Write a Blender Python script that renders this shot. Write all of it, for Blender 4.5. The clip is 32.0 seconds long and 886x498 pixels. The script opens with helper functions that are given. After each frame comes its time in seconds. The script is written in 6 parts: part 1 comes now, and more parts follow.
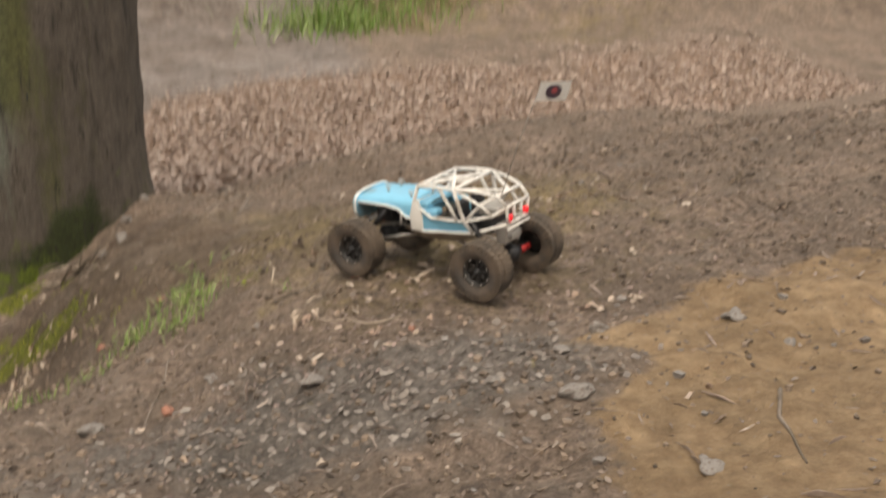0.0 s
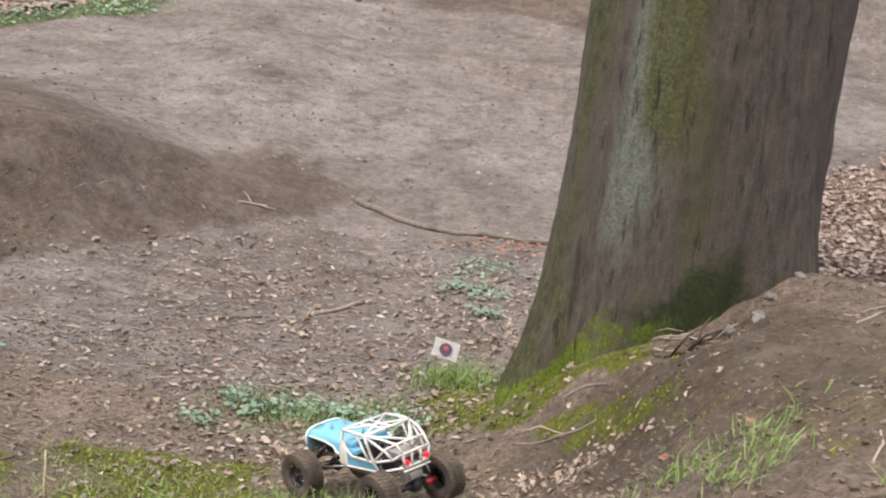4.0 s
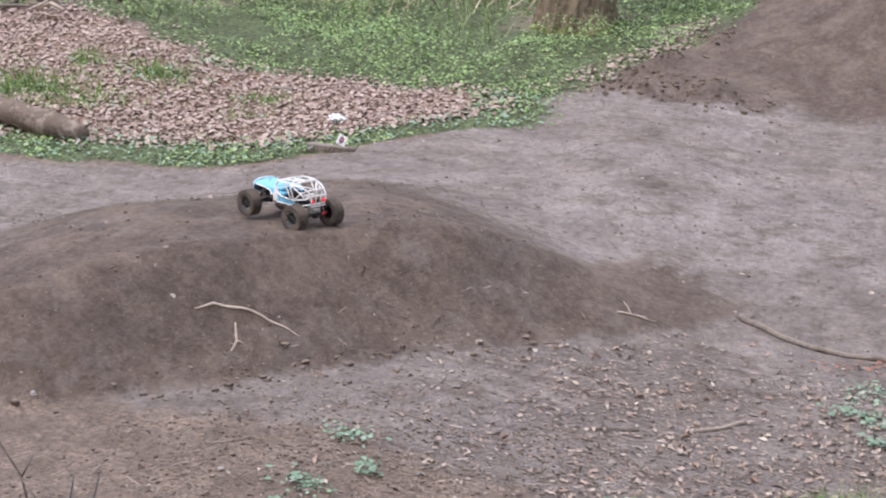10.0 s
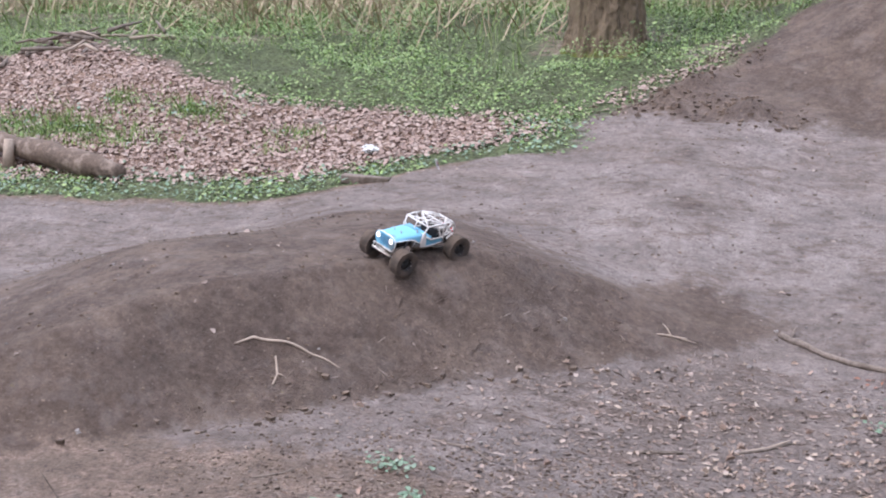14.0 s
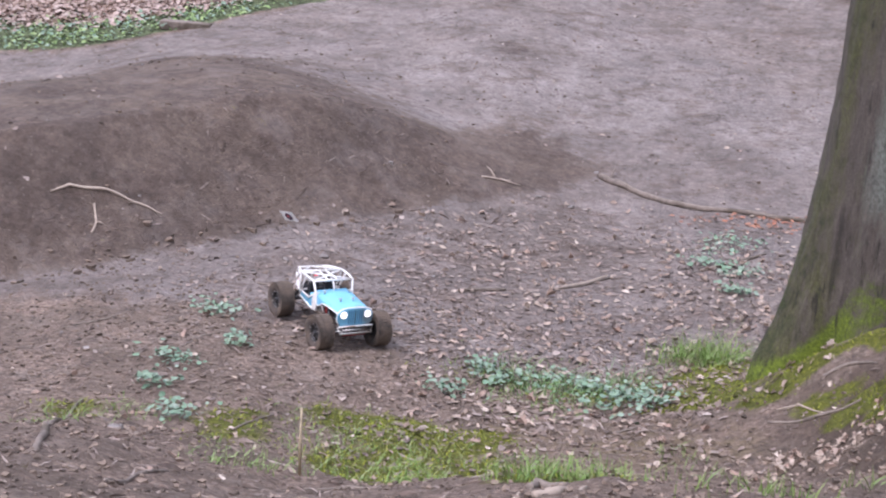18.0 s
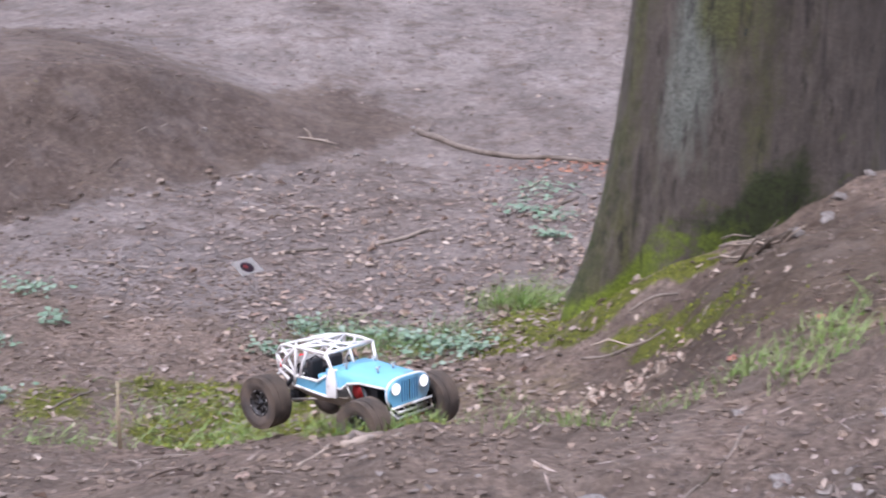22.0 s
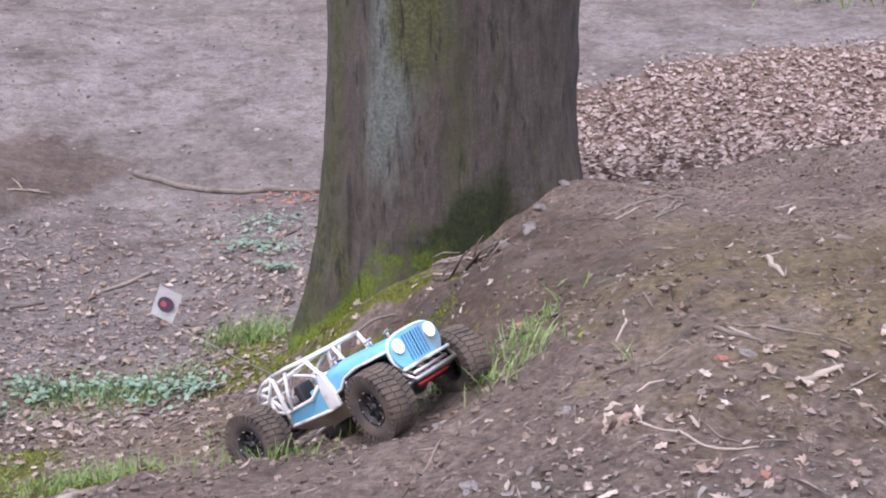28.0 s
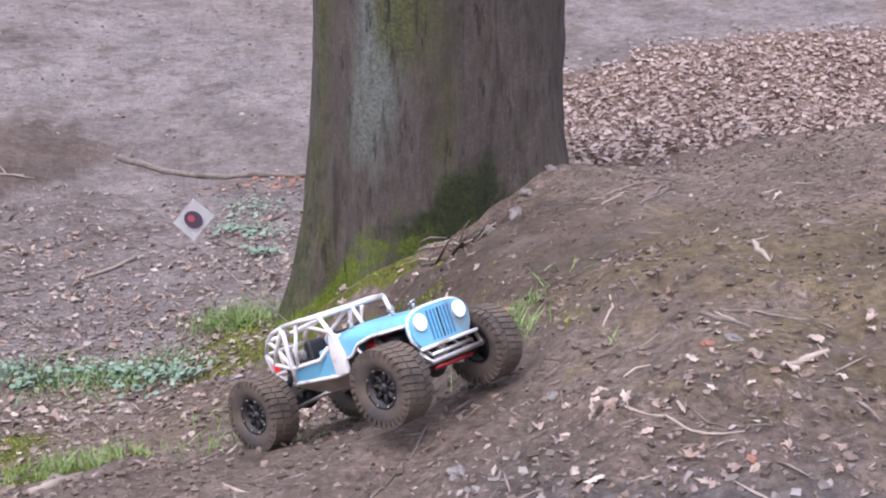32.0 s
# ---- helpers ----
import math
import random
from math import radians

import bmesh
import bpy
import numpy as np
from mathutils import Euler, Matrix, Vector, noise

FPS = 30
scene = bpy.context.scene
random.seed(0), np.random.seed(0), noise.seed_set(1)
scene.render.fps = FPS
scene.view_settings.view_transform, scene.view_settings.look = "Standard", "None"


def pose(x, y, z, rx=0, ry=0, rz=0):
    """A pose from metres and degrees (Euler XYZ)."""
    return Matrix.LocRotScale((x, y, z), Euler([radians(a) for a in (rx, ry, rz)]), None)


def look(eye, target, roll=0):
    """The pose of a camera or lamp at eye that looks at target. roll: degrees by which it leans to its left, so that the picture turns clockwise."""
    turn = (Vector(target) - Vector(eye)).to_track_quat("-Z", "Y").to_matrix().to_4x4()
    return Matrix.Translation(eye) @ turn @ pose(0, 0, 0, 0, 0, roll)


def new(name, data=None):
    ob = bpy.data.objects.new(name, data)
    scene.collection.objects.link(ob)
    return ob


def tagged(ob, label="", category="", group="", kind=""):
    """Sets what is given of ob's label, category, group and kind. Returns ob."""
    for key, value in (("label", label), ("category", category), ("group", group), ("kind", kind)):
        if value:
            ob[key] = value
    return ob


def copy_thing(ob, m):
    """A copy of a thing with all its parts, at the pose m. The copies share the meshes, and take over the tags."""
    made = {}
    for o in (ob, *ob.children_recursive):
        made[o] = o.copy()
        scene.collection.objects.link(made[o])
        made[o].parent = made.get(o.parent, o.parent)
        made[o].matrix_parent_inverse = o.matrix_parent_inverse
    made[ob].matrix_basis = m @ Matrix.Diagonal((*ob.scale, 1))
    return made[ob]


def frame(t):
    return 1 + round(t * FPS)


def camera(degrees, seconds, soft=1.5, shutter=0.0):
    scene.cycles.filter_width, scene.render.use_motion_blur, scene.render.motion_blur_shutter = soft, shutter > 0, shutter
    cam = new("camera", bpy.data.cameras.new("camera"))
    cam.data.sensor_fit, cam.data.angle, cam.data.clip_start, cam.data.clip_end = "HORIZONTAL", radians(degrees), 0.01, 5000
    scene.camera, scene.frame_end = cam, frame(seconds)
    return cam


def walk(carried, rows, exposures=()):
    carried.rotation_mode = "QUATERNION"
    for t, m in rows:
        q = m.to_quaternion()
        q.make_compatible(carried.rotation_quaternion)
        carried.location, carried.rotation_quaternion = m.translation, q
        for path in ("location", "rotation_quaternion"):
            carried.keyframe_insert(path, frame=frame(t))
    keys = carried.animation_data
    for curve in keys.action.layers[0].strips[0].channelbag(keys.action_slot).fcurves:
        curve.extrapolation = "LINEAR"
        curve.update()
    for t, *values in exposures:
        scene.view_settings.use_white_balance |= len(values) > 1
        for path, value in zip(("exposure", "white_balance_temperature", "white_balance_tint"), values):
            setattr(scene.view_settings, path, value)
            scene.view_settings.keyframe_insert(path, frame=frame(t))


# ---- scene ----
# The camera and its way: seconds, place in metres, turn in degrees.
cam = camera(39.12, 32.0, soft=2.0, shutter=0.4)
PATH = [
    (0, -0.549, -0.698, 2.132, 71.63, -0.41, -29.78),
    (0.5, -0.450, -0.493, 2.310, 62.74, -3.52, -25.99),
    (1, -0.054, -0.233, 2.314, 64.86, -2.70, -14.89),
    (1.5, 0.070, -0.054, 2.153, 62.93, 0.07, -9.32),
    (2, -0.002, -0.002, 2.055, 67.19, -0.12, -5.30),
    (2.5, -0.059, -0.011, 2.060, 69.23, -2.35, 0.29),
    (4.5, -0.096, 0.003, 2.046, 72.16, -3.01, 7.56),
    (5, -0.099, 0.008, 2.039, 72.12, -3.04, 10.40),
    (5.5, -0.117, 0.020, 2.027, 72.24, -3.52, 12.18),
    (6, -0.131, 0.029, 2.022, 72.28, -3.18, 14.87),
    (6.5, -0.148, 0.044, 2.011, 73.27, -0.96, 20.38),
    (7, -0.149, 0.040, 2.015, 73.60, -0.82, 22.19),
    (7.5, -0.140, 0.043, 2.018, 74.15, -0.87, 22.17),
    (8, -0.150, 0.037, 2.021, 75.14, -0.74, 21.99),
    (8.5, -0.151, 0.030, 2.021, 75.60, -0.55, 21.66),
    (9, -0.153, 0.029, 2.030, 75.93, -1.19, 20.56),
    (9.5, -0.160, 0.037, 2.030, 76.05, -0.73, 21.60),
    (10, -0.166, 0.029, 2.034, 76.22, -1.20, 22.64),
    (10.5, -0.184, 0.013, 2.038, 76.82, -1.05, 24.52),
    (11, -0.179, 0.007, 2.035, 77.05, -0.38, 26.06),
    (11.5, -0.184, -0.001, 2.043, 77.69, 0.52, 26.97),
    (12, -0.187, 0.005, 2.040, 77.82, 0.73, 27.14),
    (12.5, -0.177, 0.009, 2.042, 77.60, 0.79, 26.27),
    (13, -0.177, 0.013, 2.041, 77.73, 0.50, 25.43),
    (13.5, -0.169, 0.022, 2.039, 77.52, 0.47, 24.19),
    (15.5, -0.172, 0.025, 2.040, 77.10, 1.45, 23.84),
    (16, -0.178, 0.026, 2.043, 76.65, 1.35, 23.82),
    (16.5, -0.175, 0.026, 2.038, 76.10, 0.66, 23.54),
    (17, -0.147, 0.026, 1.986, 74.72, -0.58, 20.13),
    (17.5, -0.145, 0.033, 1.979, 72.13, -0.32, 18.10),
    (18, -0.138, 0.029, 1.983, 70.82, -0.37, 16.22),
    (18.5, -0.133, 0.026, 1.984, 69.88, -0.08, 14.80),
    (19, -0.127, 0.023, 1.984, 69.04, 0.03, 13.76),
    (19.5, -0.119, 0.019, 1.986, 68.91, -0.25, 13.66),
    (20, -0.130, 0.023, 1.979, 68.96, 0.04, 15.66),
    (20.5, -0.122, 0.026, 1.982, 68.86, 0.61, 15.33),
    (21, -0.107, 0.016, 1.988, 69.16, 0.56, 13.44),
    (21.5, -0.090, 0.016, 1.989, 69.05, 0.96, 11.63),
    (22, -0.061, 0.008, 1.989, 68.93, 0.63, 7.93),
    (22.5, -0.022, 0.002, 1.999, 69.15, 0.56, 2.39),
    (23, 0.000, -0.000, 2.000, 69.36, 0.67, -0.50),
    (23.5, 0.015, -0.005, 2.003, 69.61, 0.60, -2.68),
    (24, 0.017, -0.006, 2.001, 69.59, 0.80, -2.68),
    (24.5, 0.024, -0.006, 2.000, 69.75, 1.23, -3.02),
    (25, 0.034, -0.001, 1.999, 69.68, 1.99, -3.97),
    (25.5, 0.037, -0.007, 1.999, 69.92, 1.76, -4.35),
    (26, 0.042, -0.007, 2.003, 70.02, 1.94, -4.72),
    (26.5, 0.042, -0.009, 2.003, 70.17, 1.43, -4.80),
    (28.5, 0.028, -0.021, 2.009, 69.93, 1.41, -4.52),
    (29, 0.018, -0.016, 2.009, 69.98, 1.23, -3.05),
    (29.5, 0.005, -0.014, 2.008, 69.88, 0.59, -1.93),
    (30, -0.017, -0.007, 2.004, 69.49, -0.14, 0.34),
    (30.5, -0.003, -0.006, 2.005, 69.49, -0.09, -1.14),
    (31, 0.017, -0.016, 2.011, 69.80, 0.44, -3.77),
    (31.5, 0.027, -0.019, 2.011, 69.88, 0.71, -5.12),
    (32, 0.034, -0.017, 2.008, 69.26, 1.19, -5.29),
]
LIGHT = [
    (0.0, 0.45, 7700, 10), (1.0, 0.80, 7700, 10), (2.5, 0.84, 7150, 8), (4.5, 0.83, 6550, 12), (6.0, 0.82, 6300, 13), (9.0, 0.83, 6030, 16),
    (13.5, 0.83, 5850, 19), (16.5, 0.83, 5780, 23), (19.0, 0.86, 5780, 23), (32.0, 0.88, 5740, 24),
]
walk(cam, [(row[0], pose(*row[1:])) for row in PATH], LIGHT)

# World: an even, overcast spring sky.
world = bpy.data.worlds.new("overcast_sky")
scene.world = world
world.use_nodes = True
wn, wl = world.node_tree.nodes, world.node_tree.links
sky = wn.new("ShaderNodeTexSky")
sky.sky_type, sky.sun_disc = "NISHITA", False
sky.sun_elevation, sky.sun_rotation = radians(48), radians(215)
sky.air_density, sky.dust_density, sky.ozone_density = 1.0, 4.0, 1.0
pale = wn.new("ShaderNodeMix")
pale.data_type = "RGBA"
pale.inputs[0].default_value = 0.6
pale.inputs[7].default_value = (8.6, 8.8, 9.2, 1)
wl.new(sky.outputs[0], pale.inputs[6])
# an overcast sky is brightest overhead and dims towards the treetops at the horizon
way, parts_of, dome = wn.new("ShaderNodeTexCoord"), wn.new("ShaderNodeSeparateXYZ"), wn.new("ShaderNodeMapRange")
wl.new(way.outputs["Generated"], parts_of.inputs[0])
wl.new(parts_of.outputs["Z"], dome.inputs[0])
dome.inputs[3].default_value, dome.inputs[4].default_value = 0.12, 1.25
shade = wn.new("ShaderNodeMix")
shade.data_type, shade.blend_type = "RGBA", "MULTIPLY"
shade.inputs[0].default_value = 1.0
wl.new(pale.outputs[2], shade.inputs[6])
wl.new(dome.outputs[0], shade.inputs[7])
wl.new(shade.outputs[2], wn["Background"].inputs[0])
wn["Background"].inputs[1].default_value = 0.15

sun = new("sun", bpy.data.lights.new("sun", "SUN"))
sun.data.energy, sun.data.angle, sun.data.color = 1.4, radians(25), (1.0, 0.96, 0.9)
sun.matrix_world = look((-3, -1, 14), (0, 3, 0))


# Materials: colour from two scales of noise, and relief.
def plain(name, colour, rough=0.6, metal=0.0, vary=0.15, scale=40.0, bump=0.15, spots=None, emit=0.0, coords="Object", per_island=0.0, spot_at=(0.5, 0.62), spot_scale=9.0):
    m = bpy.data.materials.new(name)
    m.use_nodes = True
    n, l = m.node_tree.nodes, m.node_tree.links
    b = n["Principled BSDF"]
    b.inputs["Roughness"].default_value, b.inputs["Metallic"].default_value = rough, metal
    co = n.new("ShaderNodeTexCoord")
    fine, broad = n.new("ShaderNodeTexNoise"), n.new("ShaderNodeTexNoise")
    fine.inputs["Scale"].default_value, fine.inputs["Detail"].default_value = scale, 8
    broad.inputs["Scale"].default_value, broad.inputs["Detail"].default_value = scale / 8, 4
    for t in (fine, broad):
        l.new(co.outputs[coords], t.inputs["Vector"])
    add = n.new("ShaderNodeMath")
    add.operation = "ADD"
    l.new(fine.outputs[0], add.inputs[0])
    l.new(broad.outputs[0], add.inputs[1])
    ramp = n.new("ShaderNodeMapRange")
    ramp.inputs[1].default_value, ramp.inputs[2].default_value = 0.6, 1.4
    ramp.inputs[3].default_value, ramp.inputs[4].default_value = 1 - vary, 1 + vary
    l.new(add.outputs[0], ramp.inputs[0])
    value = ramp.outputs[0]
    if per_island:
        geo = n.new("ShaderNodeNewGeometry")
        isl = n.new("ShaderNodeMapRange")
        isl.inputs[3].default_value, isl.inputs[4].default_value = 1 - per_island, 1 + per_island
        l.new(geo.outputs["Random Per Island"], isl.inputs[0])
        mul = n.new("ShaderNodeMath")
        mul.operation = "MULTIPLY"
        l.new(value, mul.inputs[0])
        l.new(isl.outputs[0], mul.inputs[1])
        value = mul.outputs[0]
    tint = n.new("ShaderNodeMix")
    tint.data_type, tint.blend_type = "RGBA", "MULTIPLY"
    tint.inputs[0].default_value = 1.0
    tint.inputs[6].default_value = (*colour, 1)
    l.new(value, tint.inputs[7])
    out = tint.outputs[2]
    if spots:
        dirt = n.new("ShaderNodeTexNoise")
        dirt.inputs["Scale"].default_value, dirt.inputs["Detail"].default_value = spot_scale, 9
        l.new(co.outputs[coords], dirt.inputs["Vector"])
        edge = n.new("ShaderNodeMapRange")
        edge.inputs[1].default_value, edge.inputs[2].default_value = spot_at
        l.new(dirt.outputs[0], edge.inputs[0])
        over = n.new("ShaderNodeMix")
        over.data_type = "RGBA"
        l.new(edge.outputs[0], over.inputs[0])
        l.new(out, over.inputs[6])
        over.inputs[7].default_value = (*spots, 1)
        out = over.outputs[2]
    l.new(out, b.inputs["Base Color"])
    if bump:
        bm_ = n.new("ShaderNodeBump")
        bm_.inputs["Strength"].default_value, bm_.inputs["Distance"].default_value = bump, 0.01
        l.new(fine.outputs[0], bm_.inputs["Height"])
        l.new(bm_.outputs[0], b.inputs["Normal"])
    if emit:
        b.inputs["Emission Color"].default_value, b.inputs["Emission Strength"].default_value = (*colour, 1), emit
    return m


def leaf_material(name, shades, rough=0.7, through_light=0.0):
    """Many small leaves or blades: each takes one of the shades."""
    m = bpy.data.materials.new(name)
    m.use_nodes = True
    n, l = m.node_tree.nodes, m.node_tree.links
    b = n["Principled BSDF"]
    b.inputs["Roughness"].default_value = rough
    geo, ramp = n.new("ShaderNodeNewGeometry"), n.new("ShaderNodeValToRGB")
    ramp.color_ramp.interpolation = "LINEAR"
    e = ramp.color_ramp.elements
    while len(e) < len(shades):
        e.new(0.5)
    for i, c in enumerate(shades):
        e[i].position, e[i].color = i / (len(shades) - 1), (*c, 1)
    l.new(geo.outputs["Random Per Island"], ramp.inputs[0])
    co, mott = n.new("ShaderNodeTexCoord"), n.new("ShaderNodeTexNoise")
    mott.inputs["Scale"].default_value, mott.inputs["Detail"].default_value = 60, 5
    l.new(co.outputs["Object"], mott.inputs["Vector"])
    rng = n.new("ShaderNodeMapRange")
    rng.inputs[1].default_value, rng.inputs[2].default_value = 0.3, 0.7
    rng.inputs[3].default_value, rng.inputs[4].default_value = 0.72, 1.2
    l.new(mott.outputs[0], rng.inputs[0])
    mix = n.new("ShaderNodeMix")
    mix.data_type, mix.blend_type = "RGBA", "MULTIPLY"
    mix.inputs[0].default_value = 1
    l.new(ramp.outputs[0], mix.inputs[6])
    l.new(rng.outputs[0], mix.inputs[7])
    l.new(mix.outputs[2], b.inputs["Base Color"])
    if through_light:
        b.inputs["Subsurface Weight"].default_value = through_light
        b.inputs["Subsurface Radius"].default_value = (0.004, 0.006, 0.002)
    return m


def ground_material():
    m = bpy.data.materials.new("earth")
    m.use_nodes = True
    n, l = m.node_tree.nodes, m.node_tree.links
    b = n["Principled BSDF"]
    co = n.new("ShaderNodeTexCoord")

    def noise_at(scale, detail=8, rough=0.6):
        t = n.new("ShaderNodeTexNoise")
        t.inputs["Scale"].default_value, t.inputs["Detail"].default_value, t.inputs["Roughness"].default_value = scale, detail, rough
        l.new(co.outputs["Object"], t.inputs["Vector"])
        return t.outputs[0]

    def ranged(v, a, b_, c=0.0, d=1.0):
        r = n.new("ShaderNodeMapRange")
        for k, q in enumerate((a, b_, c, d)):
            r.inputs[k + 1].default_value = q
        l.new(v, r.inputs[0])
        return r.outputs[0]

    def mixed(f, a, c):
        x = n.new("ShaderNodeMix")
        x.data_type = "RGBA"
        for k, q in ((0, f), (6, a), (7, c)):
            if isinstance(q, tuple):
                x.inputs[k].default_value = (*q, 1)
            elif isinstance(q, float):
                x.inputs[k].default_value = q
            else:
                l.new(q, x.inputs[k])
        return x.outputs[2]

    def math_of(op, a, c):
        x = n.new("ShaderNodeMath")
        x.operation = op
        for k, q in ((0, a), (1, c)):
            if isinstance(q, float):
                x.inputs[k].default_value = q
            else:
                l.new(q, x.inputs[k])
        return x.outputs[0]

    def mask(name, ragged=0.35):
        a = n.new("ShaderNodeAttribute")
        a.attribute_name = name
        v = math_of("ADD", a.outputs["Fac"], ranged(noise_at(11, 10, 0.7), 0.25, 0.75, -ragged, ragged))
        return ranged(v, 0.32, 0.68)

    def drawn_out(scale, turn, stretch, detail=8, rough=0.65):
        """Noise stretched along one direction of the ground."""
        mp = n.new("ShaderNodeMapping")
        mp.vector_type = "TEXTURE"
        mp.inputs["Rotation"].default_value = (0, 0, radians(turn))
        mp.inputs["Scale"].default_value = (stretch, 1, 1)
        l.new(co.outputs["Object"], mp.inputs[0])
        t = n.new("ShaderNodeTexNoise")
        t.inputs["Scale"].default_value, t.inputs["Detail"].default_value, t.inputs["Roughness"].default_value = scale, detail, rough
        l.new(mp.outputs[0], t.inputs["Vector"])
        return t.outputs[0]

    crumbs, grit, stain, broad = noise_at(55, 10, 0.72), noise_at(190, 6, 0.7), noise_at(4.5, 8, 0.65), noise_at(0.9, 5)
    soil = mixed(ranged(crumbs, 0.36, 0.64), (0.102, 0.071, 0.052), (0.39, 0.295, 0.23))
    soil = mixed(ranged(stain, 0.42, 0.66), soil, mixed(ranged(noise_at(90, 8, 0.7), 0.35, 0.65), (0.115, 0.085, 0.064), (0.25, 0.194, 0.15)))
    worn = mixed(ranged(noise_at(28, 10, 0.75), 0.34, 0.66), (0.125, 0.100, 0.085), (0.27, 0.225, 0.195))
    worn = mixed(ranged(broad, 0.38, 0.62), worn, mixed(ranged(crumbs, 0.35, 0.65), (0.185, 0.155, 0.14), (0.345, 0.30, 0.272)))
    worn = mixed(math_of("MULTIPLY", ranged(drawn_out(5.5, 12, 1.9, 9, 0.72), 0.51, 0.62), 0.75), worn, mixed(ranged(noise_at(40, 8, 0.7), 0.35, 0.65), (0.100, 0.072, 0.056), (0.185, 0.142, 0.115)))
    worn = mixed(math_of("MULTIPLY", ranged(drawn_out(6.0, -18, 1.7, 9, 0.72), 0.54, 0.64), 0.6), worn, (0.30, 0.262, 0.238))
    soil = mixed(math_of("MULTIPLY", ranged(noise_at(7, 9, 0.7), 0.52, 0.64), 0.65), soil, mixed(ranged(crumbs, 0.35, 0.65), (0.16, 0.125, 0.10), (0.31, 0.255, 0.21)))
    soil = mixed(mask("olive", 0.4), soil, mixed(ranged(crumbs, 0.32, 0.68), (0.105, 0.079, 0.040), (0.31, 0.236, 0.135)))
    soil = mixed(mask("shale", 0.4), soil, mixed(ranged(noise_at(48, 8, 0.75), 0.36, 0.64), (0.095, 0.079, 0.068), (0.25, 0.218, 0.19)))
    col = mixed(mask("packed"), soil, worn)
    col = mixed(math_of("MULTIPLY", ranged(noise_at(17, 12, 0.78), 0.555, 0.605), 0.8), col, mixed(ranged(grit, 0.35, 0.65), (0.075, 0.056, 0.045), (0.15, 0.118, 0.098)))
    dark = mixed(ranged(noise_at(34, 10, 0.7), 0.35, 0.65), (0.060, 0.042, 0.031), (0.150, 0.108, 0.083))
    dark = mixed(math_of("MULTIPLY", ranged(drawn_out(9.0, 140.3, 1.8, 9, 0.7), 0.46, 0.62), 0.5), dark, mixed(ranged(crumbs, 0.35, 0.65), (0.110, 0.079, 0.056), (0.20, 0.150, 0.114)))
    dark = mixed(math_of("MULTIPLY", ranged(noise_at(2.4, 8, 0.7), 0.48, 0.60), 0.6), dark, mixed(ranged(crumbs, 0.35, 0.65), (0.135, 0.096, 0.068), (0.235, 0.178, 0.134)))
    dark = mixed(math_of("MULTIPLY", ranged(noise_at(5.5, 9, 0.72), 0.52, 0.62), 0.55), dark, (0.205, 0.165, 0.142))
    col = mixed(math_of("MULTIPLY", mask("dark_soil", 0.45), 0.85), col, dark)
    col = mixed(mask("leafy"), col, mixed(ranged(noise_at(38, 6, 0.8), 0.4, 0.6), (0.16, 0.10, 0.07), (0.32, 0.225, 0.165)))
    col = mixed(mask("green"), col, mixed(ranged(noise_at(30, 6), 0.4, 0.6), (0.060, 0.070, 0.032), (0.125, 0.155, 0.070)))
    col = mixed(mask("clay", 0.5), col, mixed(ranged(noise_at(24, 9, 0.7), 0.3, 0.7), (0.235, 0.152, 0.085), (0.43, 0.305, 0.185)))
    m_moss = mask("moss", 0.5)
    col = mixed(m_moss, col, mixed(ranged(noise_at(70, 6, 0.7), 0.3, 0.7), (0.060, 0.066, 0.010), (0.19, 0.20, 0.030)))
    flecks = n.new("ShaderNodeTexVoronoi")
    flecks.inputs["Scale"].default_value = 70
    l.new(co.outputs["Object"], flecks.inputs["Vector"])
    sep = n.new("ShaderNodeSeparateColor")
    l.new(flecks.outputs["Color"], sep.inputs[0])
    speck = math_of("MULTIPLY", ranged(sep.outputs[0], 0.90, 0.93), ranged(flecks.outputs["Distance"], 0.34, 0.24))
    col = mixed(math_of("MULTIPLY", speck, 0.4), col, (0.33, 0.27, 0.22))
    def shaded(c, v):
        x = n.new("ShaderNodeMix")
        x.data_type, x.blend_type = "RGBA", "MULTIPLY"
        x.inputs[0].default_value = 1.0
        l.new(c, x.inputs[6])
        l.new(v, x.inputs[7])
        return x.outputs[2]

    col = shaded(col, ranged(noise_at(2.6, 8, 0.7), 0.32, 0.68, 0.76, 1.22))
    col = shaded(col, ranged(noise_at(15, 10, 0.78), 0.34, 0.66, 0.74, 1.24))
    l.new(col, b.inputs["Base Color"])
    l.new(ranged(stain, 0.3, 0.7, 0.75, 1.0), b.inputs["Roughness"])
    b.inputs["Specular IOR Level"].default_value = 0.3
    bump1, bump2 = n.new("ShaderNodeBump"), n.new("ShaderNodeBump")
    bump1.inputs["Strength"].default_value, bump1.inputs["Distance"].default_value = 0.9, 0.03
    bump2.inputs["Strength"].default_value, bump2.inputs["Distance"].default_value = 0.4, 0.006
    l.new(crumbs, bump1.inputs["Height"])
    l.new(grit, bump2.inputs["Height"])
    l.new(bump1.outputs[0], bump2.inputs["Normal"])
    l.new(bump2.outputs[0], b.inputs["Normal"])
    return m


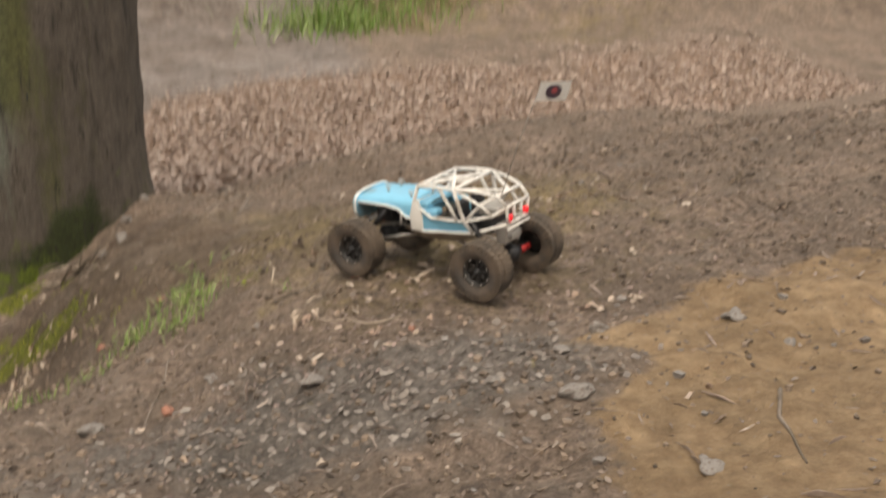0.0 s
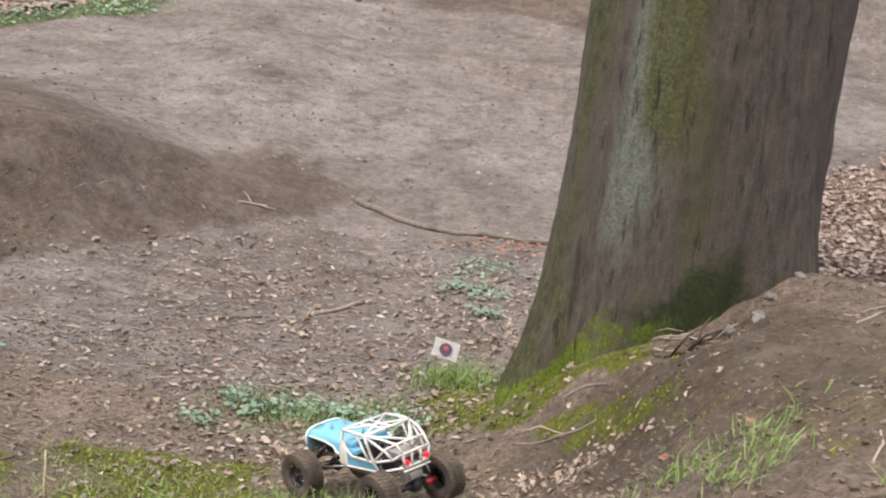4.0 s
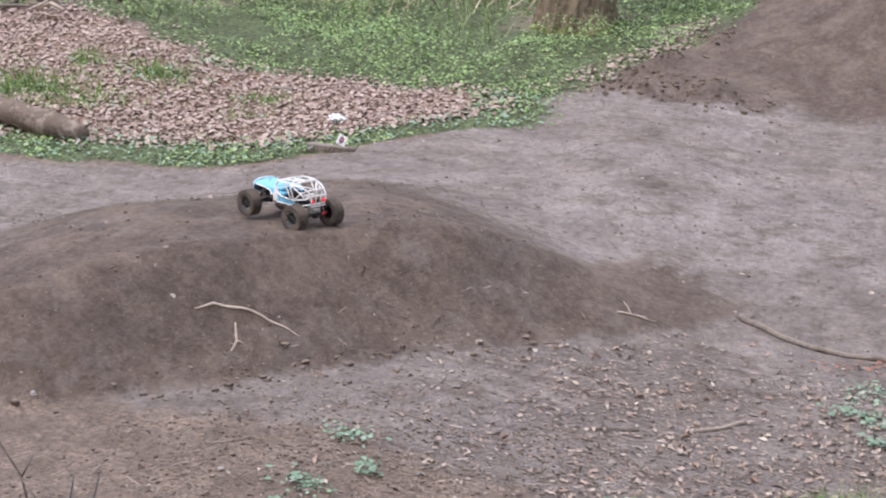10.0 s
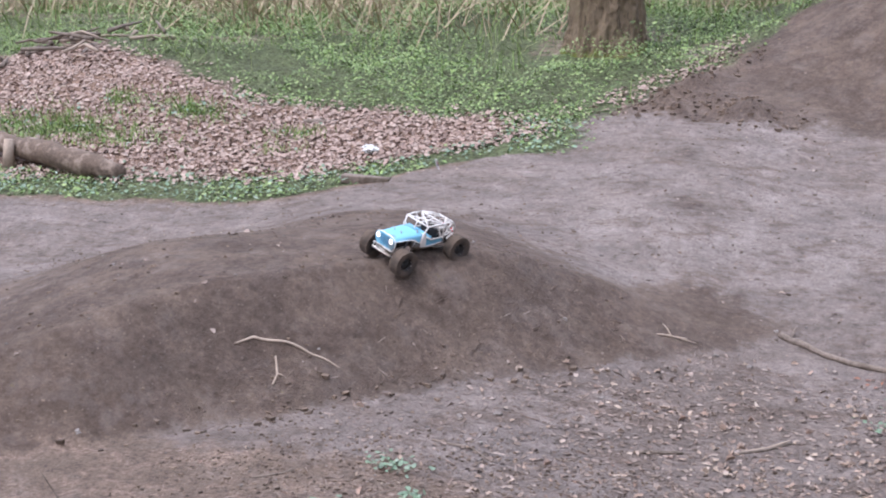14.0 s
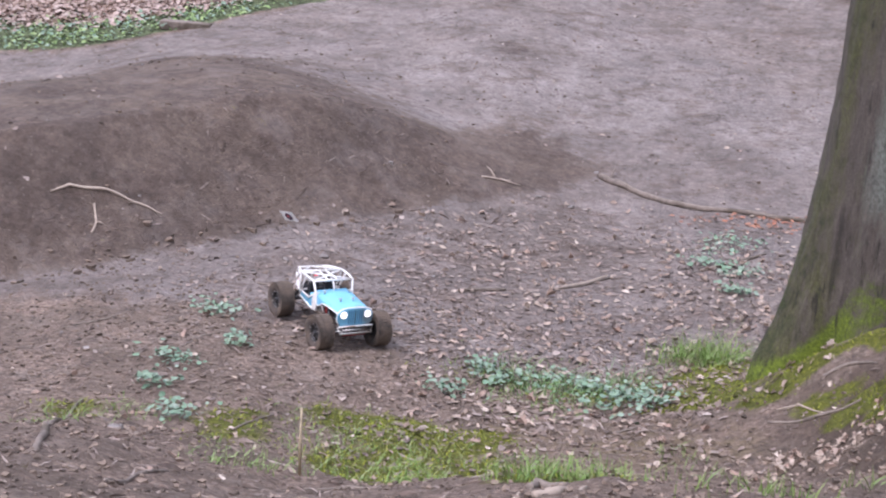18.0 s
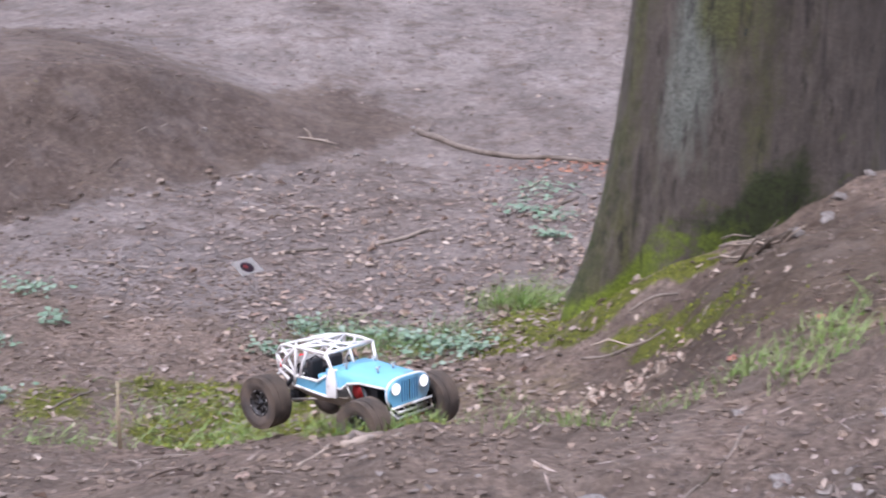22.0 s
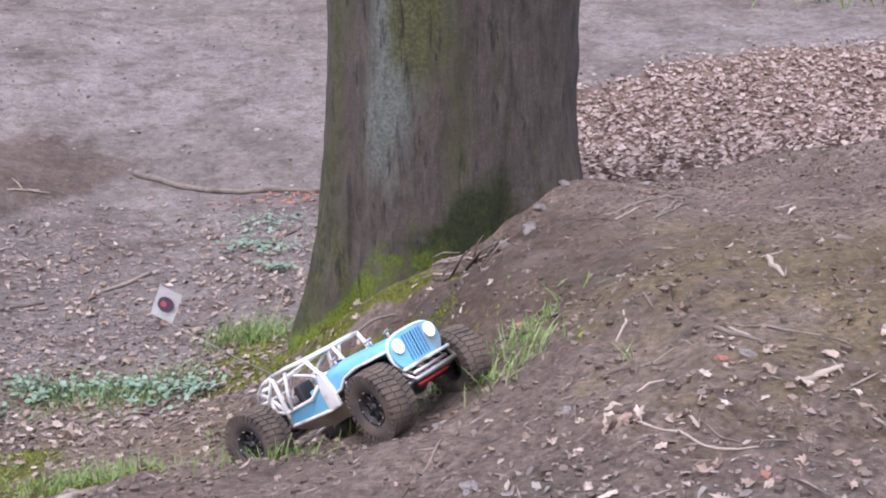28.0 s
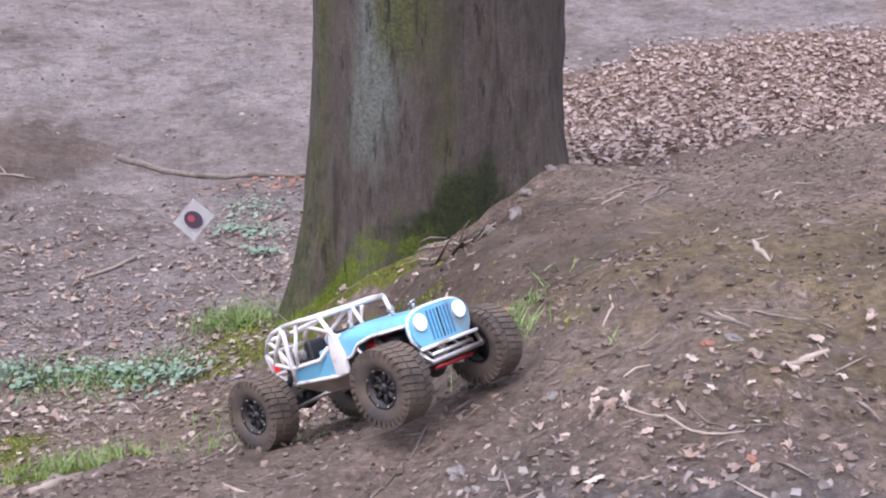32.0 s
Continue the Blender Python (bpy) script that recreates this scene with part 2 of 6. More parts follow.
def bark_material(name, pale, deep, green, ridge_scale, relief=0.03, slit_at=0.60):
    """Ridged bark; moss grows up from the foot, green algae in streaks."""
    m = bpy.data.materials.new(name)
    m.use_nodes = True
    n, l = m.node_tree.nodes, m.node_tree.links
    b = n["Principled BSDF"]
    b.inputs["Roughness"].default_value = 0.9
    co = n.new("ShaderNodeTexCoord")
    mp = n.new("ShaderNodeMapping")
    mp.inputs["Scale"].default_value = (1, 1, 0.2)
    l.new(co.outputs["Object"], mp.inputs[0])

    def noise_at(src, scale, detail=8, rough=0.65):
        t = n.new("ShaderNodeTexNoise")
        t.inputs["Scale"].default_value, t.inputs["Detail"].default_value, t.inputs["Roughness"].default_value = scale, detail, rough
        l.new(src, t.inputs["Vector"])
        return t.outputs[0]

    def ranged(v, a, b_, c=0.0, d=1.0):
        r = n.new("ShaderNodeMapRange")
        for k, q in enumerate((a, b_, c, d)):
            r.inputs[k + 1].default_value = q
        l.new(v, r.inputs[0])
        return r.outputs[0]

    def mixed(f, a, c):
        x = n.new("ShaderNodeMix")
        x.data_type = "RGBA"
        for k, q in ((0, f), (6, a), (7, c)):
            if isinstance(q, tuple):
                x.inputs[k].default_value = (*q, 1)
            else:
                l.new(q, x.inputs[k])
        return x.outputs[2]

    ridges = noise_at(mp.outputs[0], ridge_scale, 9, 0.72)
    grain = noise_at(co.outputs["Object"], 90, 6, 0.7)
    col = mixed(ranged(ridges, 0.33, 0.62), deep, pale)
    col = mixed(ranged(noise_at(mp.outputs[0], 7, 8, 0.7), 0.40, 0.62, 0.0, 0.7), col, tuple(0.66 * c for c in pale))
    col = mixed(ranged(noise_at(co.outputs["Object"], 11, 9, 0.72), 0.50, 0.68, 0.0, 0.45), col, (1.25 * pale[0], 1.22 * pale[1], 1.16 * pale[2]))
    col = mixed(ranged(grain, 0.48, 0.68, 0.0, 0.6), col, tuple(0.48 * c for c in pale))
    col = mixed(ranged(noise_at(co.outputs["Object"], 150, 4, 0.6), 0.56, 0.70, 0.0, 0.5), col, tuple(1.5 * c for c in pale))
    for attr, shade, k in (("lichen", (0.222, 0.245, 0.205), 0.8), ("algae", green, 0.85), ("moss_and_shade", (0.034, 0.046, 0.008), 0.97), ("moss", (0.165, 0.225, 0.014), 0.97)):
        a = n.new("ShaderNodeAttribute")
        a.attribute_name = attr
        ad = n.new("ShaderNodeMath")
        ad.operation = "ADD"
        l.new(a.outputs["Fac"], ad.inputs[0])
        l.new(ranged(noise_at(mp.outputs[0] if "moss" not in attr else co.outputs["Object"], 13, 10, 0.75), 0.25, 0.75, -0.55, 0.55), ad.inputs[1])
        shade2 = mixed(ranged(grain, 0.35, 0.65), tuple(0.45 * c for c in shade), tuple(1.25 * c for c in shade))
        col = mixed(ranged(ad.outputs[0], 0.3, 0.8, 0.0, k), col, shade2)
    slits = n.new("ShaderNodeMapping")
    slits.inputs["Scale"].default_value = (1, 1, 0.16)
    l.new(co.outputs["Object"], slits.inputs[0])
    col = mixed(ranged(noise_at(slits.outputs[0], 34, 6, 0.65), slit_at, slit_at + 0.07, 0.0, 0.8), col, tuple(0.5 * c for c in deep))
    cracks = n.new("ShaderNodeMapping")
    cracks.inputs["Scale"].default_value = (1, 1, 0.07)
    l.new(co.outputs["Object"], cracks.inputs[0])
    col = mixed(ranged(noise_at(cracks.outputs[0], 19, 7, 0.62), 0.615, 0.66, 0.0, 0.5), col, tuple(0.45 * c for c in deep))
    l.new(col, b.inputs["Base Color"])
    b1, b2 = n.new("ShaderNodeBump"), n.new("ShaderNodeBump")
    b1.inputs["Strength"].default_value, b1.inputs["Distance"].default_value = 0.9, relief
    b2.inputs["Strength"].default_value, b2.inputs["Distance"].default_value = 0.5, 0.005
    l.new(ridges, b1.inputs["Height"])
    l.new(grain, b2.inputs["Height"])
    l.new(b1.outputs[0], b2.inputs["Normal"])
    l.new(b2.outputs[0], b.inputs["Normal"])
    return m


mat_ground = ground_material()
mat_bark = bark_material("mossy_bark", (0.148, 0.123, 0.100), (0.042, 0.034, 0.027), (0.105, 0.110, 0.030), 50, 0.026, 0.585)
mat_bark_far = bark_material("ridged_bark", (0.235, 0.180, 0.115), (0.060, 0.043, 0.028), (0.14, 0.14, 0.06), 26)
mat_wood = plain("weathered_wood", (0.185, 0.150, 0.122), 0.85, vary=0.4, scale=60, bump=0.5, spots=(0.09, 0.07, 0.05))
mat_pale_wood = plain("bare_pale_wood", (0.34, 0.275, 0.215), 0.8, vary=0.25, scale=50, bump=0.3)
mat_stone = plain("grey_stone", (0.215, 0.195, 0.178), 0.85, vary=0.25, scale=70, bump=0.4, spots=(0.13, 0.10, 0.08), per_island=0.3)
mat_clod = plain("earth_crumbs", (0.145, 0.108, 0.080), 0.95, vary=0.35, scale=60, bump=0.4, per_island=0.5)
mat_dead_leaf = leaf_material("dead_leaves", [(0.29, 0.205, 0.165), (0.40, 0.305, 0.25), (0.22, 0.15, 0.118), (0.47, 0.38, 0.32), (0.34, 0.25, 0.205), (0.43, 0.34, 0.28)])
mat_scrap = leaf_material("leaf_scraps", [(0.20, 0.148, 0.118), (0.29, 0.226, 0.186), (0.12, 0.085, 0.066), (0.42, 0.35, 0.30), (0.23, 0.17, 0.138), (0.35, 0.285, 0.24), (0.15, 0.108, 0.085)])
mat_scrap_dark = leaf_material("trodden_scraps", [(0.15, 0.112, 0.088), (0.205, 0.155, 0.122), (0.10, 0.072, 0.055), (0.28, 0.225, 0.185), (0.17, 0.128, 0.10), (0.13, 0.095, 0.074)])
mat_mulch = leaf_material("leaf_mulch", [(0.20, 0.145, 0.125), (0.28, 0.21, 0.185), (0.13, 0.092, 0.078), (0.34, 0.27, 0.24), (0.23, 0.15, 0.12)])
mat_chip = leaf_material("grey_chippings", [(0.15, 0.122, 0.102), (0.21, 0.18, 0.155), (0.265, 0.232, 0.205), (0.12, 0.095, 0.08), (0.18, 0.155, 0.138)], 0.85)
mat_pale_leaf = leaf_material("bleached_leaves", [(0.34, 0.26, 0.20), (0.44, 0.36, 0.285), (0.26, 0.17, 0.125), (0.52, 0.44, 0.36), (0.31, 0.22, 0.17), (0.40, 0.32, 0.25)])
mat_rust_leaf = leaf_material("rust_leaves", [(0.30, 0.12, 0.07), (0.36, 0.18, 0.11), (0.24, 0.11, 0.07)])
mat_green_leaf = leaf_material("green_leaves", [(0.145, 0.235, 0.065), (0.225, 0.34, 0.105), (0.31, 0.41, 0.16), (0.09, 0.16, 0.05), (0.19, 0.29, 0.085)], 0.55, 0.1)
mat_weed_leaf = leaf_material("blue_green_leaves", [(0.12, 0.205, 0.12), (0.20, 0.295, 0.20), (0.155, 0.24, 0.15), (0.27, 0.34, 0.26)], 0.6, 0.1)
mat_grass = leaf_material("grass_blades", [(0.10, 0.19, 0.03), (0.16, 0.27, 0.05), (0.22, 0.32, 0.085), (0.27, 0.30, 0.12), (0.13, 0.23, 0.045)], 0.5, 0.1)
mat_cool_grass = leaf_material("cool_grass_blades", [(0.10, 0.19, 0.065), (0.15, 0.26, 0.09), (0.20, 0.31, 0.13), (0.13, 0.22, 0.085)], 0.5, 0.1)
mat_straw = leaf_material("dry_stalks", [(0.38, 0.30, 0.19), (0.50, 0.41, 0.27), (0.28, 0.21, 0.13), (0.56, 0.47, 0.33)], 0.7)
mat_moss = leaf_material("moss_tufts", [(0.13, 0.15, 0.014), (0.23, 0.25, 0.024), (0.31, 0.33, 0.042), (0.15, 0.21, 0.024)], 0.9)

mat_log = plain("rotting_bark", (0.125, 0.092, 0.068), 0.9, vary=0.45, scale=40, bump=0.8, spots=(0.24, 0.19, 0.15), spot_at=(0.52, 0.64), spot_scale=12)
mat_blue = plain("sky_blue_paint", (0.18, 0.47, 0.65), 0.35, vary=0.08, scale=30, bump=0.02, spots=(0.16, 0.22, 0.24), spot_at=(0.60, 0.72))
mat_white = plain("white_tube_paint", (0.74, 0.72, 0.68), 0.4, vary=0.06, scale=60, bump=0.04, spots=(0.34, 0.28, 0.22), spot_at=(0.58, 0.74), spot_scale=22)
mat_tyre = plain("muddy_rubber", (0.060, 0.048, 0.038), 0.9, vary=0.3, scale=80, bump=0.3, spots=(0.118, 0.088, 0.064), spot_at=(0.34, 0.56), spot_scale=26)
mat_sidewall = plain("dusty_sidewall", (0.055, 0.047, 0.042), 0.85, vary=0.2, scale=60, bump=0.15, spots=(0.12, 0.09, 0.068), spot_at=(0.42, 0.62), spot_scale=20)
mat_rim = plain("black_rim", (0.032, 0.030, 0.029), 0.6, 0.1, vary=0.2, scale=60, bump=0.05, spots=(0.05, 0.04, 0.032), spot_at=(0.5, 0.7), spot_scale=30)
mat_black = plain("black_plastic", (0.02, 0.02, 0.022), 0.5, vary=0.2, scale=50, bump=0.06)
mat_steel = plain("scuffed_steel", (0.52, 0.50, 0.47), 0.38, 0.85, vary=0.12, scale=70, bump=0.05, spots=(0.2, 0.16, 0.12), spot_at=(0.55, 0.7))
mat_grey = plain("silver_skid", (0.42, 0.40, 0.37), 0.5, 0.4, vary=0.15, scale=40, bump=0.06, spots=(0.2, 0.155, 0.115), spot_at=(0.5, 0.66))
mat_red = plain("red_anodised", (0.42, 0.03, 0.03), 0.35, 0.4, vary=0.12, scale=50, bump=0.03)
mat_tail = plain("red_lens", (0.75, 0.02, 0.03), 0.25, vary=0.05, scale=30, bump=0.0, emit=0.6)
mat_lamp = plain("lit_headlight", (1.0, 0.98, 0.94), 0.2, vary=0.02, scale=30, bump=0.0, emit=0.9)
mat_slot = plain("blue_shadow_slot", (0.05, 0.16, 0.30), 0.5, vary=0.1, scale=30, bump=0.0)
mat_skid = plain("dusty_belly", (0.30, 0.25, 0.20), 0.6, 0.2, vary=0.2, scale=40, bump=0.1, spots=(0.19, 0.145, 0.11), spot_at=(0.45, 0.62), spot_scale=14)
mat_dark = plain("dark_slot", (0.012, 0.015, 0.02), 0.6, vary=0.1, scale=30, bump=0.0)
mat_whip = plain("thin_grey_wire", (0.30, 0.28, 0.26), 0.5, vary=0.1, scale=50, bump=0.0)
mat_flag = plain("white_flag_cloth", (0.80, 0.78, 0.75), 0.8, vary=0.05, scale=90, bump=0.05)
mat_emblem = plain("dark_emblem", (0.09, 0.06, 0.09), 0.7, vary=0.1, scale=60, bump=0.0)
mat_emblem_red = plain("red_emblem", (0.48, 0.10, 0.12), 0.7, vary=0.1, scale=60, bump=0.0)
mat_litter = plain("white_plastic", (0.70, 0.72, 0.70), 0.4, vary=0.12, scale=30, bump=0.1)


# Shape helpers.
def part(name, bm, material, parent=None, label="", bevel=0.0, smooth_faces=True):
    """Links a bmesh as one mesh object, under a thing or a part if one is given."""
    if bevel:
        bmesh.ops.bevel(bm, geom=bm.edges[:], offset=bevel, segments=2, affect="EDGES", profile=0.6)
    me = bpy.data.meshes.new(name)
    bmesh.ops.recalc_face_normals(bm, faces=bm.faces[:])
    bm.to_mesh(me)
    bm.free()
    me.materials.append(material)
    if smooth_faces:
        me.polygons.foreach_set("use_smooth", [True] * len(me.polygons))
    ob = new(name, me)
    if parent is not None:
        ob.parent = parent
    if label:
        tagged(ob, label)
    return ob


def empty(name, m=None):
    ob = new(name)
    ob.empty_display_size = 0.05
    if m is not None:
        ob.matrix_world = m
    return ob


def tube(bm, points, radii, sides=8):
    """A round bar through the points, closed at both ends."""
    pts = [Vector(p) for p in points]
    if not isinstance(radii, (list, tuple)):
        radii = [radii] * len(pts)
    rings = []
    for i, p in enumerate(pts):
        d = (pts[min(i + 1, len(pts) - 1)] - pts[max(i - 1, 0)]).normalized()
        a = d.cross(Vector((0, 0, 1)))
        if a.length < 0.15:
            a = d.cross(Vector((0, 1, 0)))
        a.normalize()
        b = d.cross(a)
        rings.append([bm.verts.new(p + radii[i] * (math.cos(k * math.tau / sides) * a + math.sin(k * math.tau / sides) * b)) for k in range(sides)])
    for r, s in zip(rings, rings[1:]):
        for k in range(sides):
            bm.faces.new((r[k], r[(k + 1) % sides], s[(k + 1) % sides], s[k]))
    bm.faces.new(rings[0][::-1])
    bm.faces.new(rings[-1])


def box(bm, x0, x1, y0, y1, z0, z1):
    m = Matrix.LocRotScale(((x0 + x1) / 2, (y0 + y1) / 2, (z0 + z1) / 2), None, (abs(x1 - x0), abs(y1 - y0), abs(z1 - z0)))
    bmesh.ops.create_cube(bm, size=1, matrix=m)


def disc_solid(bm, centre, axis, radius, depth, sides=20, r2=None):
    turn = Vector((0, 0, 1)).rotation_difference(Vector(axis)).to_matrix().to_4x4()
    bmesh.ops.create_cone(bm, cap_ends=True, segments=sides, radius1=radius, radius2=radius if r2 is None else r2, depth=depth,
                          matrix=Matrix.Translation(centre) @ turn)


def lathe(bm, profile, sides=36):
    """Turns (radius, x) pairs about the x axis."""
    rings = [[bm.verts.new((x, r * math.cos(k * math.tau / sides), r * math.sin(k * math.tau / sides))) for k in range(sides)] for r, x in profile]
    for r, s in zip(rings, rings[1:]):
        for k in range(sides):
            bm.faces.new((r[k], r[(k + 1) % sides], s[(k + 1) % sides], s[k]))
    return rings


def gz(x, y):
    return float(ground_z(x, y))


# The lie of the land, as sums of soft forms.
def hash2(i, j, seed):
    h = np.sin(i * 127.1 + j * 311.7 + seed * 74.7) * 43758.5453
    return h - np.floor(h)


def value_noise(x, y, scale, seed=0):
    u, v = np.asarray(x, float) / scale, np.asarray(y, float) / scale
    i, j = np.floor(u), np.floor(v)
    a, b = u - i, v - j
    a, b = a * a * (3 - 2 * a), b * b * (3 - 2 * b)
    return ((hash2(i, j, seed) * (1 - a) + hash2(i + 1, j, seed) * a) * (1 - b)
            + (hash2(i, j + 1, seed) * (1 - a) + hash2(i + 1, j + 1, seed) * a) * b) - 0.5


def smooth(a, b, x):
    t = np.clip((np.asarray(x, float) - a) / (b - a), 0, 1)
    return t * t * (3 - 2 * t)


def blob(x, y, cx, cy, rx, ry, turn=0.0):
    """A soft round patch: 1 in its middle, 0 far off."""
    c, s = math.cos(turn), math.sin(turn)
    u, v = ((x - cx) * c + (y - cy) * s) / rx, (-(x - cx) * s + (y - cy) * c) / ry
    return np.exp(-(u * u + v * v))


def height(x, y):
    x, y = np.asarray(x, float), np.asarray(y, float)
    rise = 0.25 * np.log1p(np.exp(np.clip((y - 5.75) / 0.25, -30, 30)))      # soft ramp
    z = 0.20 + 0.175 * np.minimum(rise, 7.0) + 0.15 * smooth(-0.8, -2.3, x)
    # the bank on which the big tree stands
    s = np.tanh((x - 0.3) / 0.3)
    mid = 2.0 + 0.3 * smooth(-1.2, -0.2, x) + 0.95 * (1 + s) - 1.2 * smooth(-1.6, -3.2, x)
    wide = 0.42 + 0.24 * (1 + s)
    u = (y - mid) / wide
    z = z + (0.97 + 0.17 * smooth(1.0, 1.8, x) * smooth(2.5, 3.3, y) * smooth(3.4, 2.3, x)) / (1 + np.exp(np.clip(u, -30, 30)))
    z = z + 0.05 * blob(x, y, -0.04, 3.55, 0.16, 0.25) - 0.05 * blob(x, y, 0.55, 3.3, 0.22, 0.3) - 0.105 * blob(x, y, 0.40, 3.38, 0.2, 0.22) + 0.19 * blob(x, y, 0.24, 3.6, 0.4, 0.45) - 0.10 * blob(x, y, 0.36, 2.42, 0.3, 0.3) - 0.07 * blob(x, y, -0.22, 2.6, 0.4, 0.3) + 0.08 * blob(x, y, -0.68, 2.42, 0.36, 0.24) + 0.05 * blob(x, y, 0.06, 3.50, 0.22, 0.14) + 0.03 * blob(x, y, 0.80, 3.70, 0.2, 0.2) - 0.045 * blob(x, y, 0.46, 3.50, 0.2, 0.13) + 0.06 * smooth(0.8, -0.6, y) + 0.1 * smooth(0.05, 0.6, x) * smooth(2.9, 2.0, y) + 0.1 * smooth(0.9, 2.4, x) * smooth(4.5, 2.0, y)
    # the jump: a worn dome cut steeply at the front
    along, d = 0.64 * (x + 1.36) + 0.77 * (y - 5.65), 0.64 * (y - 5.65) - 0.77 * (x + 1.36)
    tall = 0.44 * smooth(0.4, -1.1, along) * smooth(-4.2, -2.0, along)
    z = z + tall * (0.35 * smooth(-0.03, 0.52, d) + 0.65 * np.clip((d + 0.02) / 0.50, 0, 1)) * (1 - smooth(1.0, 3.4, d))
    # the banked turn at the back and the brush mound beside it
    z = z + 1.2 * smooth(-2.9, 0.4, x) * smooth(9.35, 11.2, y + 0.25 * x) * smooth(16.0, 12.0, y)
    z = z + 0.4 * blob(x, y, -7.8, 9.6, 1.7, 1.5)
    return z


def turn_foot(x, y):
    """The lumpy, freshly dug foot and rim of the banked turn."""
    low = blob(x, y, -2.12, 9.45, 0.62, 0.27)
    rim = blob(x, y, -2.40, 10.1, 0.13, 0.75, -0.42)
    return np.clip(1.2 * low + rim, 0, 1)


def ground_z(x, y):
    """The land with its small lumps and ruts."""
    x, y = np.asarray(x, float), np.asarray(y, float)
    near = smooth(40.0, 12.0, np.hypot(x, y - 4))
    rough = 0.6 + 0.45 * smooth(4.2, 2.6, y) + 0.5 * smooth(8.8, 9.6, y)
    lumps = 0.030 * value_noise(x, y, 0.34, 1) + 0.020 * value_noise(x, y, 0.13, 2) + (0.010 + 0.008 * smooth(3.2, 2.2, y)) * value_noise(x, y, 0.055, 3)
    lumps = lumps + (0.016 * value_noise(x, y, 0.075, 6) + 0.010 * value_noise(x, y, 0.03, 7)) * smooth(3.75, 3.5, y) * smooth(-0.9, -0.3, x) * (0.6 + 0.4 * smooth(1.5, 2.1, y)) * smooth(0.5, 1.0, y)
    foot = turn_foot(x, y)
    lumps = lumps + foot * (0.04 + 0.17 * value_noise(x, y, 0.3, 11) + 0.10 * value_noise(x, y, 0.14, 12))
    sill = blob(0.64 * (x + 1.36) + 0.77 * (y - 5.65), 0.64 * (y - 5.65) - 0.77 * (x + 1.36), -1.8, 0.50, 1.5, 0.10)
    lumps = lumps + sill * (0.022 + 0.05 * value_noise(x, y, 0.15, 13))
    face = blob(0.64 * (x + 1.36) + 0.77 * (y - 5.65), 0.64 * (y - 5.65) - 0.77 * (x + 1.36), -1.7, 0.22, 1.6, 0.3)
    along = 0.64 * (x + 1.36) + 0.77 * (y - 5.65)
    gouge = face * (0.045 * value_noise(along, y * 0.2, 0.16, 8) + 0.03 * value_noise(x, y, 0.09, 9))
    swell = 0.05 * value_noise(x, y, 1.3, 4) * smooth(3.2, 4.4, y)
    return height(x, y) + near * (lumps * rough + swell + gouge) + (1 - near) * 1.5 * value_noise(x, y, 60.0, 5) * smooth(20, 60, np.hypot(x, y))


def ground_normal(x, y, e=0.03):
    gx = (ground_z(x + e, y) - ground_z(x - e, y)) / (2 * e)
    gy = (ground_z(x, y + e) - ground_z(x, y - e)) / (2 * e)
    n = np.stack([-gx, -gy, np.ones_like(gx)], -1)
    return n / np.linalg.norm(n, axis=-1, keepdims=True)


def wavy(x, y, seed):
    return 0.6 * value_noise(x, y, 0.7, seed) + 0.4 * value_noise(x, y, 0.23, seed + 1)


def leaf_bed(x, y):
    """Where fallen leaves lie thick: behind the tree, and the hollow beyond the verge."""
    w = 0.5 * wavy(x, y, 20)
    back = smooth(-0.25, 0.3, y - (4.15 + 0.55 * np.minimum(x - 0.8, 1.7) + 0.12 * np.maximum(x - 2.5, 0)) + w) * smooth(0.35, 1.0, x + 0.3 * w) * smooth(0.3, -0.5, y - (7.0 + 0.25 * np.minimum(x - 1.4, 1.6) + 0.02 * np.maximum(x - 3.0, 0)) + w)
    hollow = smooth(-0.1, 0.2, y - verge_line(x) - 0.2 + 0.3 * w) * smooth(0.3, -0.3, y - (9.0 + 0.22 * np.maximum(-x - 5.5, 0)) + w) * smooth(-2.9, -3.5, x + 0.4 * w)
    back = back * (1 - 0.9 * blob(x, y, 4.6, 7.3, 0.4, 0.22) - 0.5 * smooth(0.08, 0.25, wavy(x, y, 24)) * smooth(3.2, 3.8, x)) * smooth(7.2, 6.5, x + w)
    trail = 0.8 * blob(x, y, -2.62, 10.4, 0.16, 1.0, -0.36)
    return np.clip(np.maximum(np.maximum(back, hollow) * (1 - 0.8 * grass_isles(x, y)), trail), 0, 1)


def grass_isles(x, y):
    """Green islands in the leaf-filled hollow."""
    g = blob(x, y, -7.2, 7.95, 0.75, 0.22) + 0.8 * blob(x, y, -6.9, 8.55, 0.14, 0.15) + 0.8 * blob(x, y, -6.25, 8.56, 0.3, 0.14) + 0.5 * blob(x, y, -5.15, 8.4, 0.2, 0.12) + 0.4 * blob(x, y, -5.1, 8.0, 0.15, 0.1)
    return np.clip(g * (1 + 1.6 * wavy(x, y, 130)), 0, 1)


def verge_line(x):
    return 6.75 + 0.16 * np.maximum(x + 7.0, -6) + 1.0 * smooth(-4.8, -3.0, x)


